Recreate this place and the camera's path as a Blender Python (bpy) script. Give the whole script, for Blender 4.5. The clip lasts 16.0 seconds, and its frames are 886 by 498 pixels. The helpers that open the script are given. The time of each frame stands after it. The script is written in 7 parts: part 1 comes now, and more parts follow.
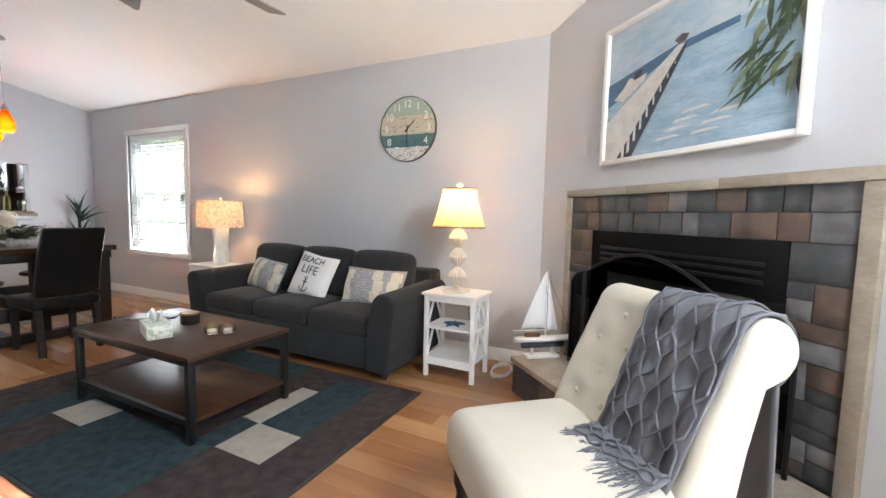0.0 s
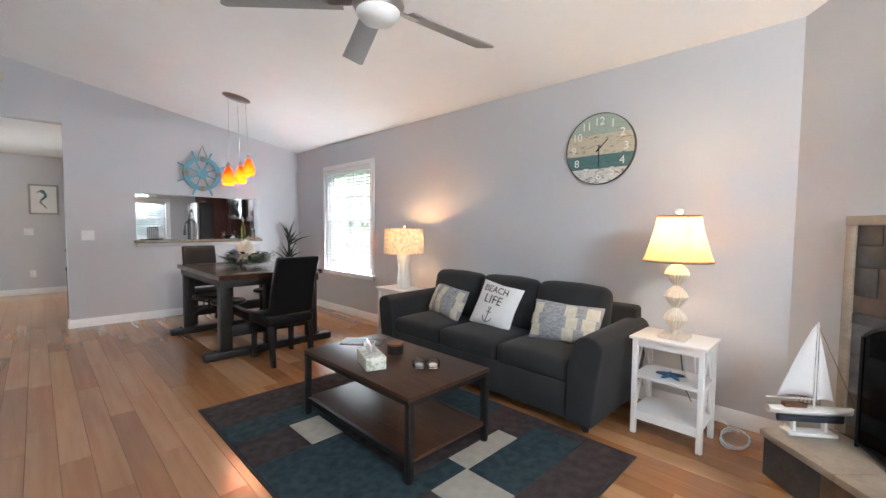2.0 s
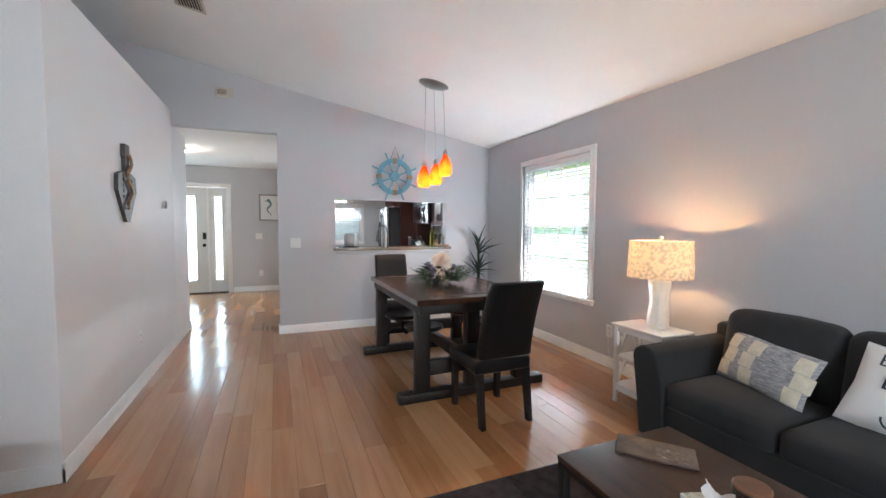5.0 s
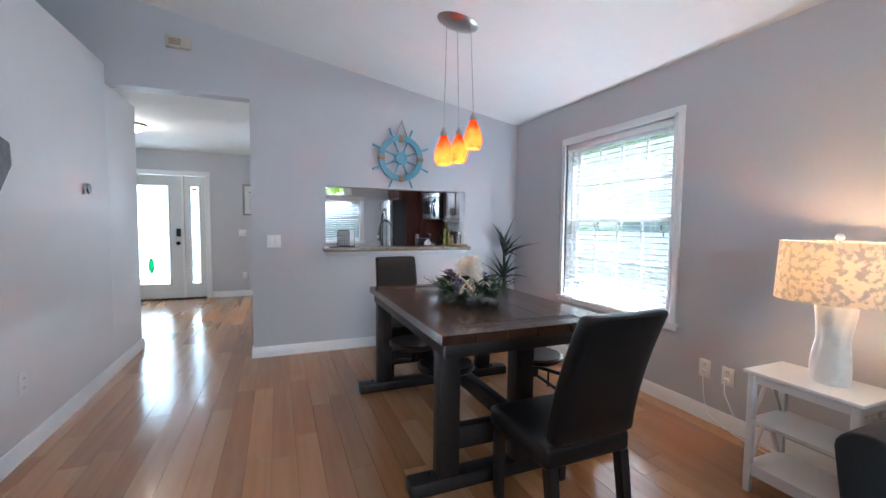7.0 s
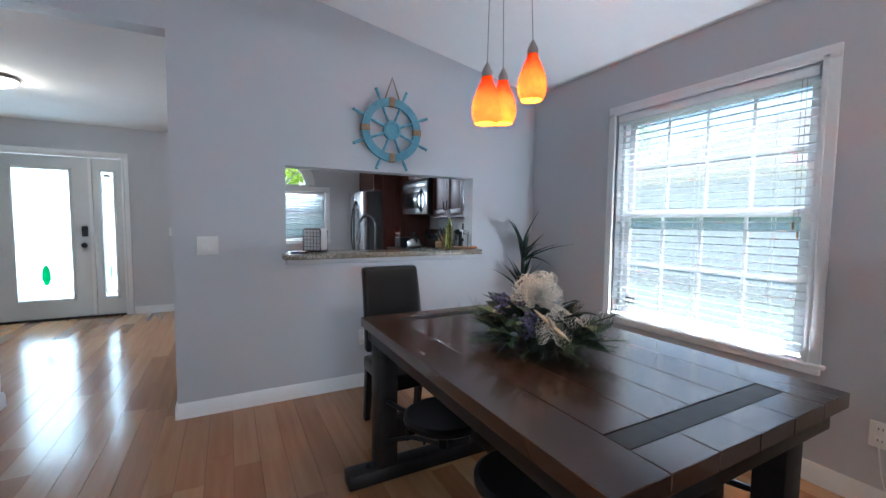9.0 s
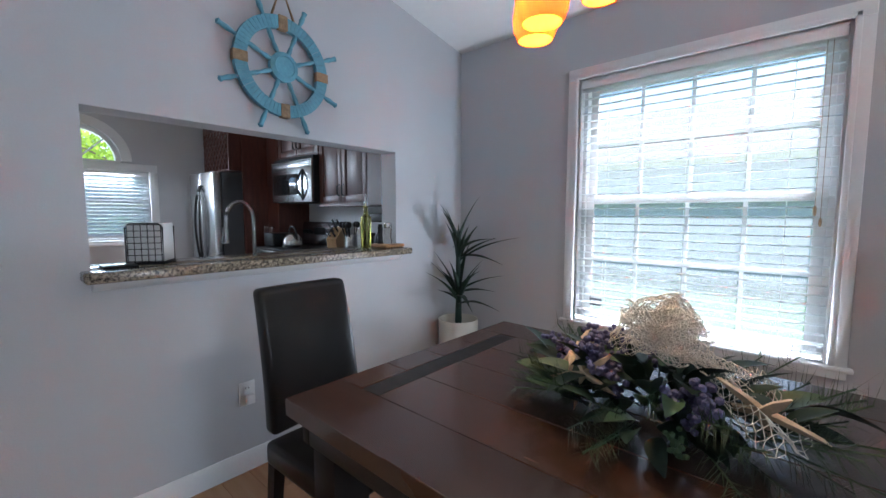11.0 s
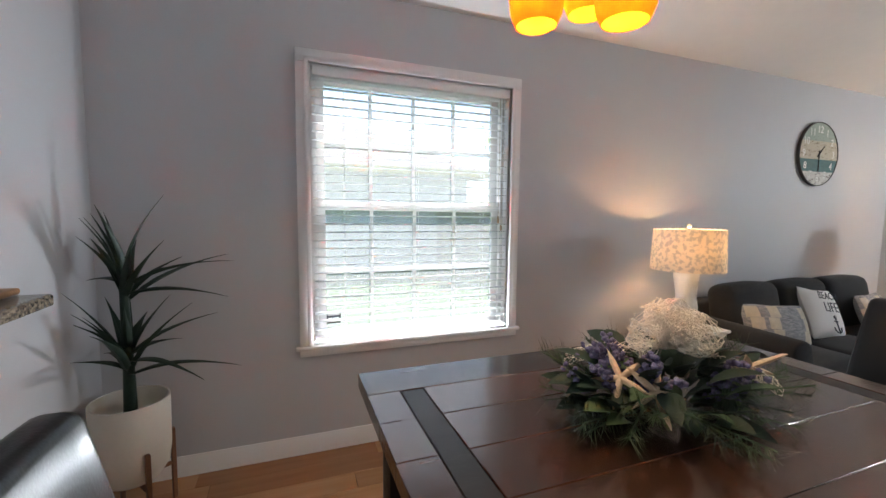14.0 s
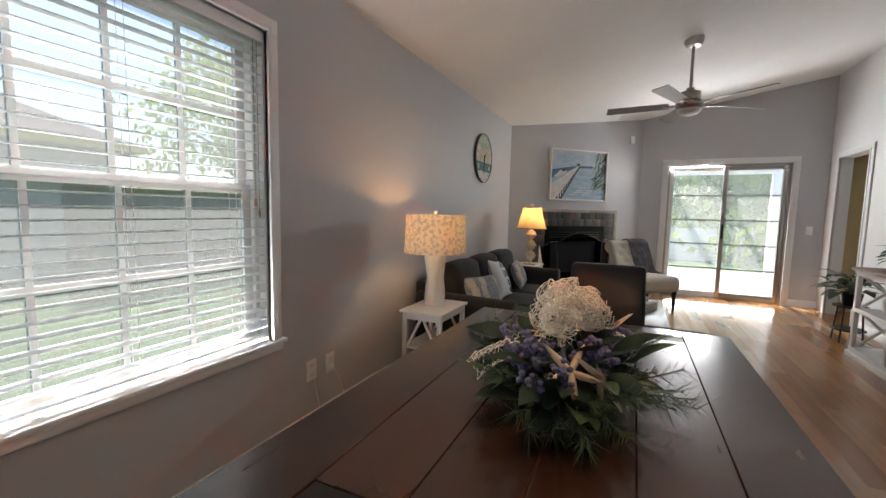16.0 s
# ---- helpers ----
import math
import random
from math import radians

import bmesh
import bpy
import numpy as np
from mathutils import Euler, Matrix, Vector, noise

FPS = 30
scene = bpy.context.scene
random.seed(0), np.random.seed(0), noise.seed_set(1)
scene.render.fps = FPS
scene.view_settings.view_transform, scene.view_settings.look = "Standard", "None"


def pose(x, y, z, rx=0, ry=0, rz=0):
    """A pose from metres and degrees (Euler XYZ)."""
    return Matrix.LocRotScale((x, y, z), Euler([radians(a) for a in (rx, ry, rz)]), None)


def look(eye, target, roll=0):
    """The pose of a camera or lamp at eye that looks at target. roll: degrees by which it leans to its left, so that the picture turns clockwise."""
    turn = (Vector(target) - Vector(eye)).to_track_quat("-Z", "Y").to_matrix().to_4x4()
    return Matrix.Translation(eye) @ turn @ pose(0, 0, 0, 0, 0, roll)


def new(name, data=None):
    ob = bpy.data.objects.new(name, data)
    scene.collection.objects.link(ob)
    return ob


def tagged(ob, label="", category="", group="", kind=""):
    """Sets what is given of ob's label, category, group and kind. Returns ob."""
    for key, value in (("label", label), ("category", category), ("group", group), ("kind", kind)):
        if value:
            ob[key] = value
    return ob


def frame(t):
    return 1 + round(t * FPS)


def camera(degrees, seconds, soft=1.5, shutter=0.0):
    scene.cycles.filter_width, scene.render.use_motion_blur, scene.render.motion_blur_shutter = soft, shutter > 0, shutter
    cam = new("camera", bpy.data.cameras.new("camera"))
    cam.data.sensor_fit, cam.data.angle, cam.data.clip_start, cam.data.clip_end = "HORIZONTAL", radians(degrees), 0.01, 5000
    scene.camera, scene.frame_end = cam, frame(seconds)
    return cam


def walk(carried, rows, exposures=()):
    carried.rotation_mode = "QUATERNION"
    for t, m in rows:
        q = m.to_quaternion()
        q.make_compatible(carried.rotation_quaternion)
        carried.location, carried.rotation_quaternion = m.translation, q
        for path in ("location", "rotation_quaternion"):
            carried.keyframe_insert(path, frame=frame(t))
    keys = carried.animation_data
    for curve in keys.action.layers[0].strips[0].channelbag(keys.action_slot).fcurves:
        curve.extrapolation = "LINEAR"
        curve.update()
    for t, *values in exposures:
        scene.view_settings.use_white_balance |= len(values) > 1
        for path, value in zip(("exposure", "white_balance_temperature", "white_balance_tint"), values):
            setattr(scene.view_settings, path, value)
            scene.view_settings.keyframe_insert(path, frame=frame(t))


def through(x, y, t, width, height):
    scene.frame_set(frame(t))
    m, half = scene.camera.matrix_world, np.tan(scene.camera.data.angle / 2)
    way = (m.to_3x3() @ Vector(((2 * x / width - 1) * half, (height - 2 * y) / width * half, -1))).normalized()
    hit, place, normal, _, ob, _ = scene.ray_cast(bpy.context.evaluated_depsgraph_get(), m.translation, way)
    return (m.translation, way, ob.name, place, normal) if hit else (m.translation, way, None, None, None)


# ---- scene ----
cam = camera(95.0, 16.0)
PATH = [
    (0, (-3.03, -6.915, 1.125), (-1.233, -6.05, 0.965), 1.4),
    (0.5, (-3.059, -6.818, 1.147), (-1.325, -5.829, 1.026), 1.5),
    (1, (-3.084, -6.752, 1.154), (-1.438, -5.62, 1.058), 1.7),
    (1.5, (-3.095, -6.625, 1.206), (-1.559, -5.35, 1.092), 0.7),
    (2, (-3.095, -6.489, 1.239), (-1.681, -5.078, 1.133), 0.5),
    (2.5, (-3.094, -6.308, 1.233), (-1.793, -4.793, 1.139), 0.5),
    (3, (-3.124, -6.1, 1.267), (-1.95, -4.483, 1.162), 0.3),
    (3.5, (-3.11, -5.912, 1.274), (-2.069, -4.208, 1.159), 0.2),
    (4, (-3.033, -5.714, 1.285), (-2.111, -3.943, 1.168), 0.1),
    (4.5, (-2.953, -5.522, 1.302), (-2.126, -3.704, 1.187), 0.3),
    (5, (-2.882, -5.247, 1.317), (-2.12, -3.402, 1.205), 0.3),
    (7.5, (-2.572, -3.909, 1.267), (-1.819, -2.06, 1.145), 0.6),
    (8, (-2.546, -3.639, 1.262), (-1.747, -1.81, 1.137), 0.7),
    (8.5, (-2.549, -3.318, 1.272), (-1.695, -1.514, 1.148), 0.7),
    (11, (-2.435, -1.976, 1.252), (-0.944, -0.655, 1.082), 0.1),
    (11.5, (-2.413, -1.788, 1.226), (-0.763, -0.669, 1.074), 0.0),
    (12, (-2.464, -1.522, 1.259), (-0.639, -0.72, 1.093), 0.1),
    (12.5, (-2.402, -1.337, 1.228), (-0.461, -0.88, 1.071), -0.0),
    (13, (-2.335, -1.186, 1.264), (-0.344, -1.104, 1.086), 0.2),
    (13.5, (-2.279, -0.994, 1.281), (-0.311, -1.31, 1.112), 0.3),
    (14, (-2.229, -0.828, 1.297), (-0.362, -1.525, 1.129), 0.6),
    (14.5, (-2.066, -0.752, 1.265), (-0.353, -1.775, 1.122), 0.6),
    (15, (-1.905, -0.673, 1.269), (-0.429, -2.014, 1.117), 1.0),
    (15.5, (-1.754, -0.627, 1.256), (-0.565, -2.227, 1.099), 1.0),
    (16, (-1.59, -0.675, 1.251), (-0.751, -2.481, 1.064), 1.2),
]
walk(cam, [(t, look(eye, target, roll)) for t, eye, target, roll in PATH], [(0.0, 3.06, 6380, 10), (1.5, 3.02, 6220, 10), (3.5, 3.1, 6350, 10), (5.0, 3.02, 6100, 9), (7.5, 2.72, 5480, 8), (8.5, 2.48, 5450, 7), (11.0, 2.5, 5550, 8), (12.0, 2.5, 5350, 8), (12.5, 2.62, 6100, 9), (14.0, 2.46, 6300, 10), (15.0, 2.24, 6400, 11), (16.0, 1.8, 6750, 11)])

# ---- daylight ----
SUN_AZ, SUN_EL = radians(112), radians(60)
world = bpy.data.worlds.new("daylight")
world.use_nodes = True
scene.world = world
wn, wl = world.node_tree.nodes, world.node_tree.links
sky = wn.new("ShaderNodeTexSky")
sky.sky_type, sky.sun_disc = "NISHITA", False
sky.sun_elevation, sky.sun_rotation = SUN_EL, SUN_AZ
wl.new(sky.outputs[0], wn["Background"].inputs[0])
wn["Background"].inputs[1].default_value = 0.15
sun = new("sun", bpy.data.lights.new("sun", "SUN"))
sun.data.energy, sun.data.angle, sun.data.color = 4.0, radians(0.6), (1, 0.95, 0.88)
sun_way = Vector((math.sin(SUN_AZ) * math.cos(SUN_EL), math.cos(SUN_AZ) * math.cos(SUN_EL), math.sin(SUN_EL)))
sun.matrix_basis = look(sun_way * 30, (0, 0, 0))


def lamp(name, kind, energy, m, color=(1, 0.63, 0.32), size=0.04, size_y=None):
    ob = new(name, bpy.data.lights.new(name, kind))
    ob.data.energy, ob.data.color = energy, color
    if kind == "AREA":
        ob.data.shape, ob.data.size, ob.data.size_y = "RECTANGLE", size, size_y
    else:
        ob.data.shadow_soft_size = size
    ob.matrix_basis = m
    return ob


DAY = (0.90, 0.95, 1.0)
lamp("patio_door_sky", "AREA", 40, look((-2.78, -7.95, 1.99), (-2.78, -7.95 + 0.85, 1.95)), DAY, 1.42, 0.10)
lamp("window_sky", "AREA", 6.5, look((-0.012, -1.505, 0.612), (-0.75, -1.505, 1.75)), DAY, 1.12, 0.015)
lamp("patio_glare", "AREA", 2.2, look((-2.80, -7.905, 0.12), (-2.80, -6.9, 0.72)), (1.0, 0.97, 0.92), 1.40, 0.10)
lamp("front_door_sky", "AREA", 5.5, look((-4.53, 3.80, 1.06), (-4.53, 0, 1.06)), DAY, 0.52, 1.6)
lamp("sidelight_sky", "AREA", 2, look((-3.895, 3.80, 1.06), (-3.895, 0, 1.06)), DAY, 0.13, 1.6)
lamp("kitchen_window_sky", "AREA", 5.5, look((-1.80, 3.26, 1.68), (-1.80, 2.35, 0.9)), DAY, 0.85, 0.05)
lamp("bedroom_window_sky", "AREA", 40, look((-5.62, -7.22, 1.35), (0, -7.22, 1.35)), DAY, 0.5, 1.2)


# ---- materials ----
def nodes(name):
    m = bpy.data.materials.new(name)
    m.use_nodes = True
    nt = m.node_tree
    return m, nt, nt.nodes["Principled BSDF"]


def noise_of(nt, scale, detail=3.0, stretch=None, source="Object"):
    tc = nt.nodes.new("ShaderNodeTexCoord")
    n = nt.nodes.new("ShaderNodeTexNoise")
    n.inputs["Scale"].default_value, n.inputs["Detail"].default_value = scale, detail
    if stretch:
        mp = nt.nodes.new("ShaderNodeMapping")
        mp.inputs["Scale"].default_value = stretch
        nt.links.new(tc.outputs[source], mp.inputs[0])
        nt.links.new(mp.outputs[0], n.inputs["Vector"])
    else:
        nt.links.new(tc.outputs[source], n.inputs["Vector"])
    return n


def ramp(nt, fac, stops):
    r = nt.nodes.new("ShaderNodeValToRGB")
    while len(r.color_ramp.elements) < len(stops):
        r.color_ramp.elements.new(0.5)
    for e, (p, c) in zip(r.color_ramp.elements, stops):
        e.position, e.color = p, (*c, 1)
    nt.links.new(fac, r.inputs[0])
    return r


def M(name, col, rough=0.5, metal=0.0, col2=None, var=0.12, scale=3.0, fine=60.0, bump=0.05, stretch=None, lo=0.35, hi=0.65, coat=0.0, rv=0.08, sheen=0.0, spec=0.5):
    """Paint, cloth, wood or metal: two noises for colour, one of them also for relief and gloss."""
    m, nt, b = nodes(name)
    a = col2 or tuple(min(1, c * (1 - var)) for c in col)
    z = col if col2 else tuple(min(1, c * (1 + var)) for c in col)
    big, small = noise_of(nt, scale, 4, stretch), noise_of(nt, fine, 3, stretch)
    add = nt.nodes.new("ShaderNodeMix")
    add.inputs[0].default_value = 0.35
    nt.links.new(big.outputs[0], add.inputs[2])
    nt.links.new(small.outputs[0], add.inputs[3])
    r = ramp(nt, add.outputs[0], [(lo, a), (hi, z)])
    nt.links.new(r.outputs[0], b.inputs["Base Color"])
    b.inputs["Metallic"].default_value, b.inputs["Coat Weight"].default_value = metal, coat
    b.inputs["Coat Roughness"].default_value = 0.12
    b.inputs["Specular IOR Level"].default_value = spec
    if sheen:
        b.inputs["Sheen Weight"].default_value = sheen
    rm = nt.nodes.new("ShaderNodeMapRange")
    rm.inputs[3].default_value, rm.inputs[4].default_value = max(0.02, rough - rv), min(1, rough + rv)
    nt.links.new(big.outputs[0], rm.inputs[0])
    nt.links.new(rm.outputs[0], b.inputs["Roughness"])
    if bump:
        bp = nt.nodes.new("ShaderNodeBump")
        bp.inputs["Strength"].default_value, bp.inputs["Distance"].default_value = min(1, bump * 4), 0.002
        nt.links.new(small.outputs[0], bp.inputs["Height"])
        nt.links.new(bp.outputs[0], b.inputs["Normal"])
    return m


def glow(name, col, strength):
    m, nt, b = nodes(name)
    b.inputs["Base Color"].default_value = (*col, 1)
    b.inputs["Emission Color"].default_value = (*col, 1)
    b.inputs["Emission Strength"].default_value = strength
    return m


def pane_mat(name, tint=(1, 1, 1), gloss=0.06, haze=0.0):
    m, nt, b = nodes(name)
    nt.nodes.remove(b)
    tr, gl, mx = nt.nodes.new("ShaderNodeBsdfTransparent"), nt.nodes.new("ShaderNodeBsdfGlossy"), nt.nodes.new("ShaderNodeMixShader")
    tr.inputs[0].default_value, gl.inputs["Roughness"].default_value, mx.inputs[0].default_value = (*tint, 1), 0.03, gloss
    nt.links.new(tr.outputs[0], mx.inputs[1])
    nt.links.new(gl.outputs[0], mx.inputs[2])
    last = mx
    if haze:
        last, veil = nt.nodes.new("ShaderNodeMixShader"), nt.nodes.new("ShaderNodeBsdfTranslucent")
        veil.inputs[0].default_value, last.inputs[0].default_value = (0.93, 0.95, 0.95, 1), haze
        nt.links.new(mx.outputs[0], last.inputs[1])
        nt.links.new(veil.outputs[0], last.inputs[2])
    nt.links.new(last.outputs[0], nt.nodes["Material Output"].inputs[0])
    return m


def glass_mat(name, col=(1, 1, 1), rough=0.02):
    m, nt, b = nodes(name)
    b.inputs["Base Color"].default_value = (*col, 1)
    b.inputs["Transmission Weight"].default_value, b.inputs["Roughness"].default_value, b.inputs["IOR"].default_value = 1, rough, 1.45
    return m


def shade_mat(name, col, col2=None, scale=14, through=0.5, lo=0.45, hi=0.55, wave=False):
    """Cloth of a lamp shade, blind or sheer: part of the light goes through."""
    m, nt, b = nodes(name)
    nt.nodes.remove(b)
    n = noise_of(nt, scale, 4)
    r = ramp(nt, n.outputs[0], [(lo, col2 or tuple(c * 0.93 for c in col)), (hi, col)])
    df, tl, mx = nt.nodes.new("ShaderNodeBsdfDiffuse"), nt.nodes.new("ShaderNodeBsdfTranslucent"), nt.nodes.new("ShaderNodeMixShader")
    mx.inputs[0].default_value = through
    for s in (df, tl):
        nt.links.new(r.outputs[0], s.inputs[0])
    nt.links.new(df.outputs[0], mx.inputs[1])
    nt.links.new(tl.outputs[0], mx.inputs[2])
    nt.links.new(mx.outputs[0], nt.nodes["Material Output"].inputs[0])
    return m


def wood_pieces(name, stops, rough, grain, coat=0.0, bump=0.03, rv=(0.05, 0.1)):
    """Boards: each piece takes its own tone, with grain along it."""
    m, nt, b = nodes(name)
    oi, ge, ad, fr = nt.nodes.new("ShaderNodeObjectInfo"), nt.nodes.new("ShaderNodeNewGeometry"), nt.nodes.new("ShaderNodeMath"), nt.nodes.new("ShaderNodeMath")
    fr.operation = "FRACT"
    nt.links.new(oi.outputs["Random"], ad.inputs[0])
    nt.links.new(ge.outputs["Random Per Island"], ad.inputs[1])
    nt.links.new(ad.outputs[0], fr.inputs[0])
    g = noise_of(nt, 1.0, 6, grain)
    offs = nt.nodes.new("ShaderNodeVectorMath")
    mp = g.inputs["Vector"].links[0].from_node
    sc = nt.nodes.new("ShaderNodeMath")
    sc.operation, sc.inputs[1].default_value = "MULTIPLY", 37.0
    nt.links.new(fr.outputs[0], sc.inputs[0])
    nt.links.new(mp.outputs[0], offs.inputs[0])
    nt.links.new(sc.outputs[0], offs.inputs[1])
    nt.links.new(offs.outputs[0], g.inputs["Vector"])
    mx = nt.nodes.new("ShaderNodeMix")
    mx.inputs[0].default_value = 0.5
    nt.links.new(fr.outputs[0], mx.inputs[2])
    nt.links.new(g.outputs[0], mx.inputs[3])
    r = ramp(nt, mx.outputs[0], stops)
    nt.links.new(r.outputs[0], b.inputs["Base Color"])
    rm = nt.nodes.new("ShaderNodeMapRange")
    rm.inputs[3].default_value, rm.inputs[4].default_value = rough - rv[0], rough + rv[1]
    nt.links.new(g.outputs[0], rm.inputs[0])
    nt.links.new(rm.outputs[0], b.inputs["Roughness"])
    b.inputs["Coat Weight"].default_value, b.inputs["Coat Roughness"].default_value = coat, 0.1
    bp = nt.nodes.new("ShaderNodeBump")
    bp.inputs["Strength"].default_value, bp.inputs["Distance"].default_value = bump * 6, 0.001
    nt.links.new(g.outputs[0], bp.inputs["Height"])
    nt.links.new(bp.outputs[0], b.inputs["Normal"])
    return m


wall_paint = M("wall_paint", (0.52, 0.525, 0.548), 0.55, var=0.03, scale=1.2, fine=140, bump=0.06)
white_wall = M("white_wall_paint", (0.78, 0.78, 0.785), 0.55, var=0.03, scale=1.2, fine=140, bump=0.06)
yellow_wall = M("yellow_wall_paint", (0.72, 0.58, 0.30), 0.6, var=0.03, fine=140)
ceiling_paint = M("ceiling_paint", (0.88, 0.875, 0.865), 0.8, var=0.015, scale=3, fine=13, bump=0.25)
trim_white = M("white_trim_paint", (0.78, 0.78, 0.78), 0.35, var=0.03, fine=90, bump=0.02)
off_white = M("offwhite_plastic", (0.56, 0.51, 0.42), 0.4, var=0.04)
plastic_white = M("white_plastic", (0.8, 0.8, 0.79), 0.35, var=0.02, bump=0)
floor_wood = wood_pieces("floor_oak", [(0.15, (0.265, 0.116, 0.045)), (0.45, (0.345, 0.163, 0.068)), (0.62, (0.405, 0.206, 0.092)), (0.85, (0.465, 0.258, 0.124))], 0.20, (26, 1.6, 6), coat=0.28, bump=0.01, rv=(0.02, 0.04))
table_wood = wood_pieces("table_wood", [(0.2, (0.024, 0.012, 0.008)), (0.55, (0.054, 0.023, 0.013)), (0.85, (0.074, 0.031, 0.017))], 0.25, (22, 2.2, 8), coat=0.36, bump=0.02, rv=(0.06, 0.06))
black_wood = M("black_stained_wood", (0.011, 0.009, 0.009), 0.42, col2=(0.019, 0.015, 0.014), scale=5, stretch=(6, 1, 6), spec=0.3)
coffee_wood = M("walnut_laminate", (0.072, 0.034, 0.020), 0.36, spec=0.25, col2=(0.03, 0.015, 0.010), scale=4, fine=30, stretch=(9, 1, 9), bump=0.02)
black_metal = M("black_metal", (0.009, 0.009, 0.0095), 0.45, var=0.2, spec=0.3)
nickel = M("brushed_nickel", (0.42, 0.40, 0.38), 0.3, metal=1, var=0.06)
steel = M("stainless_steel", (0.55, 0.55, 0.55), 0.24, metal=1, var=0.05, stretch=(1, 1, 30))
chrome = M("chrome", (0.72, 0.72, 0.72), 0.08, metal=1, var=0.02, bump=0)
sofa_cloth = M("charcoal_cloth", (0.024, 0.025, 0.027), 0.9, var=0.25, scale=3.5, fine=420, bump=0.12, sheen=0.08, spec=0.2)
leather = M("black_leather", (0.010, 0.0095, 0.010), 0.29, spec=0.28, var=0.12, scale=5, fine=170, bump=0.045, rv=0.02)
cream_cloth = M("cream_linen", (0.52, 0.48, 0.40), 0.9, var=0.05, scale=4, fine=480, bump=0.1)
knit = M("grey_knit_wool", (0.125, 0.125, 0.14), 0.95, var=0.15, scale=10, fine=500, bump=0.2)
white_cloth = M("white_cotton", (0.74, 0.74, 0.74), 0.9, var=0.04, fine=400, bump=0.1)
navy_ink = M("navy_print", (0.03, 0.035, 0.05), 0.8, var=0.1)
woven = M("grey_woven_cloth", (0.20, 0.21, 0.235), 0.95, col2=(0.42, 0.42, 0.43), scale=30, fine=70, stretch=(1, 1, 9), bump=0.3, lo=0.42, hi=0.58)
woven_cream = M("cream_woven_cloth", (0.60, 0.56, 0.46), 0.95, var=0.12, scale=30, fine=300, bump=0.3)
slate = M("slate_tile", (0.090, 0.088, 0.090), 0.38, spec=0.4, col2=(0.032, 0.036, 0.038), scale=7, fine=28, bump=0.3, lo=0.3, hi=0.7)
slate_rust = M("rusty_slate_tile", (0.165, 0.110, 0.082), 0.40, spec=0.4, col2=(0.055, 0.048, 0.046), scale=8, fine=26, bump=0.3, lo=0.3, hi=0.68)
slate_pale = M("pale_slate_tile", (0.21, 0.205, 0.21), 0.38, spec=0.4, col2=(0.085, 0.083, 0.085), scale=7, fine=24, bump=0.3)
grout = M("grey_grout", (0.08, 0.077, 0.074), 0.9, fine=200)
travertine = M("travertine", (0.40, 0.345, 0.275), 0.5, col2=(0.28, 0.235, 0.185), scale=6, fine=50, bump=0.12, stretch=(1, 1, 2))
firebox_black = M("matt_black", (0.0045, 0.0045, 0.0045), 0.7, var=0.3, spec=0.12)
granite = M("speckled_granite", (0.42, 0.35, 0.26), 0.14, col2=(0.05, 0.042, 0.036), scale=75, fine=210, bump=0, lo=0.40, hi=0.60)
cherry = M("cherry_cabinet", (0.105, 0.032, 0.02), 0.42, col2=(0.06, 0.018, 0.012), scale=4, fine=30, stretch=(7, 7, 1), bump=0.02, coat=0.04)
white_paint = M("white_furniture_paint", (0.78, 0.77, 0.75), 0.4, var=0.03, fine=80)
ceramic = M("white_ceramic", (0.76, 0.74, 0.69), 0.3, var=0.05, scale=12, bump=0.03)
shell_white = M("shell_resin", (0.74, 0.68, 0.58), 0.45, col2=(0.58, 0.50, 0.40), scale=18, fine=80, bump=0.15)
teal_rug = M("teal_rug_wool", (0.040, 0.064, 0.075), 0.98, spec=0.1, col2=(0.020, 0.033, 0.040), scale=22, fine=380, bump=0.4)
brown_rug = M("brown_rug_wool", (0.070, 0.055, 0.055), 0.98, spec=0.1, col2=(0.032, 0.025, 0.026), scale=18, fine=380, bump=0.4)
cream_rug = M("cream_rug_wool", (0.34, 0.315, 0.27), 0.98, var=0.12, scale=18, fine=380, bump=0.4)
rug_edge = M("rug_binding", (0.03, 0.028, 0.03), 0.95, fine=380)
wheel_blue = M("weathered_blue_paint", (0.155, 0.375, 0.475), 0.6, col2=(0.105, 0.27, 0.36), scale=9, fine=70, bump=0.12)
rope = M("jute_rope", (0.30, 0.20, 0.115), 0.95, var=0.25, scale=40, fine=260, bump=0.4)
leaf_green = M("artificial_leaf", (0.022, 0.043, 0.027), 0.5, spec=0.3, col2=(0.014, 0.028, 0.02), scale=9, fine=90)
leaf_light = M("light_leaf", (0.085, 0.14, 0.06), 0.5, col2=(0.05, 0.09, 0.045), scale=9, fine=90)
pine_green = M("pine_needle", (0.03, 0.065, 0.03), 0.6, col2=(0.05, 0.09, 0.035), scale=30)
purple = M("purple_berry", (0.15, 0.135, 0.26), 0.55, col2=(0.07, 0.062, 0.14), scale=30)
net_cream = M("cream_net", (0.90, 0.83, 0.73), 0.8, var=0.1)
starfish_mat = M("dried_starfish", (0.68, 0.52, 0.36), 0.85, var=0.15, scale=30, fine=200, bump=0.4)
pot_white = M("matt_pot", (0.66, 0.635, 0.57), 0.6, var=0.03)
stand_wood = M("brown_wood", (0.16, 0.075, 0.04), 0.5, var=0.25, stretch=(6, 6, 1))
anchor_dark = M("carved_dark_wood", (0.035, 0.033, 0.036), 0.5, col2=(0.085, 0.07, 0.06), scale=14, fine=60, bump=0.2)
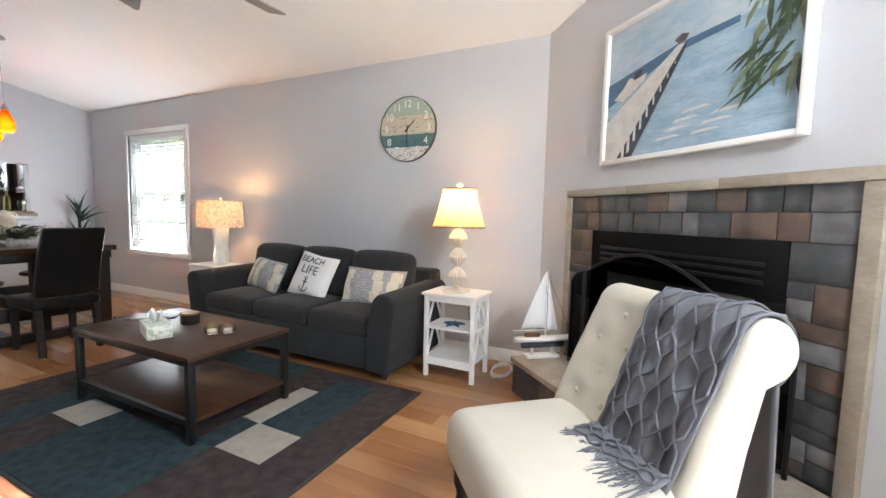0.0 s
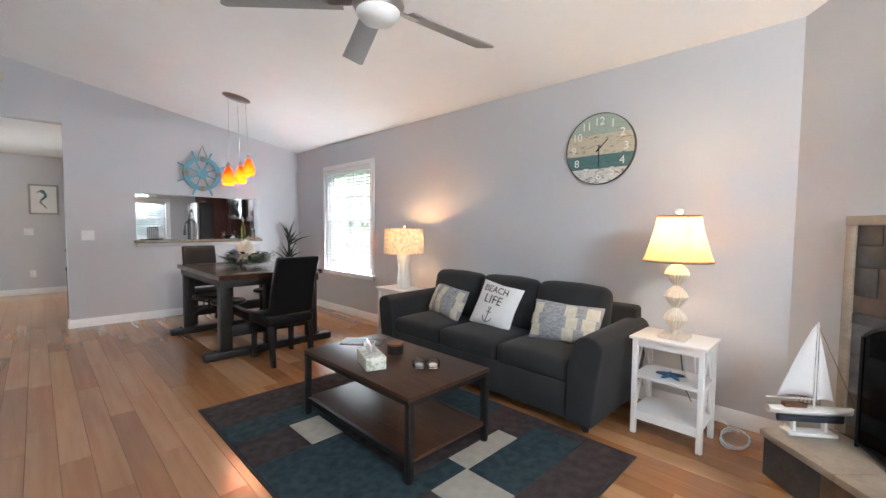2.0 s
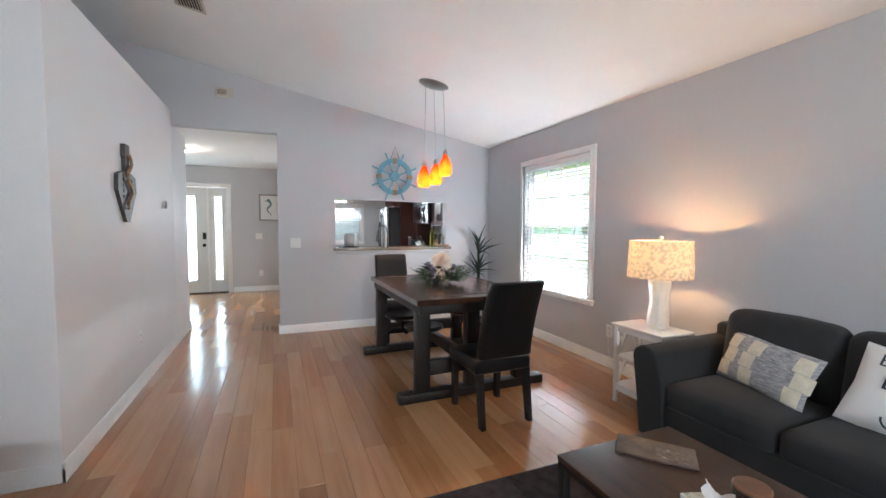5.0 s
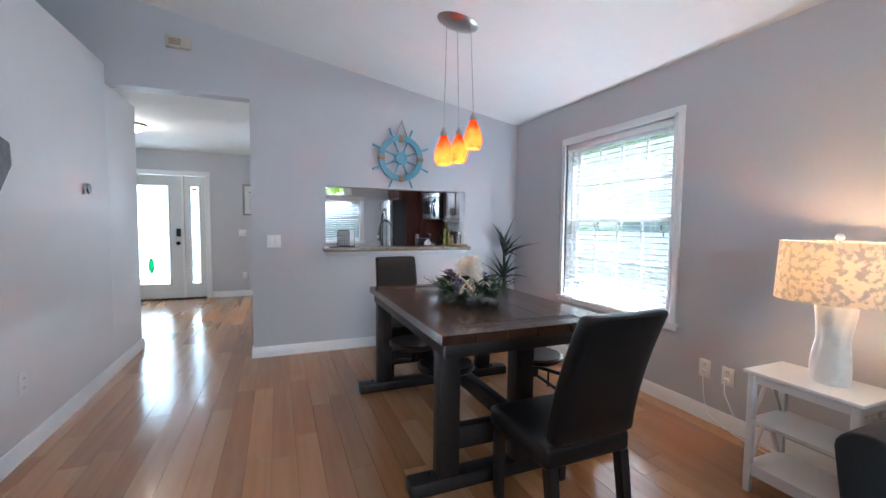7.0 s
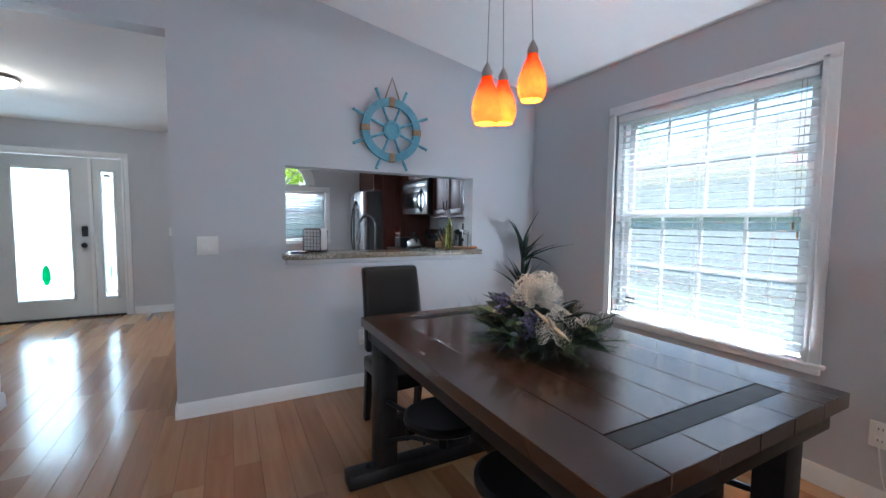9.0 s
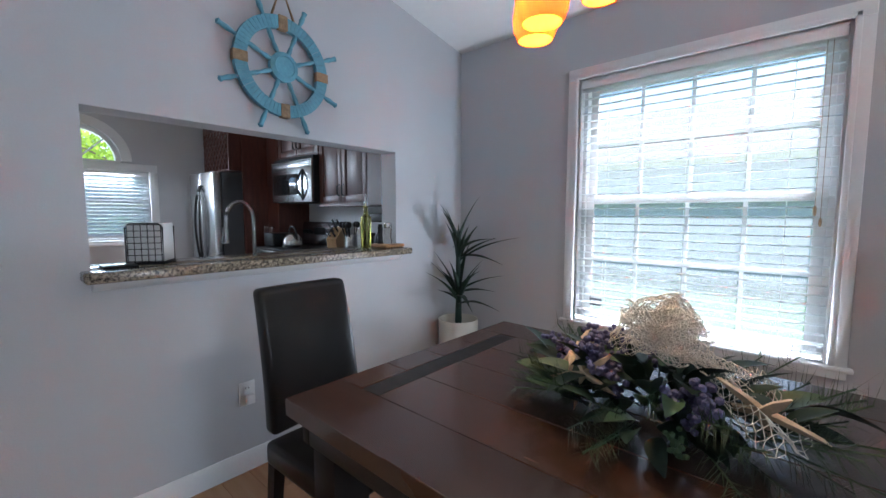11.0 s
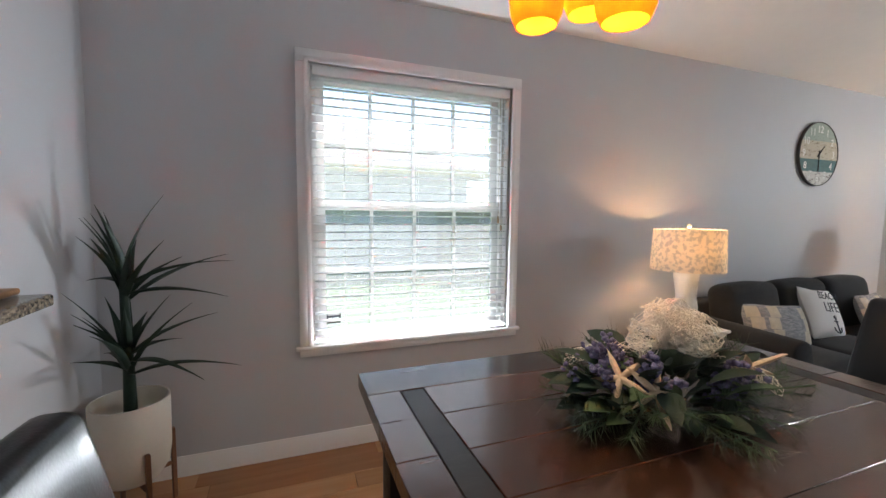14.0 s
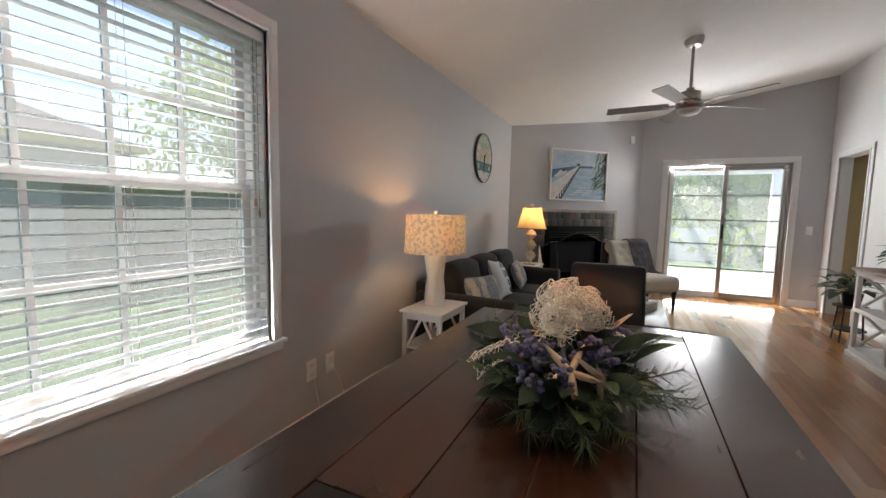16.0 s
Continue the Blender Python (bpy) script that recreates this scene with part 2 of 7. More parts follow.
window_glass = pane_mat("window_glass")
# haze: white veil imitating glare over the view; the grey tint dims outdoors
patio_glass = pane_mat("patio_glass", (0.95, 0.96, 0.96), 0.05, 0.16)
glare_glass = pane_mat("glare_veil_glass", (0.56, 0.58, 0.60), 0.05, 0.10)
blind_white = shade_mat("blind_slat", (0.88, 0.90, 0.91), through=0.5)
clear_glass = glass_mat("clear_glass")
oil_glass = glass_mat("oil_bottle_glass", (0.72, 0.70, 0.16))
amber = shade_mat("amber_glass", (0.95, 0.29, 0.007), (0.90, 0.22, 0.004), scale=9, through=0.6)


# ---- mesh helpers ----
def box(bm, a, b):
    vs = [bm.verts.new((x, y, z)) for x in (a[0], b[0]) for y in (a[1], b[1]) for z in (a[2], b[2])]
    for f in ((0, 1, 3, 2), (4, 6, 7, 5), (0, 4, 5, 1), (2, 3, 7, 6), (0, 2, 6, 4), (1, 5, 7, 3)):
        bm.faces.new([vs[i] for i in f])
    return vs


def merge(bm, other, m=None):
    if m is not None:
        other.transform(m)
    me = bpy.data.meshes.new("tmp")
    other.to_mesh(me)
    bm.from_mesh(me)
    other.free()
    bpy.data.meshes.remove(me)


def rbox(bm, a, b, r=0.01, seg=2, m=None):
    t = bmesh.new()
    box(t, [min(p) for p in zip(a, b)], [max(p) for p in zip(a, b)])
    bmesh.ops.recalc_face_normals(t, faces=t.faces)
    bmesh.ops.bevel(t, geom=list(t.edges), offset=r, segments=seg, profile=0.5, affect="EDGES", clamp_overlap=True)
    merge(bm, t, m)


def cyl(bm, p, q, r0, r1=None, n=16):
    p, q = Vector(p), Vector(q)
    d = q - p
    m = Matrix.Translation((p + q) / 2) @ d.to_track_quat("Z", "Y").to_matrix().to_4x4()
    bmesh.ops.create_cone(bm, cap_ends=True, segments=n, radius1=r0, radius2=r0 if r1 is None else r1, depth=d.length, matrix=m)


def lathe(bm, prof, c=(0, 0, 0), n=24, m=None, shape=None):
    """A turned body from (radius, height) pairs; shape(angle, height) may swell the radius."""
    m = m or Matrix()
    rings = []
    for r, z in prof:
        rings.append([bm.verts.new(m @ Vector((c[0] + r * (shape(a, z) if shape else 1) * math.cos(a), c[1] + r * (shape(a, z) if shape else 1) * math.sin(a), c[2] + z))) for a in (2 * math.pi * k / n for k in range(n))])
    for lo, hi in zip(rings, rings[1:]):
        for k in range(n):
            bm.faces.new((lo[k], lo[(k + 1) % n], hi[(k + 1) % n], hi[k]))
    if prof[0][0] > 1e-4:
        bm.faces.new(rings[0][::-1])
    if prof[-1][0] > 1e-4:
        bm.faces.new(rings[-1])


def tube(bm, pts, r, n=6, taper=None):
    pts = [Vector(p) for p in pts]
    rings = []
    for i, p in enumerate(pts):
        d = (pts[min(i + 1, len(pts) - 1)] - pts[max(i - 1, 0)]).normalized()
        u = d.orthogonal().normalized() if abs(d.z) > 0.95 else d.cross(Vector((0, 0, 1))).normalized()
        v = d.cross(u)
        rr = r * (1 + (taper - 1) * i / (len(pts) - 1)) if taper is not None else r
        rings.append([bm.verts.new(p + rr * (math.cos(2 * math.pi * k / n) * u + math.sin(2 * math.pi * k / n) * v)) for k in range(n)])
    for lo, hi in zip(rings, rings[1:]):
        for k in range(n):
            bm.faces.new((lo[k], lo[(k + 1) % n], hi[(k + 1) % n], hi[k]))
    bm.faces.new(rings[0][::-1])
    bm.faces.new(rings[-1])


def sheet(bm, fn, nu, nv):
    g = [[bm.verts.new(fn(i / nu, j / nv)) for j in range(nv + 1)] for i in range(nu + 1)]
    for i in range(nu):
        for j in range(nv):
            bm.faces.new((g[i][j], g[i + 1][j], g[i + 1][j + 1], g[i][j + 1]))
    return g


def prism(bm, outline, lift, m=None):
    """A flat outline (3D points) pushed along the vector lift."""
    m = m or Matrix()
    lo = [bm.verts.new(m @ Vector(p)) for p in outline]
    hi = [bm.verts.new(m @ (Vector(p) + Vector(lift))) for p in outline]
    bm.faces.new(lo[::-1])
    bm.faces.new(hi)
    for k in range(len(lo)):
        j = (k + 1) % len(lo)
        bm.faces.new((lo[k], lo[j], hi[j], hi[k]))


def blob(bm, c, s, n=12, m=None):
    t = bmesh.new()
    bmesh.ops.create_uvsphere(t, u_segments=n, v_segments=max(6, n // 2 + 2), radius=1)
    t.transform(Matrix.LocRotScale(c, None, s))
    merge(bm, t, m)


def pillow(bm, w, h, d, n=14, m=None, p=3.2):
    """A stuffed cushion in the xz plane, d thick along y."""
    t = bmesh.new()
    for side in (1, -1):
        def at(u, v):
            a, b = 2 * u - 1, 2 * v - 1
            k = max(0.0, (1 - abs(a) ** p) * (1 - abs(b) ** p)) ** 0.5
            q = 1 - 0.07 * (1 - abs(b)) * abs(a) ** 2
            e = 1 - 0.07 * (1 - abs(a)) * abs(b) ** 2
            return Vector((a * w / 2 * q, side * d / 2 * k, b * h / 2 * e))
        sheet(t, at, n, n)
    bmesh.ops.remove_doubles(t, verts=t.verts, dist=1e-5)
    merge(bm, t, m)


def mesh_of(name, bm, material, angle=38):
    bmesh.ops.recalc_face_normals(bm, faces=bm.faces)
    me = bpy.data.meshes.new(name)
    bm.to_mesh(me)
    bm.free()
    me.materials.append(material)
    me.polygons.foreach_set("use_smooth", [True] * len(me.polygons))
    me.set_sharp_from_angle(angle=radians(angle))
    return me


def part(name, bm, material, parent=None, label="", angle=38):
    ob = new(name, mesh_of(name, bm, material, angle))
    if parent is not None:
        ob.parent = parent
        if parent.get("at_base"):
            ob.matrix_parent_inverse = parent.matrix_basis.inverted()
    return tagged(ob, label)


def thing(name, label, category, base=None, group="", kind=""):
    """The Empty of a thing. With base its parts are built in place, else round the origin."""
    ob = new(name)
    ob.empty_display_size = 0.1
    if base is not None:
        ob.matrix_basis = Matrix.Translation(base)
        ob["at_base"] = 1
    return tagged(ob, label, category, group, kind)


def single(name, bm, material, label, category, group="", kind="", angle=38):
    return tagged(part(name, bm, material, None, "", angle), label, category, group, kind)


def B(*boxes, r=0.0, seg=2):
    bm = bmesh.new()
    for a, b in boxes:
        rbox(bm, a, b, r, seg) if r else box(bm, [min(p) for p in zip(a, b)], [max(p) for p in zip(a, b)])
    return bm


def writing(name, text, size, m, material, parent=None, deep=0.001):
    cu = bpy.data.curves.new("words", "FONT")
    cu.body, cu.size, cu.align_x, cu.align_y, cu.extrude = text, size, "CENTER", "CENTER", deep
    tmp = new("words", cu)
    me = bpy.data.meshes.new_from_object(tmp.evaluated_get(bpy.context.evaluated_depsgraph_get()))
    bpy.data.objects.remove(tmp)
    bpy.data.curves.remove(cu)
    me.transform(m)
    me.materials.clear()
    me.materials.append(material)
    ob = new(name, me)
    if parent is not None:
        ob.parent = parent
        if parent.get("at_base"):
            ob.matrix_parent_inverse = parent.matrix_basis.inverted()
    return ob


# ---- structure ----
SLOPE, EAVE = 0.18, 2.44
SOUTH, WEST = -7.93, -3.97
top = lambda x: EAVE - SLOPE * x


def structure(name, bm, material, label="", angle=38):
    return tagged(part(name, bm, material, None, label, angle), kind="structure")


# east wall with its window
WY0, WY1, WZ0, WZ1 = -2.088, -0.922, 0.575, 2.056
structure("wall_east", B(((0, -6.5, -0.1), (0.14, WY0, 2.5)), ((0, WY1, -0.1), (0.14, 3.2, 2.5)), ((0, WY0, -0.1), (0.14, WY1, WZ0)), ((0, WY0, WZ1), (0.14, WY1, 2.5))), wall_paint)
# wall with the serving hatch, lintel over the way to the hall
HX0, HX1, HZ0, HZ1 = -2.183, -0.665, 1.0, 1.648
bm = bmesh.new()
NX = -2.846
prism(bm, [(0, 0, HZ1), (HX1, 0, HZ1), (HX0, 0, HZ1), (NX, 0, HZ1), (NX, 0, 2.405), (-5.6, 0, 2.405), (-5.6, 0, top(-5.6)), (0, 0, EAVE)], (0, 0.14, 0))
box(bm, (HX1, 0, -0.1), (0, 0.14, HZ1))
box(bm, (NX, 0, -0.1), (HX0, 0.14, HZ1))
box(bm, (HX0, 0, -0.1), (HX1, 0.14, HZ0))
structure("wall_north", bm, wall_paint)
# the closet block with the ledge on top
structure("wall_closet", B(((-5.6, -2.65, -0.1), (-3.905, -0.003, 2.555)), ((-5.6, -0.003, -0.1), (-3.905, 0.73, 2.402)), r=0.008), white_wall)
# far wall with the sliding door, diagonal chimney wall
DX0, DX1, DZ = -3.566, -2.05, 2.022
structure("wall_south", B(((DX1, SOUTH - 0.14, -0.1), (0.14, SOUTH, 3.6)), ((-5.6, SOUTH - 0.14, -0.1), (DX0, SOUTH, 3.6)), ((DX0, SOUTH - 0.14, DZ), (DX1, SOUTH, 3.6))), wall_paint)
bm = bmesh.new()
prism(bm, [(0.0, -6.268, -0.1), (-1.662, SOUTH, -0.1), (-1.50, SOUTH, -0.1), (0.0, -6.43, -0.1)], (0, 0, 3.0))
structure("wall_chimney", bm, wall_paint)
# west wall with a doorway to a yellow room
VY0, VY1, VZ = -7.62, -6.88, 2.03
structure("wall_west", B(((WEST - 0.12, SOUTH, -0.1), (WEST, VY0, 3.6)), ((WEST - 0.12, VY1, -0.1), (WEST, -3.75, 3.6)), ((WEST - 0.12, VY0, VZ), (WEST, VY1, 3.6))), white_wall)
structure("wall_passage", B(((-5.72, -8.2, -0.1), (-5.6, 0.0, 3.6)), ((-5.6, -3.87, -0.1), (WEST - 0.12, -3.75, 3.6))), wall_paint)
structure("wall_bedroom", B(((-5.598, -7.9, 0), (-5.58, -7.55, 2.5)), ((-5.598, -6.9, 0), (-5.58, -3.9, 2.5)), ((-5.598, -7.55, 2.0), (-5.58, -6.9, 2.5)), ((-5.598, -7.55, 0), (-5.58, -6.9, 0.7)), ((-5.58, -7.92, 0), (-4.1, -7.905, 2.5)), ((-5.58, -6.0, 0), (-4.1, -5.98, 2.5))), yellow_wall)
# sloping ceiling, hall and kitchen ceiling, outer roof
bm = bmesh.new()
prism(bm, [(0.14, 0, top(0.14)), (-5.72, 0, top(-5.72)), (-5.72, 0, top(-5.72) + 0.12), (0.14, 0, top(0.14) + 0.12)], (0, -8.2, 0))
structure("ceiling", bm, ceiling_paint)
structure("ceiling_hall", B(((-5.72, 0.14, 2.44), (0.14, 3.9, 2.56))), ceiling_paint)
# front walls of hall and kitchen
FY, KY = 3.673, 3.30
FX0, FX1 = -5.02, -3.74
structure("wall_front_hall", B(((-5.72, FY, -0.1), (FX0, FY + 0.14, 2.5)), ((FX1, FY, -0.1), (-2.45, FY + 0.14, 2.5)), ((FX0, FY, 2.04), (FX1, FY + 0.14, 2.5)), ((-5.72, 0.73, -0.1), (-5.6, FY, 2.5)), ((-2.59, KY, -0.1), (-2.45, FY, 2.5))), wall_paint)
KX0, KX1, KZ0, KZ1 = -2.36, -1.237, 0.98, 1.69
KCX, KR, KAZ = -1.80, 0.335, 1.79
bm = B(((-2.45, KY, -0.1), (KX0, KY + 0.14, 2.5)), ((KX1, KY, -0.1), (0, KY + 0.14, 2.5)), ((KX0, KY, -0.1), (KX1, KY + 0.14, KZ0)), ((KX0, KY, KZ1), (KCX - KR, KY + 0.14, 2.5)), ((KCX + KR, KY, KZ1), (KX1, KY + 0.14, 2.5)))
arc = [(KCX - KR * math.cos(math.pi * k / 16), KY, KAZ + KR * math.sin(math.pi * k / 16)) for k in range(17)]
for p, q in zip(arc, arc[1:]):
    prism(bm, [p, q, (q[0], KY, 2.5), (p[0], KY, 2.5)], (0, 0.14, 0))
structure("wall_front_kitchen", bm, wall_paint)
structure("window_beam", B(((KCX - KR, KY, KZ1), (KCX + KR, KY + 0.14, KAZ))), trim_white)


def skirting(a, b, out, h=0.10, t=0.014):
    a, b, o = Vector(a), Vector(b), Vector(out).normalized()
    prof = [(0.0, 0.0), (t, 0.0), (t, h * 0.78), (t * 0.55, h * 0.9), (t * 0.4, h), (0.0, h)]
    bm = bmesh.new()
    prism(bm, [a + o * u + Vector((0, 0, z)) for u, z in prof], b - a)
    structure("baseboard", bm, trim_white)


skirting((0, 0, 0), (0, -6.26, 0), (-1, 0, 0))
skirting((NX, 0, 0), (-0.014, 0, 0), (0, -1, 0))
skirting((NX, 0.14, 0), (NX, -0.014, 0), (-1, 0, 0))
skirting((-3.905, -2.664, 0), (-3.905, 0.744, 0), (1, 0, 0))
skirting((-5.6, -2.65, 0), (-3.892, -2.65, 0), (0, -1, 0))
skirting((-1.67, SOUTH, 0), (-1.94, SOUTH, 0), (0, 1, 0))
skirting((-3.62, SOUTH, 0), (WEST, SOUTH, 0), (0, 1, 0))
skirting((WEST, -6.80, 0), (WEST, -3.75, 0), (1, 0, 0))
skirting((-3.655, FY, 0), (-2.59, FY, 0), (0, -1, 0))
skirting((-0.0, -6.27, 0), (-0.22, -6.49, 0), (-1, 1, 0))
skirting((-1.40, -7.67, 0), (-1.66, -7.93, 0), (-1, 1, 0))


def casing(name, axis, at, lo, hi, z0, z1, w, t, sill=False, label=""):
    """Flat casing round an opening in a wall square to axis; t: proud of the wall, signed."""
    bm = bmesh.new()
    def put(u0, u1, v0, v1, d=1.0, r=0.004):
        a, b = ((at, u0, v0), (at + t * d, u1, v1)) if axis == "x" else ((u0, at, v0), (u1, at + t * d, v1))
        rbox(bm, a, b, r, 2)
    put(lo - w, lo, z0 if not sill else z0 - 0.002, z1)
    put(hi, hi + w, z0 if not sill else z0 - 0.002, z1)
    put(lo - w, hi + w, z1, z1 + w)
    put(lo - w * 0.35, lo, z0, z1 + w * 0.35, 1.5)
    put(hi, hi + w * 0.35, z0, z1 + w * 0.35, 1.5)
    put(lo - w * 0.35, hi + w * 0.35, z1, z1 + w * 0.35, 1.5)
    if sill:
        put(lo - w - 0.02, hi + w + 0.02, z0 - 0.02, z0, 1.9, 0.006)
        put(lo - w, hi + w, z0 - 0.055, z0 - 0.02, 1.3)
    return structure(name, bm, trim_white, label)


casing("trim_window", "x", 0, WY0, WY1, WZ0 + 0.02, WZ1, 0.064, -0.02, True)
casing("trim_sliding_door", "y", SOUTH, DX0, DX1, 0, DZ, 0.085, 0.02)
casing("trim_bedroom_door", "x", WEST, VY0, VY1, 0, VZ, 0.08, 0.018)
casing("trim_front_door", "y", FY, FX0, FX1, 0, 2.04, 0.075, -0.02)
casing("trim_kitchen_window", "y", KY, KX0, KX1, KZ0, KZ1, 0.08, -0.02, True)

# ---- windows and doors ----
def sash_window(name, label, x, y0, y1, z0, z1, cols, rows):
    """A double-hung window in the east wall: frame, two sashes with bars, panes."""
    w = tagged(new(name), label, "window", kind="structure")
    w.empty_display_size = 0.1
    part("window_frame", B(((x, y0, z0), (x + 0.09, y0 + 0.035, z1)), ((x, y1 - 0.035, z0), (x + 0.09, y1, z1)), ((x, y0 + 0.035, z1 - 0.035), (x + 0.09, y1 - 0.035, z1)), ((x, y0 + 0.035, z0), (x + 0.09, y1 - 0.035, z0 + 0.03)), r=0.003), trim_white, w)
    zm = (z0 + z1) / 2 + 0.02
    for n, (a, b, dx) in enumerate(((z0 + 0.03, zm + 0.02, 0.02), (zm - 0.02, z1 - 0.035, 0.05))):
        s, e = y0 + 0.035, y1 - 0.035
        sash = part("sash", B(((x + dx, s, a), (x + dx + 0.028, s + 0.045, b)), ((x + dx, e - 0.045, a), (x + dx + 0.028, e, b)), ((x + dx, s + 0.045, a), (x + dx + 0.028, e - 0.045, a + 0.045)), ((x + dx, s + 0.045, b - 0.04), (x + dx + 0.028, e - 0.045, b)), r=0.003), trim_white, w)
        s, e, a, b = s + 0.045, e - 0.045, a + 0.045, b - 0.04
        bars = [((x + dx + 0.004, s + (e - s) * k / cols - 0.009, a), (x + dx + 0.024, s + (e - s) * k / cols + 0.009, b)) for k in range(1, cols)]
        bars += [((x + dx + 0.006, s, a + (b - a) * k / rows - 0.009), (x + dx + 0.022, e, a + (b - a) * k / rows + 0.009)) for k in range(1, rows)]
        for q in bars:
            part("glazing_bar", B(q), trim_white, sash)
        g = part("pane", B(((x + dx + 0.012, s, a), (x + dx + 0.0125, e, b))), glare_glass, sash)
        g.visible_shadow = False
    return w


sash_window("window_1", "white double-hung window with grid panes", 0.045, WY0, WY1, WZ0, WZ1, 4, 2)
structure("window_reveal", B(((0.0, WY0 - 0.001, WZ0 - 0.001), (0.14, WY0 + 0.012, WZ1)), ((0.0, WY1 - 0.012, WZ0), (0.14, WY1 + 0.001, WZ1)), ((0.0, WY0 + 0.012, WZ0 - 0.001), (0.14, WY1 - 0.012, WZ0 + 0.014)), ((0.0, WY0 + 0.012, WZ1 - 0.012), (0.14, WY1 - 0.012, WZ1 + 0.001))), trim_white)


def blind(label, p, width, drop, n, tilt, along, deep=0.045):
    """A slatted blind hung from p; along: the way its slats run; slats are parts of one mesh data."""
    t = thing("window_blind", label, "blind", p)
    a = Vector(along)
    o = a.cross(Vector((0, 0, 1)))
    m = Matrix((( a.x, o.x, 0, p[0]), (a.y, o.y, 0, p[1]), (0, 0, 1, p[2]), (0, 0, 0, 1)))
    bm = bmesh.new()
    rbox(bm, (-width / 2, -0.025, -0.045), (width / 2, 0.025, 0.0), 0.004, 2, m)
    part("headrail", bm, trim_white, t)
    bm = bmesh.new()
    h = deep / 2
    prism(bm, [(-width / 2, -h, 0), (-width / 2, 0, 0.0035), (-width / 2, h, 0), (-width / 2, h, 0.002), (-width / 2, 0, 0.0055), (-width / 2, -h, 0.002)], (width, 0, 0))
    me = mesh_of("slat", bm, blind_white)
    for k in range(n):
        s = new("slat", me)
        s.parent = t
        s.matrix_parent_inverse = t.matrix_basis.inverted()
        s.matrix_basis = m @ pose(0, 0, -0.06 - (drop - 0.1) * k / (n - 1), tilt)
    bm = bmesh.new()
    rbox(bm, (-width / 2, -0.024, -drop - 0.022), (width / 2, 0.024, -drop), 0.004, 2, m)
    part("bottom_rail", bm, trim_white, t)
    for k in (-0.36, 0.0, 0.36):
        bm = bmesh.new()
        cyl(bm, m @ Vector((k * width, -h, -0.02)), m @ Vector((k * width, -h, -drop)), 0.0009, n=5)
        cyl(bm, m @ Vector((k * width, h, -0.02)), m @ Vector((k * width, h, -drop)), 0.0009, n=5)
        part("cord", bm, trim_white, t)
    return t, m


wb, wm = blind("white horizontal slat blind, lowered and open, in the window", (0.012, (WY0 + WY1) / 2, WZ1 - 0.014), 1.135, 1.41, 31, 3, (0, 1, 0))
bm = bmesh.new()
cyl(bm, (-0.018, -2.01, 1.99), (-0.018, -2.01, 1.30), 0.0012, n=5)
blob(bm, (-0.018, -2.01, 1.27), (0.007, 0.007, 0.025), 8)
blob(bm, (-0.018, -2.03, 1.22), (0.006, 0.006, 0.02), 8)
cyl(bm, (-0.018, -2.03, 1.99), (-0.018, -2.03, 1.23), 0.0012, n=5)
part("pull_cord", bm, rope, wb, "cord with a small brass tassel")
st = single("sticker", B(((0.055, -1.075, 0.69), (0.0565, -1.0, 0.76))), navy_ink, "small dark alarm sticker on the window pane", "sticker")
for k, (a, b) in enumerate((((-1.07, 0.735), (-1.005, 0.755)), ((-1.065, 0.70), (-1.035, 0.722)), ((-1.03, 0.70), (-1.008, 0.722)))):
    part("print", B(((0.0535, a[0], a[1]), (0.0548, b[0], b[1]))), plastic_white, st)

# sliding glass door
sd = tagged(new("door_1"), "white-framed sliding glass patio door with grids, closed", "door", kind="structure")
fw = 0.055
part("door_frame", B(((DX0, SOUTH - 0.12, 0), (DX0 + 0.03, SOUTH, DZ)), ((DX1 - 0.03, SOUTH - 0.12, 0), (DX1, SOUTH, DZ)), ((DX0 + 0.03, SOUTH - 0.12, DZ - 0.03), (DX1 - 0.03, SOUTH, DZ)), ((DX0 + 0.03, SOUTH - 0.12, 0), (DX1 - 0.03, SOUTH, 0.022)), r=0.003), nickel, sd)
mid = (DX0 + DX1) / 2
for lo, hi, y in ((DX0 + 0.03, mid + 0.03, SOUTH - 0.05), (mid - 0.03, DX1 - 0.03, SOUTH - 0.09)):
    leaf = part("door_leaf", B(((lo, y, 0.022), (lo + fw, y + 0.035, DZ - 0.03)), ((hi - fw, y, 0.022), (hi, y + 0.035, DZ - 0.03)), ((lo + fw, y, 0.022), (hi - fw, y + 0.035, 0.10)), ((lo + fw, y, DZ - 0.09), (hi - fw, y + 0.035, DZ - 0.03)), r=0.003), trim_white if y < SOUTH - 0.06 else nickel, sd)
    for k in range(1, 5):
        z = 0.1 + (DZ - 0.19) * k / 5
        part("glazing_bar", B(((lo + fw, y + 0.013, z - 0.008), (hi - fw, y + 0.022, z + 0.008))), nickel, leaf)
    g = part("pane", B(((lo + fw, y + 0.016, 0.10), (hi - fw, y + 0.019, DZ - 0.09))), patio_glass, leaf)
    g.visible_shadow = False
bm = bmesh.new()
rbox(bm, (mid - 0.01, SOUTH - 0.015, 0.92), (mid + 0.02, SOUTH + 0.01, 1.14), 0.006)
part("door_handle", bm, black_metal, sd)

# front door with an etched oval pattern, and its sidelight
etched = shade_mat("frosted_glass", (0.86, 0.92, 0.92), (0.78, 0.86, 0.86), scale=30, through=0.85)
lead = M("lead_came", (0.22, 0.24, 0.24), 0.4, metal=0.6)
green_glass = shade_mat("green_glass", (0.10, 0.42, 0.22), through=0.7)
fd = tagged(new("door_2"), "white front door with leaded decorative glass, closed", "door", kind="structure")
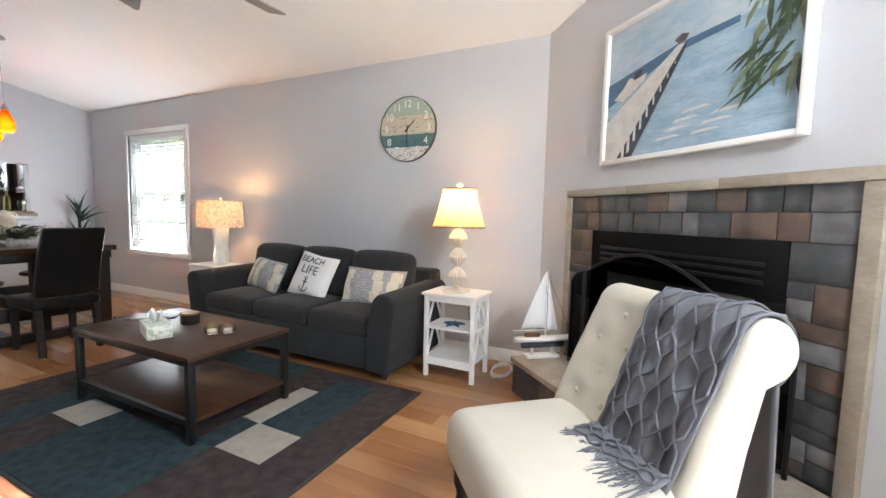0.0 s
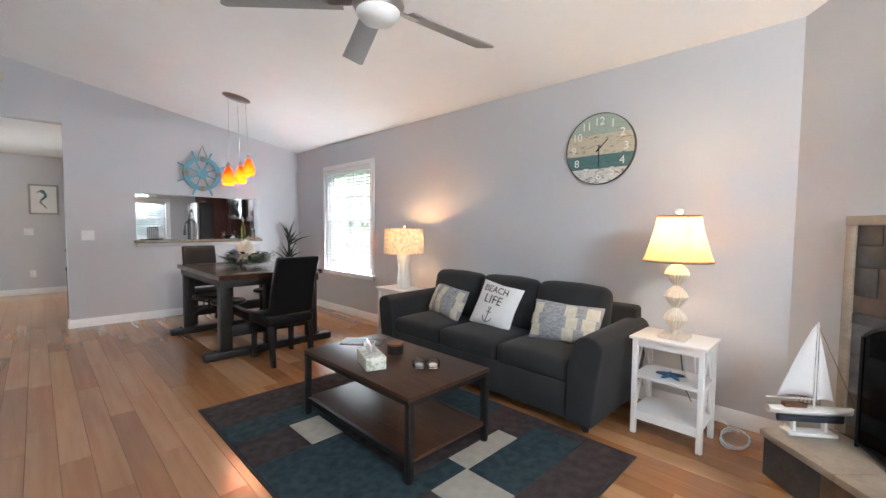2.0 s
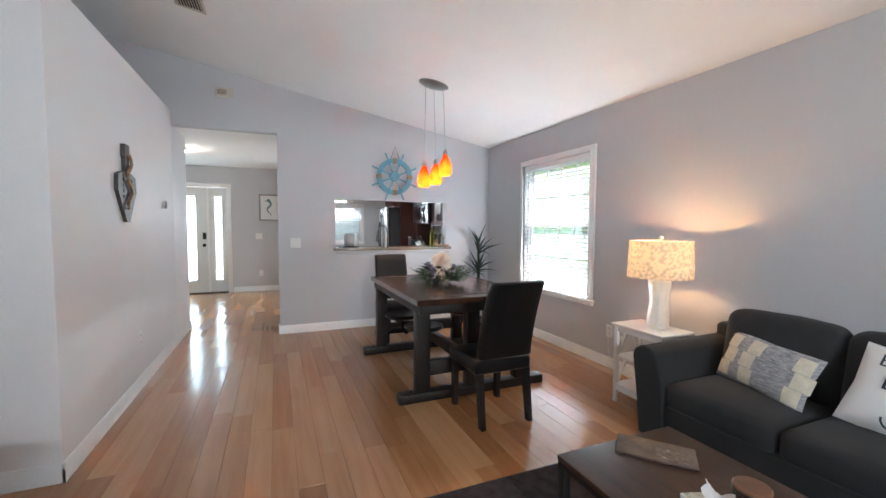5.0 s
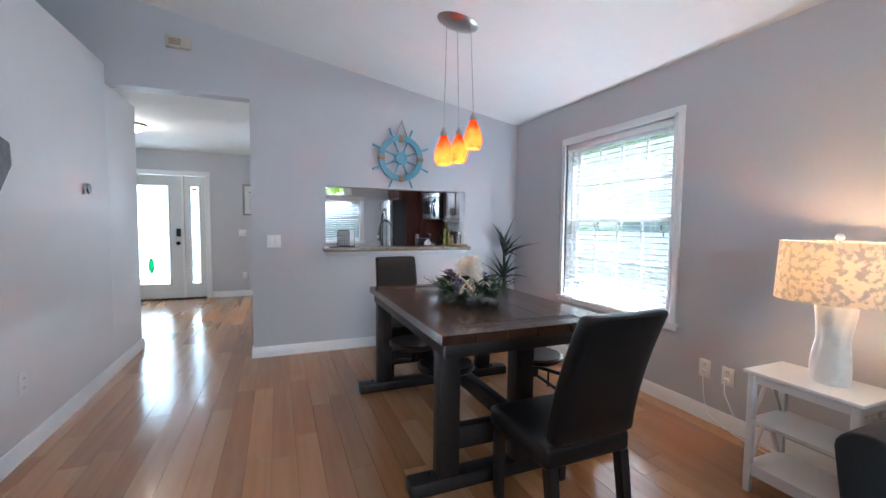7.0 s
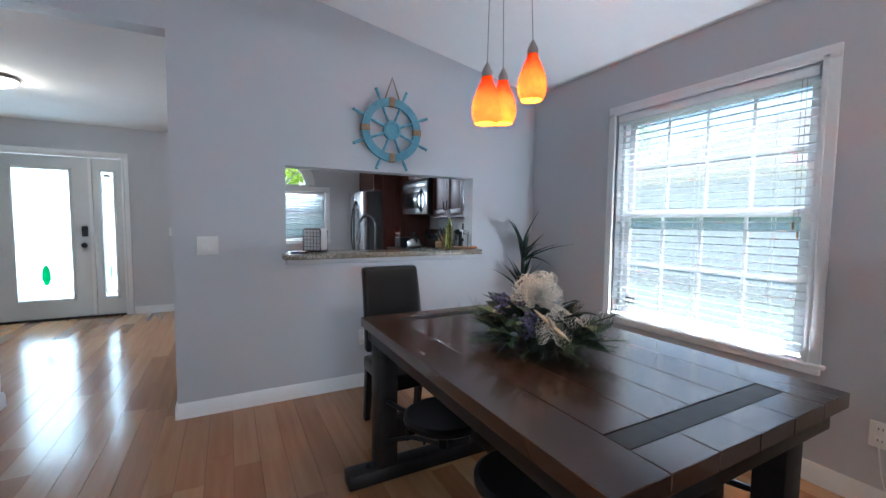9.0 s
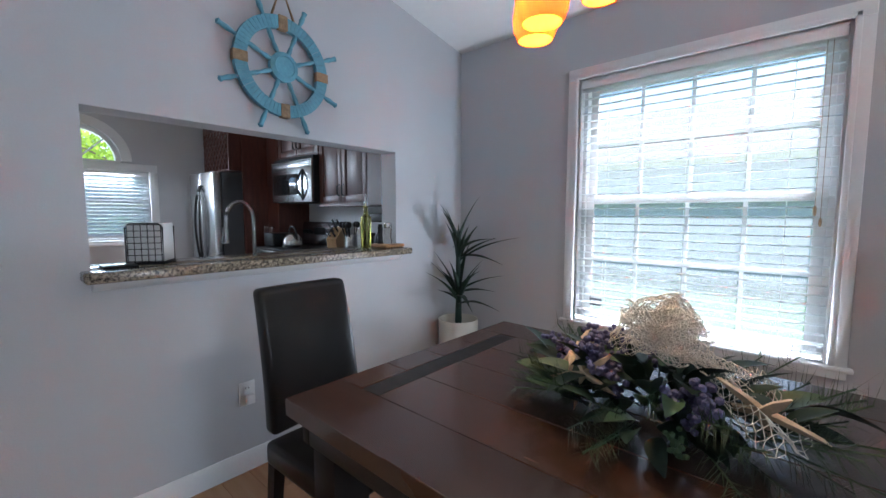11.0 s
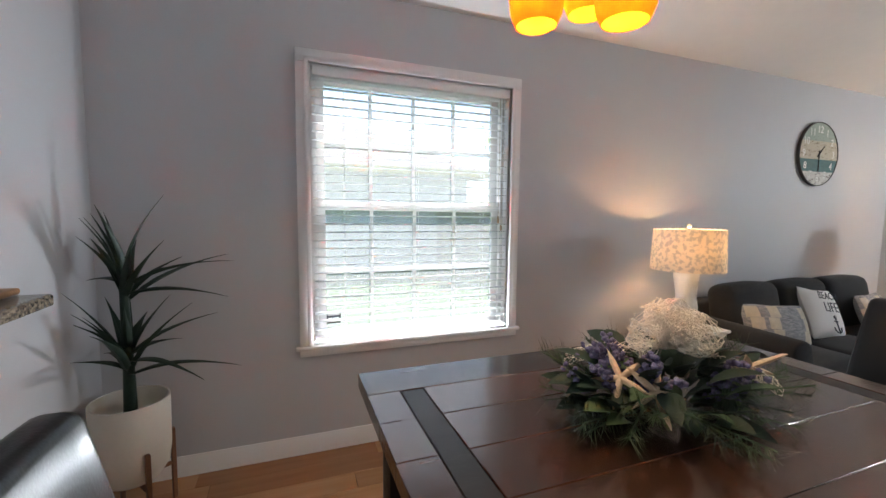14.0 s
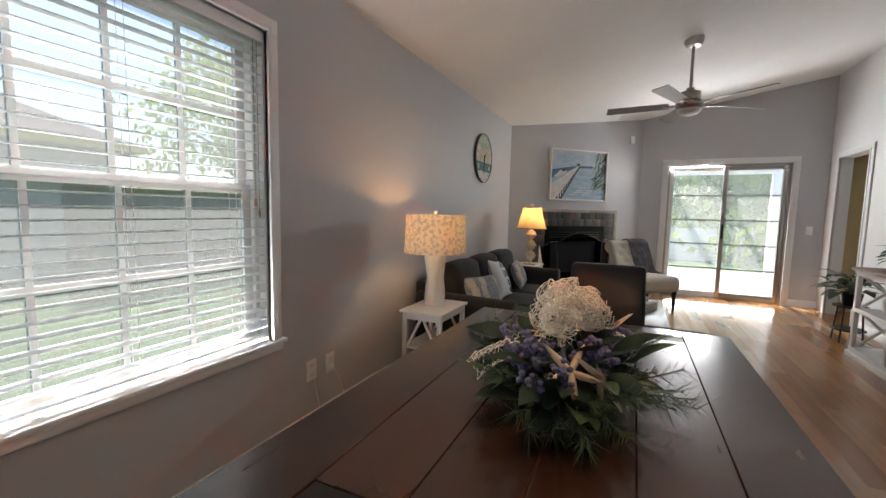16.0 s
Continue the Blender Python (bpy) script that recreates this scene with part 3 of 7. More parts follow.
door_paint = M("door_paint", (0.66, 0.68, 0.68), 0.4, var=0.03)


def glazed_leaf(name, x0, x1, g0, g1, y, parent):
    leaf = part(name, B(((x0, y, 0.02), (g0, y + 0.045, 2.03)), ((g1, y, 0.02), (x1, y + 0.045, 2.03)), ((g0, y, 0.02), (g1, y + 0.045, 0.25)), ((g0, y, 1.87), (g1, y + 0.045, 2.03))), door_paint, parent)
    part("glass_moulding", B(((g0 - 0.02, y - 0.012, 0.23), (g0 + 0.01, y + 0.004, 1.89)), ((g1 - 0.01, y - 0.012, 0.23), (g1 + 0.02, y + 0.004, 1.89)), ((g0 + 0.01, y - 0.012, 0.23), (g1 - 0.01, y + 0.004, 0.26)), ((g0 + 0.01, y - 0.012, 1.86), (g1 - 0.01, y + 0.004, 1.89)), r=0.004), door_paint, leaf)
    p = part("pane", B(((g0, y + 0.02, 0.25), (g1, y + 0.024, 1.87))), etched, leaf)
    c, hw = (g0 + g1) / 2, (g1 - g0) / 2
    bm = bmesh.new()
    for s in (-1, 1):
        tube(bm, [(c + s * (0.03 + 0.10 * hw * abs(math.sin(6 * t * math.pi))) * (1.3 - 0.6 * t), y + 0.018, 0.5 + 1.25 * t) for t in (k / 40 for k in range(41))], 0.0055, 5)
        tube(bm, [(c + s * hw * 0.82, y + 0.018, 0.32 + 1.48 * k / 4) for k in range(5)], 0.005, 5)
        tube(bm, [(c + s * (0.02 + 0.7 * hw * t), y + 0.018, 0.36 + 0.07 * math.sin(t * 8)) for t in (k / 20 for k in range(21))], 0.006, 5)
    part("lead_pattern", bm, lead, leaf)
    bm = bmesh.new()
    blob(bm, (c, y + 0.017, 0.56), (0.16 * hw, 0.004, 0.13), 14)
    part("glass_jewel", bm, green_glass, leaf)
    return leaf


dl = glazed_leaf("door_leaf", -4.985, -4.085, -4.80, -4.265, FY + 0.02, fd)
bm = bmesh.new()
rbox(bm, (-4.165, FY - 0.012, 1.04), (-4.105, FY + 0.02, 1.17), 0.008)
part("keypad_lock", bm, black_metal, dl)
bm = bmesh.new()
cyl(bm, (-4.135, FY + 0.02, 0.93), (-4.135, FY - 0.03, 0.93), 0.014)
blob(bm, (-4.135, FY - 0.045, 0.93), (0.032, 0.025, 0.032), 14)
part("door_knob", bm, black_metal, dl)
glazed_leaf("sidelight", -4.045, -3.745, -3.965, -3.825, FY + 0.02, fd)
part("mullion", B(((-4.082, FY + 0.0, 0.02), (-4.048, FY + 0.08, 2.035))), trim_white, fd)
part("threshold", B(((FX0, FY - 0.03, 0.0), (FX1, FY + 0.1, 0.02)), r=0.004), black_metal, fd)
bm = bmesh.new()
rbox(bm, (-3.93, FY - 0.006, 1.80), (-3.86, FY + 0.015, 1.83), 0.004)
part("hook", bm, black_metal, fd)

# bedroom door, open inwards, and the window beyond it
bd = tagged(new("door_3"), "white panel door, open into a yellow room", "door", kind="structure")
bm = bmesh.new()
rbox(bm, (-4.80, VY1 - 0.04, 0.01), (-4.10, VY1, 2.02), 0.003)
leaf = part("door_leaf", bm, trim_white, bd)
for a, b in (((-4.72, 0.2), (-4.48, 0.9)), ((-4.42, 0.2), (-4.18, 0.9)), ((-4.72, 1.05), (-4.48, 1.85)), ((-4.42, 1.05), (-4.18, 1.85))):
    part("panel", B(((a[0], VY1 - 0.046, a[1]), (b[0], VY1 - 0.04, b[1])), r=0.003), trim_white, leaf)
bm = bmesh.new()
blob(bm, (-4.74, VY1 - 0.068, 0.98), (0.025, 0.03, 0.025))
part("door_knob", bm, black_metal, leaf)
bw = tagged(new("window_2"), "white window in the yellow room", "window", kind="structure")
part("window_frame", B(((-5.60, -7.55, 0.7), (-5.56, -7.50, 2.0)), ((-5.60, -6.95, 0.7), (-5.56, -6.90, 2.0)), ((-5.60, -7.50, 1.95), (-5.56, -6.95, 2.0)), ((-5.60, -7.50, 0.7), (-5.56, -6.95, 0.75)), ((-5.60, -7.50, 1.32), (-5.56, -6.95, 1.37))), trim_white, bw)

# arched kitchen window with its blind
kw = tagged(new("window_3"), "white arched kitchen window with fan bars", "window", kind="structure")
cx, kr = KCX, KR
bm = bmesh.new()
arcpt = lambda r, k, n=20: Vector((cx - r * math.cos(math.pi * k / n), 0, KAZ + r * math.sin(math.pi * k / n)))
for k in range(20):
    a, b, c, d = arcpt(kr, k), arcpt(kr, k + 1), arcpt(kr + 0.09, k + 1), arcpt(kr + 0.09, k)
    prism(bm, [(p.x, KY - 0.022, p.z) for p in (a, b, c, d)], (0, 0.022, 0))
    a, b, c, d = arcpt(kr - 0.04, k), arcpt(kr - 0.04, k + 1), arcpt(kr, k + 1), arcpt(kr, k)
    prism(bm, [(p.x, KY + 0.02, p.z) for p in (a, b, c, d)], (0, 0.06, 0))
part("arch_casing", bm, trim_white, kw)
for ang in (45, 90, 135):
    bm = bmesh.new()
    tube(bm, [(cx, KY + 0.05, KAZ), (cx - (kr - 0.03) * math.cos(radians(ang)), KY + 0.05, KAZ + (kr - 0.03) * math.sin(radians(ang)))], 0.009, 6)
    part("glazing_bar", bm, trim_white, kw)
part("window_frame", B(((KX0, KY + 0.02, KZ0), (KX0 + 0.04, KY + 0.09, KZ1)), ((KX1 - 0.04, KY + 0.02, KZ0), (KX1, KY + 0.09, KZ1)), ((KX0 + 0.04, KY + 0.02, KZ0), (KX1 - 0.04, KY + 0.09, KZ0 + 0.05)), ((KX0 + 0.04, KY + 0.02, 1.36), (KX1 - 0.04, KY + 0.09, 1.40))), trim_white, kw)
g = part("pane", B(((KX0, KY + 0.06, KZ0), (KX1, KY + 0.0605, KZ1))), glare_glass, kw)
g.visible_shadow = False
blind("white slat blind lowered over the kitchen window", ((KX0 + KX1) / 2, KY + 0.005, KZ1 - 0.005), 1.11, 0.68, 17, 40, (1, 0, 0))

# ---- living space ----
# rug
rug = thing("area_rug", "patchwork rug in teal, brown and cream on the wood floor", "rug", (-1.6, -4.6, 0))
RX0, RX1, RY0, RY1 = -2.37, -0.83, -5.73, -3.47
part("rug_backing", B(((RX0, RY0, 0.001), (RX1, RY1, 0.008)), r=0.003), rug_edge, rug)
patches = [
    (-2.355, -1.83, -5.16, -4.40, teal_rug), (-2.355, -1.83, -5.715, -5.16, brown_rug), (-1.83, -1.58, -5.46, -5.16, cream_rug), (-1.83, -1.15, -5.715, -5.46, brown_rug),
    (-1.58, -0.93, -5.46, -5.17, teal_rug), (-1.15, -0.845, -5.715, -5.46, brown_rug), (-0.93, -0.845, -5.46, -4.86, brown_rug), (-1.58, -1.14, -5.17, -5.03, cream_rug),
    (-1.14, -0.93, -5.17, -4.86, brown_rug), (-1.83, -1.14, -5.03, -4.40, brown_rug), (-1.83, -1.58, -5.16, -5.03, teal_rug), (-1.14, -0.845, -4.86, -4.10, teal_rug),
    (-2.355, -2.03, -4.40, -4.10, brown_rug), (-2.03, -1.83, -4.40, -4.10, cream_rug), (-1.83, -1.14, -4.40, -4.10, teal_rug), (-2.355, -1.78, -4.10, -3.86, teal_rug),
    (-1.78, -1.50, -4.10, -3.86, cream_rug), (-1.50, -0.845, -4.10, -3.86, teal_rug), (-2.355, -1.78, -3.86, -3.485, brown_rug), (-1.78, -0.845, -3.86, -3.485, brown_rug)]
for a, b, c, d, mt in patches:
    part("patch", B(((a + 0.001, c + 0.001, 0.006), (b - 0.001, d - 0.001, 0.0125)), r=0.0015, seg=1), mt, rug)

# coffee table
CX0, CX1, CY0, CY1, CZ = -1.885, -1.280, -5.065, -4.005, 0.436
ct = thing("coffee_table", "dark walnut coffee table with black metal frame and lower shelf", "table", (-1.57, -4.53, 0))
part("tabletop", B(((CX0, CY0, CZ - 0.022), (CX1, CY1, CZ)), r=0.003), coffee_wood, ct)
part("shelf", B(((CX0 + 0.03, CY0 + 0.01, 0.105), (CX1 - 0.03, CY1 - 0.01, 0.125)), r=0.003), coffee_wood, ct)
for x in (CX0 + 0.002, CX1 - 0.037):
    for y in (CY0 + 0.002, CY1 - 0.037):
        leg = part("leg", B(((x, y, 0.018), (x + 0.035, y + 0.035, CZ - 0.022)), r=0.003), black_metal, ct)
        bm = bmesh.new()
        cyl(bm, (x + 0.0175, y + 0.0175, 0.0125), (x + 0.0175, y + 0.0175, 0.02), 0.02)
        part("foot_pad", bm, black_metal, leg)
part("top_frame", B(((CX0 + 0.037, CY0 + 0.005, CZ - 0.047), (CX1 - 0.037, CY0 + 0.03, CZ - 0.022)), ((CX0 + 0.037, CY1 - 0.03, CZ - 0.047), (CX1 - 0.037, CY1 - 0.005, CZ - 0.022)), ((CX0 + 0.005, CY0 + 0.037, CZ - 0.047), (CX0 + 0.03, CY1 - 0.037, CZ - 0.022)), ((CX1 - 0.03, CY0 + 0.037, CZ - 0.047), (CX1 - 0.005, CY1 - 0.037, CZ - 0.022))), black_metal, ct)
for x in (CX0 + 0.007, CX1 - 0.03):
    part("shelf_rail", B(((x, CY0 + 0.037, 0.095), (x + 0.023, CY1 - 0.037, 0.125))), black_metal, ct)

# sofa
sofa = thing("sofa", "charcoal fabric three-seat sofa with flared arms against the wall", "sofa", (-0.47, -4.48, 0))
SY0, SY1, SXF = -5.53, -3.42, -0.86
part("base", B(((SXF + 0.02, SY0 + 0.10, 0.075), (-0.06, SY1 - 0.10, 0.30)), r=0.015), sofa_cloth, sofa)
part("back_frame", B(((-0.20, SY0 + 0.06, 0.075), (-0.045, SY1 - 0.06, 0.70)), r=0.03, seg=3), sofa_cloth, sofa)


def sofa_arm(y0, y1, out):
    """An arm that leans out towards its rounded top."""
    bm = bmesh.new()
    inner, outer = (y1, y0) if out < 0 else (y0, y1)
    prof = []
    for k in range(13):
        a = math.pi * k / 12
        c = outer + out * -0.085
        prof.append((c - out * 0.088 * math.cos(a), 0.535 + 0.075 * math.sin(a)))
    prof = [(inner - out * 0.005, 0.075), (inner - out * 0.0, 0.40), *prof, (outer - out * 0.03, 0.30), (outer - out * 0.055, 0.075)]
    t = bmesh.new()
    prism(t, [(SXF, y, z) for y, z in prof], (0.78, 0, 0))
    bmesh.ops.recalc_face_normals(t, faces=t.faces)
    ends = [e for e in t.edges if abs(e.verts[0].co.x - e.verts[1].co.x) < 1e-6]
    bmesh.ops.bevel(t, geom=ends, offset=0.014, segments=3, profile=0.5, affect="EDGES")
    for v in t.verts:
        if v.co.z > 0.35:
            v.co.z += 0.02 * (v.co.x - SXF)
    merge(bm, t)
    return part("arm", bm, sofa_cloth, sofa)


sofa_arm(SY0, SY0 + 0.21, -1)
sofa_arm(SY1 - 0.21, SY1, 1)
sw = (SY1 - SY0 - 0.40) / 3
for k in range(3):
    y = SY0 + 0.20 + sw * k
    bm = bmesh.new()
    t = bmesh.new()
    rbox(t, (SXF + 0.015, y + 0.003, 0.285), (-0.19, y + sw - 0.003, 0.43), 0.045, 4)
    bmesh.ops.subdivide_edges(t, edges=[e for e in t.edges if e.calc_length() > 0.2], cuts=7, use_grid_fill=True)
    for v in t.verts:
        if v.co.z > 0.40:
            a, b = (v.co.x + 0.52) / 0.33, (v.co.y - y - sw / 2) / (sw / 2)
            v.co.z += 0.025 * max(0, 1 - a * a) * max(0, 1 - b * b) + 0.004 * noise.noise(v.co * 7)
    merge(bm, t)
    part("seat_cushion", bm, sofa_cloth, sofa)
    bm = bmesh.new()
    t = bmesh.new()
    rbox(t, (-sw / 2 + 0.002, -0.09, -0.215), (sw / 2 - 0.002, 0.09, 0.205), 0.07, 5)
    bmesh.ops.subdivide_edges(t, edges=[e for e in t.edges if e.calc_length() > 0.15], cuts=7, use_grid_fill=True)
    for v in t.verts:
        a, b = v.co.x / (sw / 2), v.co.z / 0.21
        v.co.y *= 1 + 0.38 * max(0, 1 - a * a) * max(0, 1 - b * b)
        v.co.z += 0.018 * max(0, 1 - a * a) * (b > 0.5) + 0.006 * noise.noise(v.co * 6)
    merge(bm, t, pose(-0.275, y + sw / 2, 0.615, 0, 0, 90) @ pose(0, 0, 0, 10))
    part("back_cushion", bm, sofa_cloth, sofa)
for x in (SXF + 0.10, -0.15):
    for y in (SY0 + 0.13, SY1 - 0.13):
        bm = bmesh.new()
        cyl(bm, (x, y, 0.0), (x, y, 0.08), 0.022, 0.032, 4)
        part("foot", bm, black_wood, sofa)


def lumbar(label, m, flip=1):
    """A stuffed lumbar cushion with stepped woven blocks."""
    t = thing("throw_pillow", label, "pillow", m.translation)
    bm = bmesh.new()
    pillow(bm, 0.50, 0.29, 0.13, 16, m, 2.6)
    part("cover", bm, woven, t)
    rr = random.Random(5)
    for k, (u0, u1) in enumerate(((-0.235, -0.15), (-0.10, -0.02), (0.165, 0.235))):
        for j in range(3):
            v0 = -0.125 + 0.083 * j
            s = 0.018 * ((j + k) % 2)
            bm = bmesh.new()
            def at(u, v):
                a, b = (u0 + s + (u1 - u0) * u) * flip, v0 + 0.081 * v
                q = max(0, (1 - abs(a / 0.25) ** 2.6) * (1 - abs(b / 0.145) ** 2.6)) ** 0.5
                return m @ Vector((a * 0.985, -0.065 * q - 0.003, b * 0.985))
            sheet(bm, at, 4, 4)
            part("woven_block", bm, woven_cream, t, "cream woven block")
    return t


def on_sofa(y, lean=20, turn=0, z=0.575, x=-0.45, roll=0):
    return pose(x, y, z, 0, 0, -90 + turn) @ pose(0, 0, 0, -lean) @ pose(0, 0, 0, 0, roll, 0)


lumbar("grey and cream woven lumbar pillow on the sofa", on_sofa(-3.93, 24, -12, 0.565, -0.46, 4))
lumbar("grey and cream woven lumbar pillow leaning beside the sofa arm", on_sofa(-5.10, 22, 10, 0.57, -0.47, 2), -1)
m = on_sofa(-4.47, 24, 4, 0.60, -0.45, 9)
bl = thing("throw_pillow", "white square cushion with dark printed words and an anchor", "pillow", m.translation)
bm = bmesh.new()
pillow(bm, 0.40, 0.38, 0.13, 16, m, 2.6)
part("cover", bm, white_cloth, bl)
face = m @ pose(0, -0.071, 0, 90)
for text, size, z in (("BEACH", 0.075, 0.115), ("LIFE", 0.10, 0.03)):
    writing("printed_word", text, size, face @ pose(0, z, 0), navy_ink, bl)
bm = bmesh.new()
a = m @ pose(0, -0.072, -0.10)
cyl(bm, a @ Vector((0, 0, 0.05)), a @ Vector((0, 0, -0.05)), 0.004, n=6)
cyl(bm, a @ Vector((-0.022, 0, 0.03)), a @ Vector((0.022, 0, 0.03)), 0.004, n=6)
tube(bm, [a @ Vector((0.042 * math.cos(t), 0.003, -0.012 + 0.04 * math.sin(t))) for t in (math.pi + math.pi * k / 12 for k in range(13))], 0.004, 6)
tube(bm, [a @ Vector((0.011 * math.cos(t), 0, 0.06 + 0.011 * math.sin(t))) for t in (2 * math.pi * k / 12 for k in range(13))], 0.003, 6)
part("printed_anchor", bm, navy_ink, bl)


# side tables
def side_table(label, x0, x1, y0, y1, z):
    t = thing("side_table", label, "table", ((x0 + x1) / 2, (y0 + y1) / 2, 0), "white side tables")
    part("tabletop", B(((x0, y0, z - 0.018), (x1, y1, z)), r=0.004), white_paint, t)
    a, b, c, d = x0 + 0.015, x1 - 0.015, y0 + 0.015, y1 - 0.015
    for x in (a, b - 0.03):
        for y in (c, d - 0.03):
            part("leg", B(((x, y, 0), (x + 0.03, y + 0.03, z - 0.018)), r=0.003), white_paint, t)
    part("apron", B(((a + 0.005, c + 0.03, z - 0.06), (a + 0.02, d - 0.03, z - 0.018)), ((b - 0.02, c + 0.03, z - 0.06), (b - 0.005, d - 0.03, z - 0.018)), ((a + 0.03, c + 0.005, z - 0.06), (b - 0.03, c + 0.02, z - 0.018)), ((a + 0.03, d - 0.02, z - 0.06), (b - 0.03, d - 0.005, z - 0.018))), white_paint, t)
    for h in (0.13, 0.345):
        part("shelf", B(((a + 0.004, c + 0.004, h), (b - 0.004, d - 0.004, h + 0.014))), white_paint, t)
        if h < 0.2:
            for x in (a + 0.006, b - 0.02):
                part("shelf_rail", B(((x, c + 0.03, h - 0.04), (x + 0.014, d - 0.03, h))), white_paint, t)
    for y in (c + 0.014, d - 0.014):
        for lo, hi in ((0.147, 0.345), (0.36, z - 0.06)):
            for s in (1, -1):
                p, q = ((a + 0.035, lo), ((a + b) / 2 - 0.012, hi)) if s > 0 else (((a + b) / 2 + 0.012, hi), (b - 0.035, lo))
                if lo < 0.3:
                    p, q = ((a + 0.035, lo), ((a + b) / 2 - 0.008, hi)) if s > 0 else (((a + b) / 2 + 0.008, hi), (b - 0.035, lo))
                bm = bmesh.new()
                dx = 0.009
                prism(bm, [(p[0] - dx, y - 0.006, p[1]), (p[0] + dx, y - 0.006, p[1]), (q[0] + dx, y - 0.006, q[1]), (q[0] - dx, y - 0.006, q[1])], (0, 0.012, 0))
                part("slanted_slat", bm, white_paint, t)
    return t


side_table("white painted side table with slanted slats beside the sofa", -0.545, -0.235, -3.37, -2.93, 0.60)
side_table("white painted side table with two shelves between sofa and fireplace", -0.575, -0.255, -5.985, -5.575, 0.597)

# twisted-base lamp
L1 = (-0.365, -3.185)
lp = thing("table_lamp", "white twisted ceramic table lamp with a floral drum shade, lit", "lamp", (L1[0], L1[1], 0.60))
bm = bmesh.new()
prof = [(0.062, 0.0), (0.068, 0.01), (0.07, 0.06), (0.064, 0.13), (0.058, 0.19), (0.064, 0.26), (0.072, 0.33), (0.07, 0.36), (0.05, 0.372), (0.015, 0.376)]
lathe(bm, [(prof[i][0] + (prof[i + 1][0] - prof[i][0]) * s, prof[i][1] + (prof[i + 1][1] - prof[i][1]) * s) for i in range(len(prof) - 1) for s in (0, 0.25, 0.5, 0.75)] + [prof[-1]], (L1[0], L1[1], 0.60), 48, None, lambda a, z: 1 + 0.10 * math.cos(3 * a + z * 9) * math.sin(min(1, z / 0.36) * math.pi) + 0.03 * math.cos(7 * a - 14 * z))
part("base", bm, ceramic, lp)
bm = bmesh.new()
cyl(bm, (*L1, 0.97), (*L1, 1.235), 0.004, n=8)
cyl(bm, (*L1, 0.972), (*L1, 1.03), 0.014, n=12)
tube(bm, [(L1[0] + 0.205 * s, L1[1], 1.215) for s in (-1, 0, 1)], 0.002, 5)
part("harp", bm, nickel, lp)
floral = shade_mat("floral_linen", (0.80, 0.72, 0.60), (0.54, 0.52, 0.48), scale=42, through=0.40, lo=0.43, hi=0.52)
bm = bmesh.new()
lathe(bm, [(0.213, 0.965), (0.202, 1.222), (0.200, 1.222), (0.211, 0.965)], (*L1, 0), 48)
bmesh.ops.delete(bm, geom=[f for f in bm.faces if len(f.verts) > 4], context="FACES_ONLY")
part("shade", bm, floral, lp)
bm = bmesh.new()
blob(bm, (*L1, 1.243), (0.016, 0.016, 0.014))
part("finial", bm, ceramic, lp)
bm = bmesh.new()
blob(bm, (*L1, 1.09), (0.03, 0.03, 0.045))
part("bulb", bm, glow("lamp_bulb", (1, 0.72, 0.42), 6), lp)
lamp("table_lamp_light", "POINT", 2.8, pose(*L1, 1.13), (1, 0.55, 0.24), 0.03)

# shell lamp
L2 = (-0.44, -5.785)
lp = thing("table_lamp", "stacked shell table lamp with a cream bell shade, lit", "lamp", (L2[0], L2[1], 0.597))
bm = bmesh.new()
rbox(bm, (L2[0] - 0.075, L2[1] - 0.075, 0.597), (L2[0] + 0.075, L2[1] + 0.075, 0.62), 0.006)
cyl(bm, (*L2, 0.62), (*L2, 0.65), 0.02, 0.014)
part("base", bm, shell_white, lp)
for k in range(3):
    bm = bmesh.new()
    z = 0.645 + 0.133 * k
    lathe(bm, [(0.016, 0.0), (0.04, 0.03), (0.062, 0.066), (0.05, 0.095), (0.028, 0.118), (0.014, 0.132)], (*L2, z), 40, None, lambda a, zz: 1 + 0.07 * math.cos(20 * a))
    part("shell", bm, shell_white, lp, "ribbed scallop shell")
bm = bmesh.new()
cyl(bm, (*L2, 1.04), (*L2, 1.335), 0.004, n=8)
cyl(bm, (*L2, 1.04), (*L2, 1.10), 0.013, n=12)
part("harp", bm, nickel, lp)
cream_shade = shade_mat("cream_shade", (0.78, 0.60, 0.33), (0.70, 0.52, 0.27), scale=5, through=0.38)
bm = bmesh.new()
prof = [(0.182, 1.055), (0.172, 1.08), (0.148, 1.16), (0.126, 1.24), (0.113, 1.315)]
lathe(bm, prof, (*L2, 0), 64, None, lambda a, z: 1 + 0.008 * math.cos(24 * a))
bmesh.ops.delete(bm, geom=[f for f in bm.faces if len(f.verts) > 4], context="FACES_ONLY")
sh = part("shade", bm, cream_shade, lp)
for r, z in ((0.183, 1.055), (0.114, 1.315)):
    bm = bmesh.new()
    lathe(bm, [(r, z - 0.006), (r + 0.003, z), (r, z + 0.006), (r - 0.003, z), (r, z - 0.006)], (*L2, 0), 48)
    bmesh.ops.delete(bm, geom=[f for f in bm.faces if len(f.verts) > 4], context="FACES_ONLY")
    part("shade_trim", bm, rope, sh, "dark braid trim")
bm = bmesh.new()
blob(bm, (*L2, 1.345), (0.022, 0.022, 0.016))
part("finial", bm, ceramic, lp)
bm = bmesh.new()
blob(bm, (*L2, 1.165), (0.03, 0.03, 0.045))
part("bulb", bm, glow("lamp_bulb_warm", (1, 0.72, 0.40), 6), lp)
lamp("shell_lamp_light", "POINT", 1.7, pose(*L2, 1.22), size=0.03)

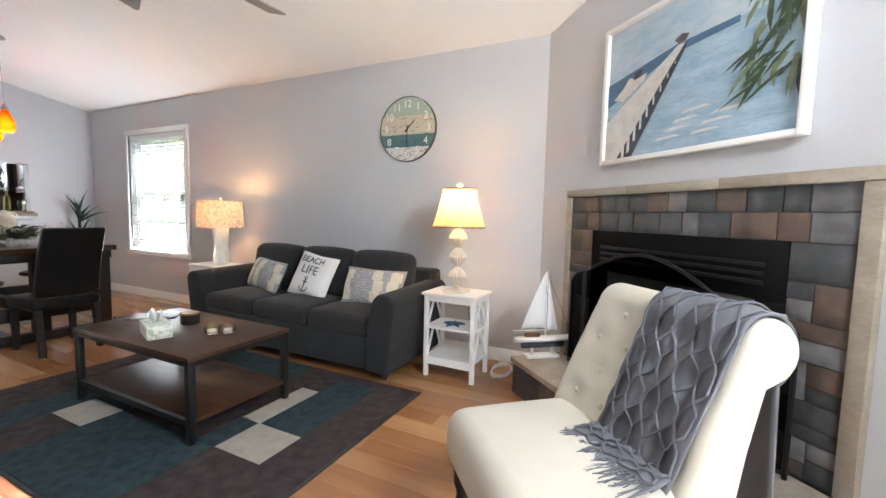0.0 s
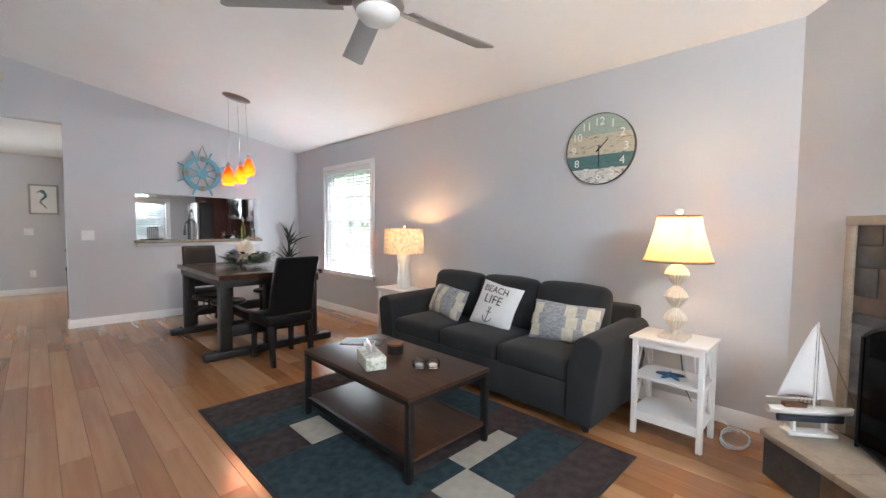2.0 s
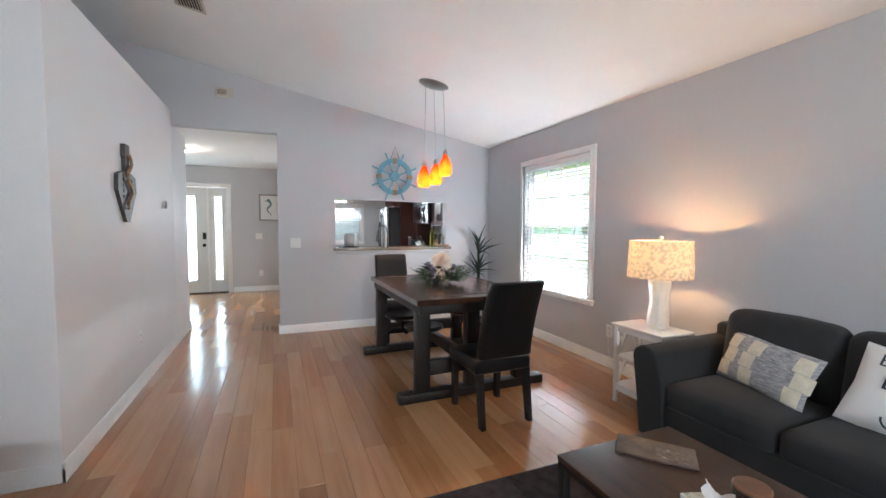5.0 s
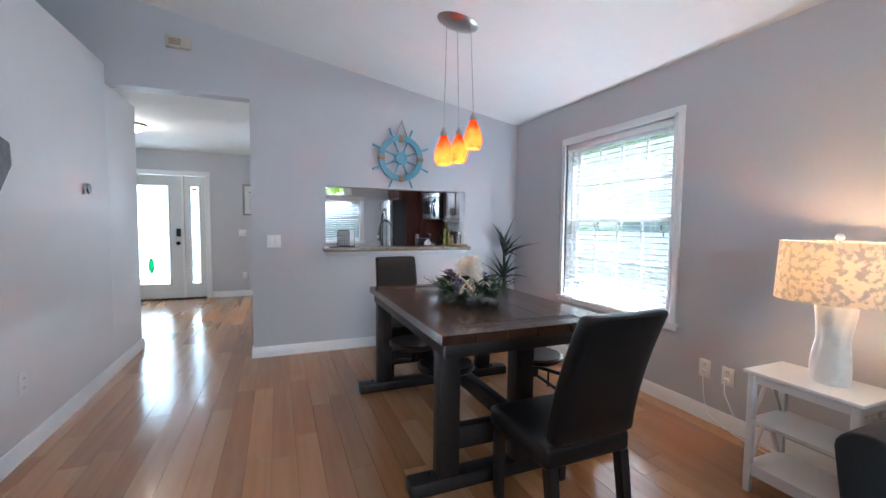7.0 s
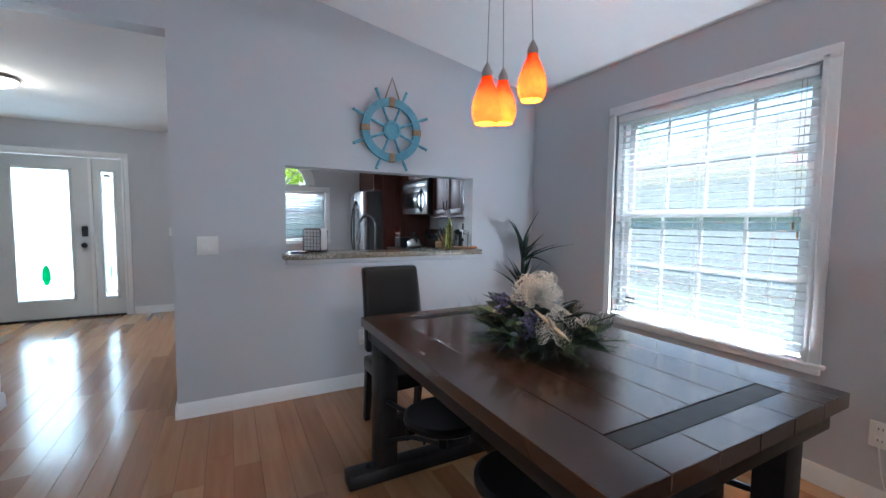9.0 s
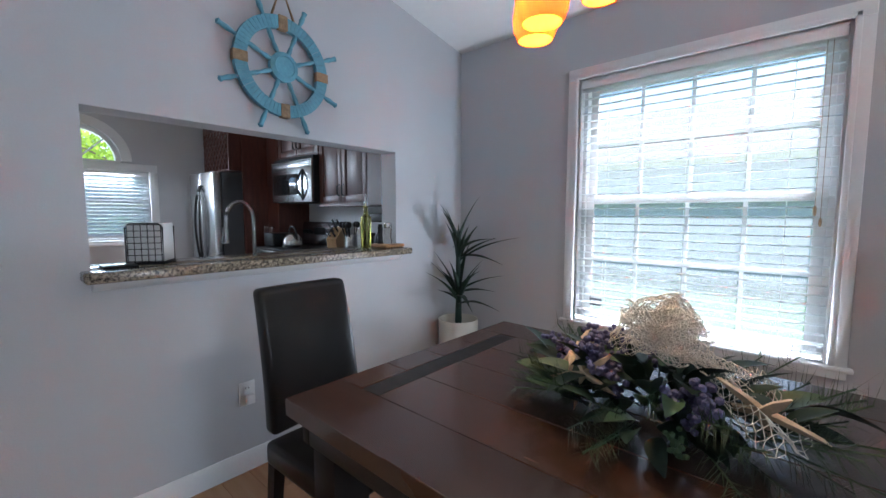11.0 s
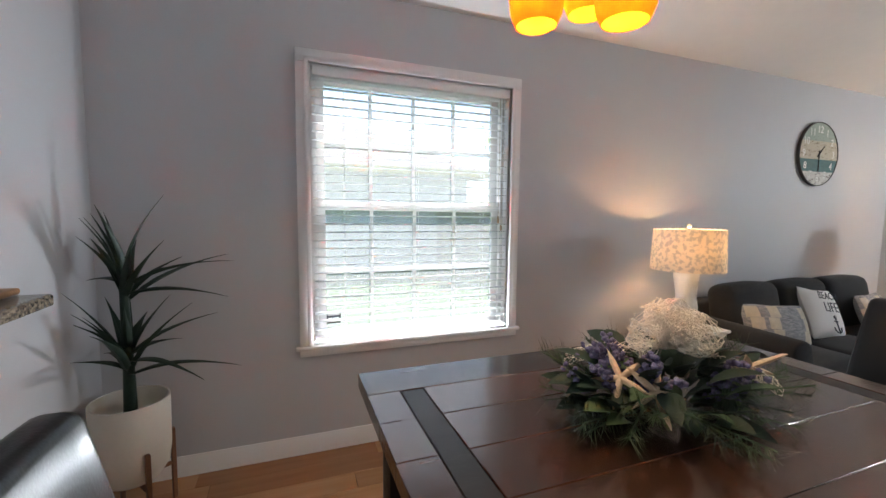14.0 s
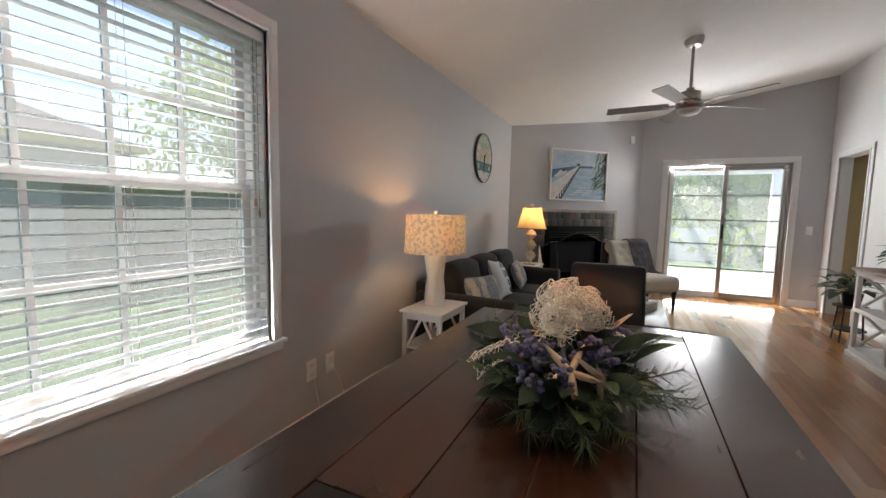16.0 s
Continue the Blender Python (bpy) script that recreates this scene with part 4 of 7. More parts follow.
# ---- fireplace on the diagonal wall ----
# local frame: x along the wall from the east corner, y out of the wall, z up
DG = Matrix(((-0.70711, -0.70711, 0, 0), (-0.70711, 0.70711, 0, -6.268), (0, 0, 1, 0), (0, 0, 0, 1)))
fp = thing("fireplace", "slate-tiled fireplace with travertine border, black insert and raised hearth", "fireplace", DG @ Vector((1.1, 0.2, 0)))


def dpart(name, boxes, material, parent=fp, r=0.0, label=""):
    bm = B(*boxes, r=r)
    bm.transform(DG)
    return part(name, bm, material, parent, label)


FS0, FS1, FTOP, HT = 0.338, 1.885, 1.312, 0.235
BS0, BS1, BZ = 0.59, 1.64, 1.065
dpart("backing", [((FS0 + 0.01, 0.002, 0.0), (BS0, 0.022, FTOP - 0.01)), ((BS1, 0.002, 0.0), (FS1 - 0.01, 0.022, FTOP - 0.01)), ((BS0, 0.002, BZ), (BS1, 0.022, FTOP - 0.01))], grout)
dpart("stone_border", [((FS0, 0.002, HT), (FS0 + 0.045, 0.042, FTOP - 0.045))], travertine, r=0.004)
dpart("stone_border", [((FS1 - 0.055, 0.002, HT), (FS1, 0.042, FTOP - 0.045))], travertine, r=0.004)
for k in range(3):
    a, b = FS0 + (FS1 - FS0) * k / 3, FS0 + (FS1 - FS0) * (k + 1) / 3
    dpart("stone_border", [((a, 0.002, FTOP - 0.045), (b - 0.002, 0.046, FTOP))], travertine, r=0.004)
rt = random.Random(11)
def tile_row(x0, x1, z0, z1, n):
    cuts = sorted([x0, x1] + [x0 + (x1 - x0) * (k + rt.uniform(-0.22, 0.22)) / n for k in range(1, n)])
    for a, b in zip(cuts, cuts[1:]):
        if rt.random() < 0.35 and z1 - z0 > 0.11:
            s = z0 + (z1 - z0) * rt.choice((0.4, 0.55))
            spans = [(z0, s), (s, z1)]
        else:
            spans = [(z0, z1)]
        for c, d in spans:
            dpart("slate_piece", [((a + 0.0015, 0.018, c + 0.0015), (b - 0.0015, 0.028 + rt.uniform(0, 0.006), d - 0.0015))], rt.choice((slate, slate, slate_rust, slate_rust, slate_pale)), r=0.002)


tile_row(FS0 + 0.045, FS1 - 0.055, 1.17, FTOP - 0.045, 12)
tile_row(FS0 + 0.045, FS1 - 0.055, BZ, 1.17, 11)
for k in range(6):
    z0, z1 = HT + (BZ - HT) * k / 6, HT + (BZ - HT) * (k + 1) / 6
    tile_row(FS0 + 0.045, BS0, z0, z1, 2 if k % 2 else 1)
    tile_row(BS1, FS1 - 0.055, z0, z1, 1 if k % 2 else 2)
# black insert
dpart("insert_frame", [((BS0, -0.02, BZ - 0.23), (BS1, 0.03, BZ)), ((BS0, -0.02, HT), (BS0 + 0.11, 0.03, BZ - 0.23)), ((BS1 - 0.11, -0.02, HT), (BS1, 0.03, BZ - 0.23)), ((BS0 + 0.11, -0.02, HT), (BS1 - 0.11, 0.03, HT + 0.13))], firebox_black, r=0.004)
for k in range(3):
    dpart("louver", [((BS0 + 0.08, 0.03, BZ - 0.10 - 0.035 * k), (BS1 - 0.08, 0.04, BZ - 0.085 - 0.035 * k))], black_metal, r=0.002)
    dpart("louver", [((BS0 + 0.08, 0.03, HT + 0.03 + 0.03 * k), (BS1 - 0.08, 0.04, HT + 0.045 + 0.03 * k))], black_metal, r=0.002)
# flat black panel, its colour standing in for the dark depth of the opening
dpart("firebox", [((BS0 + 0.11, -0.014, HT + 0.13), (BS1 - 0.11, -0.004, BZ - 0.23))], firebox_black)
# hearth
dpart("hearth_core", [((FS0, 0.0, 0.0), (FS1, 0.385, HT - 0.035))], grout)
for k in range(4):
    a, b = FS0 - 0.01 + (FS1 - FS0 + 0.02) * k / 4, FS0 - 0.01 + (FS1 - FS0 + 0.02) * (k + 1) / 4
    dpart("hearth_slab", [((a + 0.001, 0.043, HT - 0.035), (b - 0.001, 0.41, HT))], travertine, r=0.005)
for k in range(5):
    a, b = FS0 + (FS1 - FS0) * k / 5, FS0 + (FS1 - FS0) * (k + 1) / 5
    dpart("hearth_tile", [((a + 0.0015, 0.38, 0.003), (b - 0.0015, 0.394, HT - 0.037))], slate_rust if k % 2 else slate, r=0.002)
dpart("hearth_tile", [((FS0 - 0.008, 0.02, 0.003), (FS0 + 0.002, 0.38, HT - 0.037))], slate, r=0.002)

# folding fire screen with an arched middle panel
screen = thing("fire_screen", "black arched wire-mesh fire screen standing on the hearth", "fire screen", DG @ Vector((1.1, 0.14, HT)))
mesh_mat = pane_mat("black_wire_mesh", (0.12, 0.12, 0.12), 0.002)


def screen_panel(x0, x1, y0, y1, h0, h1, arch):
    n = 16
    topz = [(x0 + (x1 - x0) * k / n, y0 + (y1 - y0) * k / n, HT + h0 + (h1 - h0) * k / n + arch * math.sin(math.pi * k / n)) for k in range(n + 1)]
    bm = bmesh.new()
    tube(bm, [(x0, y0, HT)] + topz + [(x1, y1, HT)], 0.009, 6)
    tube(bm, [(x0, y0, HT + 0.02), (x1, y1, HT + 0.02)], 0.008, 6)
    bm.transform(DG)
    p = part("panel_frame", bm, black_metal, screen)
    bm = bmesh.new()
    for a, b in zip(topz, topz[1:]):
        bm.faces.new([bm.verts.new(q) for q in ((a[0], a[1], HT + 0.02), (b[0], b[1], HT + 0.02), b, a)])
    bm.transform(DG)
    part("wire_mesh", bm, mesh_mat, p)


screen_panel(0.72, 1.50, 0.17, 0.17, 0.60, 0.60, 0.13)
screen_panel(0.50, 0.71, 0.09, 0.17, 0.52, 0.60, 0.02)
screen_panel(1.51, 1.72, 0.17, 0.09, 0.60, 0.52, 0.02)

# fire tools
ft = thing("fire_tool_set", "black wrought-iron fireplace tool stand", "fire tools", (-1.78, -7.66, 0))
bm = bmesh.new()
cyl(bm, (-1.78, -7.66, 0), (-1.78, -7.66, 0.015), 0.10, 0.095, 20)
part("base", bm, black_metal, ft)
for s in (-0.075, 0.075):
    bm = bmesh.new()
    cyl(bm, (-1.78 + s, -7.66, 0.012), (-1.78 + s, -7.66, 0.66), 0.007, n=8)
    part("post", bm, black_metal, ft)
bm = bmesh.new()
tube(bm, [(-1.78 - 0.075 * math.cos(t), -7.66, 0.66 + 0.06 * math.sin(t)) for t in (math.pi * k / 12 for k in range(13))], 0.007, 8)
tube(bm, [(-1.855, -7.66, 0.56), (-1.705, -7.66, 0.56)], 0.006, 6)
part("handle_arch", bm, black_metal, ft)
for k, s in enumerate((-0.045, -0.015, 0.015, 0.045)):
    bm = bmesh.new()
    cyl(bm, (-1.78 + s, -7.635, 0.08), (-1.78 + s, -7.635, 0.57), 0.005, n=6)
    rbox(bm, (-1.80 + s, -7.65, 0.05), (-1.76 + s, -7.62, 0.13), 0.004)
    part("tool", bm, black_metal, ft)

# picture over the fireplace
pic = thing("framed_picture", "white-framed seaside painting of a wooden pier above the fireplace", "painting", DG @ Vector((1.15, 0.02, 1.455)))
PS0, PS1, PZ0, PZ1 = 0.630, 1.655, 1.440, 2.188
dpart("frame", [((PS0, 0.004, PZ0), (PS0 + 0.025, 0.045, PZ1)), ((PS1 - 0.025, 0.004, PZ0), (PS1, 0.045, PZ1)), ((PS0 + 0.025, 0.004, PZ0), (PS1 - 0.025, 0.045, PZ0 + 0.025)), ((PS0 + 0.025, 0.004, PZ1 - 0.025), (PS1 - 0.025, 0.045, PZ1))], white_paint, pic, r=0.003)
art_sky = M("art_sky", (0.50, 0.55, 0.58), 0.5, col2=(0.30, 0.42, 0.52), scale=3, fine=14, stretch=(1, 1, 2.5))
art_sea = M("art_sea", (0.42, 0.52, 0.60), 0.5, col2=(0.19, 0.31, 0.42), scale=6, fine=26, stretch=(1, 1, 4), lo=0.3, hi=0.75)
art_deep = M("art_deep_sea", (0.06, 0.13, 0.22), 0.5, var=0.2, scale=9, stretch=(1, 1, 4))
art_sand = M("art_sand", (0.62, 0.60, 0.56), 0.5, col2=(0.48, 0.47, 0.45), scale=16, fine=60)
art_dark = M("art_dark", (0.035, 0.045, 0.055), 0.5, var=0.4, scale=20)
art_palm = M("art_palm", (0.06, 0.10, 0.05), 0.5, col2=(0.02, 0.035, 0.02), scale=20)
art_palm2 = M("art_palm_light", (0.16, 0.20, 0.12), 0.5, var=0.3, scale=20)
au = lambda u: PS0 + 0.025 + u * (PS1 - PS0 - 0.05)
av = lambda v: PZ0 + 0.025 + v * (PZ1 - PZ0 - 0.05)


def art(name, pts, y, material):
    bm = bmesh.new()
    prism(bm, [(au(u), y, av(v)) for u, v in pts], (0, 0.0006, 0))
    bm.transform(DG)
    part(name, bm, material, pic)


art("canvas", [(0, 0), (1, 0), (1, 1), (0, 1)], 0.020, art_sky)
art("painted_sea", [(0, 0), (1, 0), (1, 0.70), (0.45, 0.70), (0, 0.60)], 0.0215, art_sea)
art("painted_deep_water", [(0, 0.60), (0.45, 0.70), (0.75, 0.71), (0.75, 0.67), (0.42, 0.645), (0, 0.42)], 0.023, art_deep)
art("painted_boat", [(0.05, 0.47), (0.12, 0.44), (0.26, 0.54), (0.28, 0.59), (0.2, 0.58), (0.16, 0.6), (0.12, 0.54)], 0.0245, art_sand)
art("painted_boat", [(0.19, 0.57), (0.24, 0.58), (0.25, 0.63), (0.20, 0.63)], 0.026, art_dark)
art("painted_pier", [(0.0, 0.0), (0.09, 0.0), (0.50, 0.69), (0.46, 0.69), (0.0, 0.30)], 0.026, art_sand)
art("painted_pier_side", [(0.09, 0.0), (0.20, 0.0), (0.505, 0.66), (0.50, 0.69)], 0.026, art_dark)
for k in range(9):
    t = k / 9
    u, v = 0.13 + 0.36 * t, 0.03 + 0.62 * t
    art("painted_post", [(u, v - 0.07 * (1 - t)), (u + 0.018 * (1.1 - t), v - 0.06 * (1 - t)), (u + 0.018 * (1.1 - t), v + 0.07 * (1 - t)), (u, v + 0.07 * (1 - t))], 0.0275, art_sand)
art("painted_hut", [(0.46, 0.70), (0.50, 0.70), (0.52, 0.735), (0.48, 0.755), (0.44, 0.73)], 0.0275, slate_rust)
ra = random.Random(4)
for k in range(7):
    art("painted_foam", [(0.35 + 0.05 * k, 0.08 + 0.05 * (k % 4)), (0.50 + 0.05 * k, 0.09 + 0.05 * (k % 4)), (0.47 + 0.05 * k, 0.105 + 0.05 * (k % 4)), (0.37 + 0.05 * k, 0.10 + 0.05 * (k % 4))], 0.0228, art_sand)
for k in range(46):
    u0, v0 = ra.uniform(0.80, 0.99), ra.uniform(0.30, 1.0)
    ln, an = ra.uniform(0.10, 0.24), ra.uniform(-2.6, -1.3)
    u1, v1 = max(0.6, u0 + ln * math.cos(an) * 0.8), v0 + ln * math.sin(an)
    u1, v1 = min(1, u1), max(0.04, v1)
    art("painted_palm_leaf", [(u0, v0), (min(1, u0 + 0.02), v0 + 0.0), ((u0 + u1) / 2 + 0.012, (v0 + v1) / 2), (u1, v1), ((u0 + u1) / 2 - 0.012, (v0 + v1) / 2)], 0.0235 + 0.0002 * k, art_palm if k % 3 else art_palm2)

# model sailing boat on the hearth
sb = thing("model_sailboat", "white model sailing boat with dark blue keel on a stand", "model boat", (-0.45, -6.38, HT))
BM = pose(-0.43, -6.39, HT, 0, 0, -52)
bm = bmesh.new()
rbox(bm, (-0.11, -0.035, 0), (0.11, 0.035, 0.018), 0.003)
for s in (-0.07, 0.07):
    box(bm, (s - 0.005, -0.012, 0.018), (s + 0.005, 0.012, 0.085))
bm.transform(BM)
part("stand", bm, white_paint, sb)
for name, z0, z1, wide, mt in (("keel", 0.06, 0.098, 0.6, navy_ink), ("hull", 0.098, 0.135, 1.0, white_paint)):
    bm = bmesh.new()
    def hull(u, v):
        x = -0.19 + 0.40 * u
        w = 0.05 * wide * max(0, math.sin(math.pi * (0.12 + 0.88 * u) ** 1.1)) ** 0.6
        a = 2 * math.pi * v
        zz = z0 + (z1 - z0) * (0.5 + 0.5 * math.sin(a)) + 0.02 * (u - 0.4) ** 2 * (wide > 0.8)
        return BM @ Vector((x * (1 if wide > 0.8 else 0.75), w * math.cos(a) * (0.8 + 0.2 * math.sin(a)), zz))
    sheet(bm, hull, 18, 14)
    bmesh.ops.remove_doubles(bm, verts=bm.verts, dist=1e-4)
    part(name, bm, mt, sb)
bm = bmesh.new()
rbox(bm, (-0.12, -0.018, 0.135), (-0.02, 0.018, 0.158), 0.005)
bm.transform(BM)
part("cabin", bm, stand_wood, sb)
bm = bmesh.new()
cyl(bm, BM @ Vector((0.02, 0, 0.13)), BM @ Vector((0.02, 0, 0.56)), 0.004, 0.0025, 8)
cyl(bm, BM @ Vector((0.02, 0, 0.175)), BM @ Vector((-0.20, 0, 0.18)), 0.003, n=6)
part("mast", bm, white_paint, sb)
bm = bmesh.new()
def sail(u, v):
    w = (1 - v) ** 0.85
    return BM @ Vector((0.014 - 0.165 * w * u, 0.03 * math.sin(math.pi * u) * w, 0.185 + 0.37 * v))
sheet(bm, sail, 8, 12)
s = part("mainsail", bm, white_cloth, sb)
s.modifiers.new("thick", "SOLIDIFY").thickness = 0.001
bm = bmesh.new()
def jib(u, v):
    return BM @ Vector((0.03 + 0.075 * u * (1 - v), 0.02 * math.sin(math.pi * u) * (1 - v), 0.17 + 0.33 * v * (1 - 0.0 * u)))
sheet(bm, jib, 6, 10)
s = part("jib", bm, white_cloth, sb)
s.modifiers.new("thick", "SOLIDIFY").thickness = 0.001
bm = bmesh.new()
for k in range(6):
    tube(bm, [BM @ Vector((-0.02 + 0.02 * k, 0.045, 0.135)), BM @ Vector((0.02, 0.002, 0.48))], 0.0013, 4)
for k in range(8):
    q = k / 9
    tube(bm, [BM @ Vector(((-0.02) * (1 - q) + 0.02 * q, 0.045 * (1 - q), 0.135 + 0.345 * q)), BM @ Vector((0.08 * (1 - q) + 0.02 * q, 0.045 * (1 - q), 0.135 + 0.345 * q))], 0.0013, 4)
tube(bm, [BM @ Vector((0.205, 0, 0.14)), BM @ Vector((0.02, 0, 0.54))], 0.0013, 4)
part("rigging", bm, black_metal, sb)

# ---- tufted slipper chair with a knitted throw ----
F = Vector((-0.655, 0.7556, 0))
Wd = Vector((-0.7556, -0.655, 0))
CH = Matrix(((-Wd.x, F.x, 0, -1.47), (-Wd.y, F.y, 0, -6.64), (0, 0, 1, 0), (0, 0, 0, 1)))
ch = thing("slipper_chair", "cream tufted armless chair with a rolled back and dark turned legs", "chair", CH @ Vector((-0.3, 0.2, 0)))
CWD = 0.62
bm = bmesh.new()
t = bmesh.new()
rbox(t, (-CWD, -0.14, 0.25), (0, 0.43, 0.455), 0.07, 5)
bmesh.ops.subdivide_edges(t, edges=[e for e in t.edges if e.calc_length() > 0.2], cuts=6, use_grid_fill=True)
for v in t.verts:
    if v.co.z > 0.42:
        v.co.z += 0.02 * max(0, 1 - ((v.co.x + 0.31) / 0.3) ** 2) * max(0, 1 - ((v.co.y - 0.15) / 0.3) ** 2)
merge(bm, t, CH)
part("seat", bm, cream_cloth, ch)


def back_line(s):
    """The front of the back from the seat (s = 0) over the roll (s = 1): offset forward, height."""
    if s < 0.62:
        k = s / 0.62
        return (0.0 - 0.155 * k - 0.03 * k * k, 0.43 + 0.395 * k)
    return (-0.268 + 0.09 * math.cos(radians(20) + radians(225) * (s - 0.62) / 0.38), 0.795 + 0.09 * math.sin(radians(20) + radians(225) * (s - 0.62) / 0.38))


buttons = [(-CWD + 0.10 + 0.14 * c + (0.07 if r % 2 else 0), 0.13 + 0.15 * r) for r in range(4) for c in range(4) if -CWD + 0.10 + 0.14 * c + (0.07 if r % 2 else 0) < -0.05]


def back_at(u, s, lift=0.0):
    y, z = back_line(s)
    y2, z2 = back_line(min(1, s + 0.01))
    y1, z1 = back_line(max(0, s - 0.01))
    ny, nz = (z2 - z1), -(y2 - y1)
    n = math.hypot(ny, nz) or 1
    d = 0.0
    for bx, bs in buttons:
        q = ((u - bx) / 0.05) ** 2 + ((s - bs) / 0.06) ** 2
        d -= 0.016 * math.exp(-q)
    e = min(-u, CWD + u) / 0.03
    d -= 0.02 * max(0, 1 - e) ** 2
    d += lift
    return Vector((u, y + ny / n * d, z + nz / n * d))


bm = bmesh.new()
t = bmesh.new()
g = sheet(t, lambda u, s: back_at(-CWD + CWD * u, s), 40, 60)
# close it with the rear side
rear = [[t.verts.new((-CWD + CWD * i / 40, y, z)) for (y, z) in ((-0.235, 0.71), (-0.19, 0.55), (-0.15, 0.35), (-0.12, 0.27), (0.0, 0.30))] for i in range(41)]
for i in range(40):
    chain0, chain1 = [g[i][60]] + rear[i] + [g[i][0]], [g[i + 1][60]] + rear[i + 1] + [g[i + 1][0]]
    for a, b, c, d in zip(chain0, chain0[1:], chain1[1:], chain1):
        t.faces.new((a, b, c, d))
for i in (0, 40):
    t.faces.new(g[i] + rear[i])
bmesh.ops.triangulate(t, faces=[f for f in t.faces if len(f.verts) > 4])
merge(bm, t, CH)
part("backrest", bm, cream_cloth, ch, angle=50)
for bx, bs in buttons:
    bm = bmesh.new()
    blob(bm, back_at(bx, bs, 0.004), (0.011, 0.007, 0.011), 10, CH)
    part("button", bm, cream_cloth, ch)
for x in (-CWD + 0.06, -0.06):
    for y in (-0.10, 0.37):
        bm = bmesh.new()
        lathe(bm, [(0.012, 0.0), (0.016, 0.02), (0.014, 0.05), (0.026, 0.11), (0.018, 0.15), (0.030, 0.19), (0.030, 0.26)], (x, y, 0), 16, CH)
        part("leg", bm, black_wood, ch)

tw = thing("throw_blanket", "grey cable-knit throw with fringe draped over the chair back", "blanket", CH @ Vector((-0.4, -0.1, 0.5)))
TU0, TU1 = -0.60, -0.27


def throw_at(u, s, lift=0.010):
    """Down the front of the back (s up to 1) and along the seat (s below 0)."""
    ripple = 0.004 * math.sin(17 * u + 5 * s) + 0.003 * math.sin(41 * u - 9 * s)
    if s >= 0:
        p = back_at(TU0 + (TU1 - TU0) * u + 0.03 * (1 - s) * (0.5 - u), s, 0)
        y2, z2 = back_line(min(1, s + 0.01))
        y1, z1 = back_line(max(0, s - 0.01))
        n = math.hypot(z2 - z1, y2 - y1)
        k = lift + ripple + 0.008
        return Vector((p.x, p.y + (z2 - z1) / n * k, p.z - (y2 - y1) / n * k))
    q = -s
    x = TU0 + (TU1 - TU0) * u
    return Vector((x + 0.03 * (0.5 - u), 0.0 + 0.30 * q * (0.7 + 0.5 * u), 0.455 + lift + ripple + 0.02 * (1 - min(1, q * 2))))


bm = bmesh.new()
sheet(bm, lambda u, v: CH @ throw_at(u, -0.30 + 1.30 * v), 30, 80)
sheet(bm, lambda u, v: CH @ (throw_at(u, 1.0) + Vector((0, -0.02 * v, -0.42 * v))), 20, 12)
c = part("knit_cloth", bm, knit, tw)
c.modifiers.new("thick", "SOLIDIFY").thickness = 0.008
bm = bmesh.new()
for k in range(-1, 6):
    for sgn in (1, -1):
        pts = []
        for j in range(61):
            v = j / 60
            u = (k + 0.5) / 5 + sgn * 0.094 * max(-1, min(1, 0.95 * math.asin(math.sin(v * math.pi * 8.0))))
            if 0.01 < u < 0.99:
                pts.append(CH @ throw_at(u, -0.28 + 1.27 * v, 0.016))
        if len(pts) > 4:
            tube(bm, pts, 0.0042, 5)
part("cable_stitch", bm, knit, tw)
bm = bmesh.new()
rf = random.Random(8)
for k in range(70):
    u = k / 69
    p = throw_at(u, -0.30, 0.012)
    pts = [p]
    dx, dy = rf.uniform(-0.25, 0.25), rf.uniform(0.5, 1.0)
    for j in range(1, 6):
        q = p + Vector((dx * 0.02 * j, dy * 0.02 * j, -0.004 * j + rf.uniform(-0.003, 0.004)))
        q.z = max(q.z, 0.468)
        pts.append(q)
    tube(bm, [CH @ q for q in pts], 0.0028, 5, 0.5)
part("fringe", bm, knit, tw)

# ---- clock ----
ck = thing("wall_clock", "round weathered plank wall clock in green, cream and white", "clock", (-0.01, -5.11, 1.86))
CR, CC = 0.265, Vector((0, -5.105, 1.852))
clock_mats = [M("clock_sage", (0.34, 0.40, 0.34), 0.7, col2=(0.16, 0.17, 0.13), scale=20, fine=60, stretch=(1, 1, 5), lo=0.28, hi=0.45), M("clock_cream", (0.52, 0.47, 0.35), 0.7, col2=(0.16, 0.12, 0.08), scale=22, fine=60, stretch=(1, 1, 5), lo=0.36, hi=0.46), M("clock_teal", (0.10, 0.20, 0.195), 0.7, col2=(0.06, 0.13, 0.13), scale=20, fine=60, stretch=(1, 1, 5)), M("clock_white", (0.62, 0.60, 0.56), 0.7, col2=(0.17, 0.13, 0.11), scale=22, fine=60, stretch=(1, 1, 5), lo=0.40, hi=0.47)]
bands = [(0.11, 1.0), (-0.045, 0.11), (-0.15, -0.045), (-1.0, -0.15)]
for (z0, z1), mt in zip(bands, clock_mats):
    z0, z1 = max(z0, -CR * 0.999), min(z1, CR * 0.999)
    pts = [(math.sqrt(max(0, CR * CR - z * z)), z) for z in (z0 + (z1 - z0) * k / 20 for k in range(21))]
    bm = bmesh.new()
    prism(bm, [CC + Vector((-0.004, y, z)) for y, z in pts] + [CC + Vector((-0.004, -y, z)) for y, z in reversed(pts) if y > 1e-3], (-0.018, 0, 0))
    bmesh.ops.remove_doubles(bm, verts=bm.verts, dist=1e-5)
    part("plank", bm, mt, ck)
bm = bmesh.new()
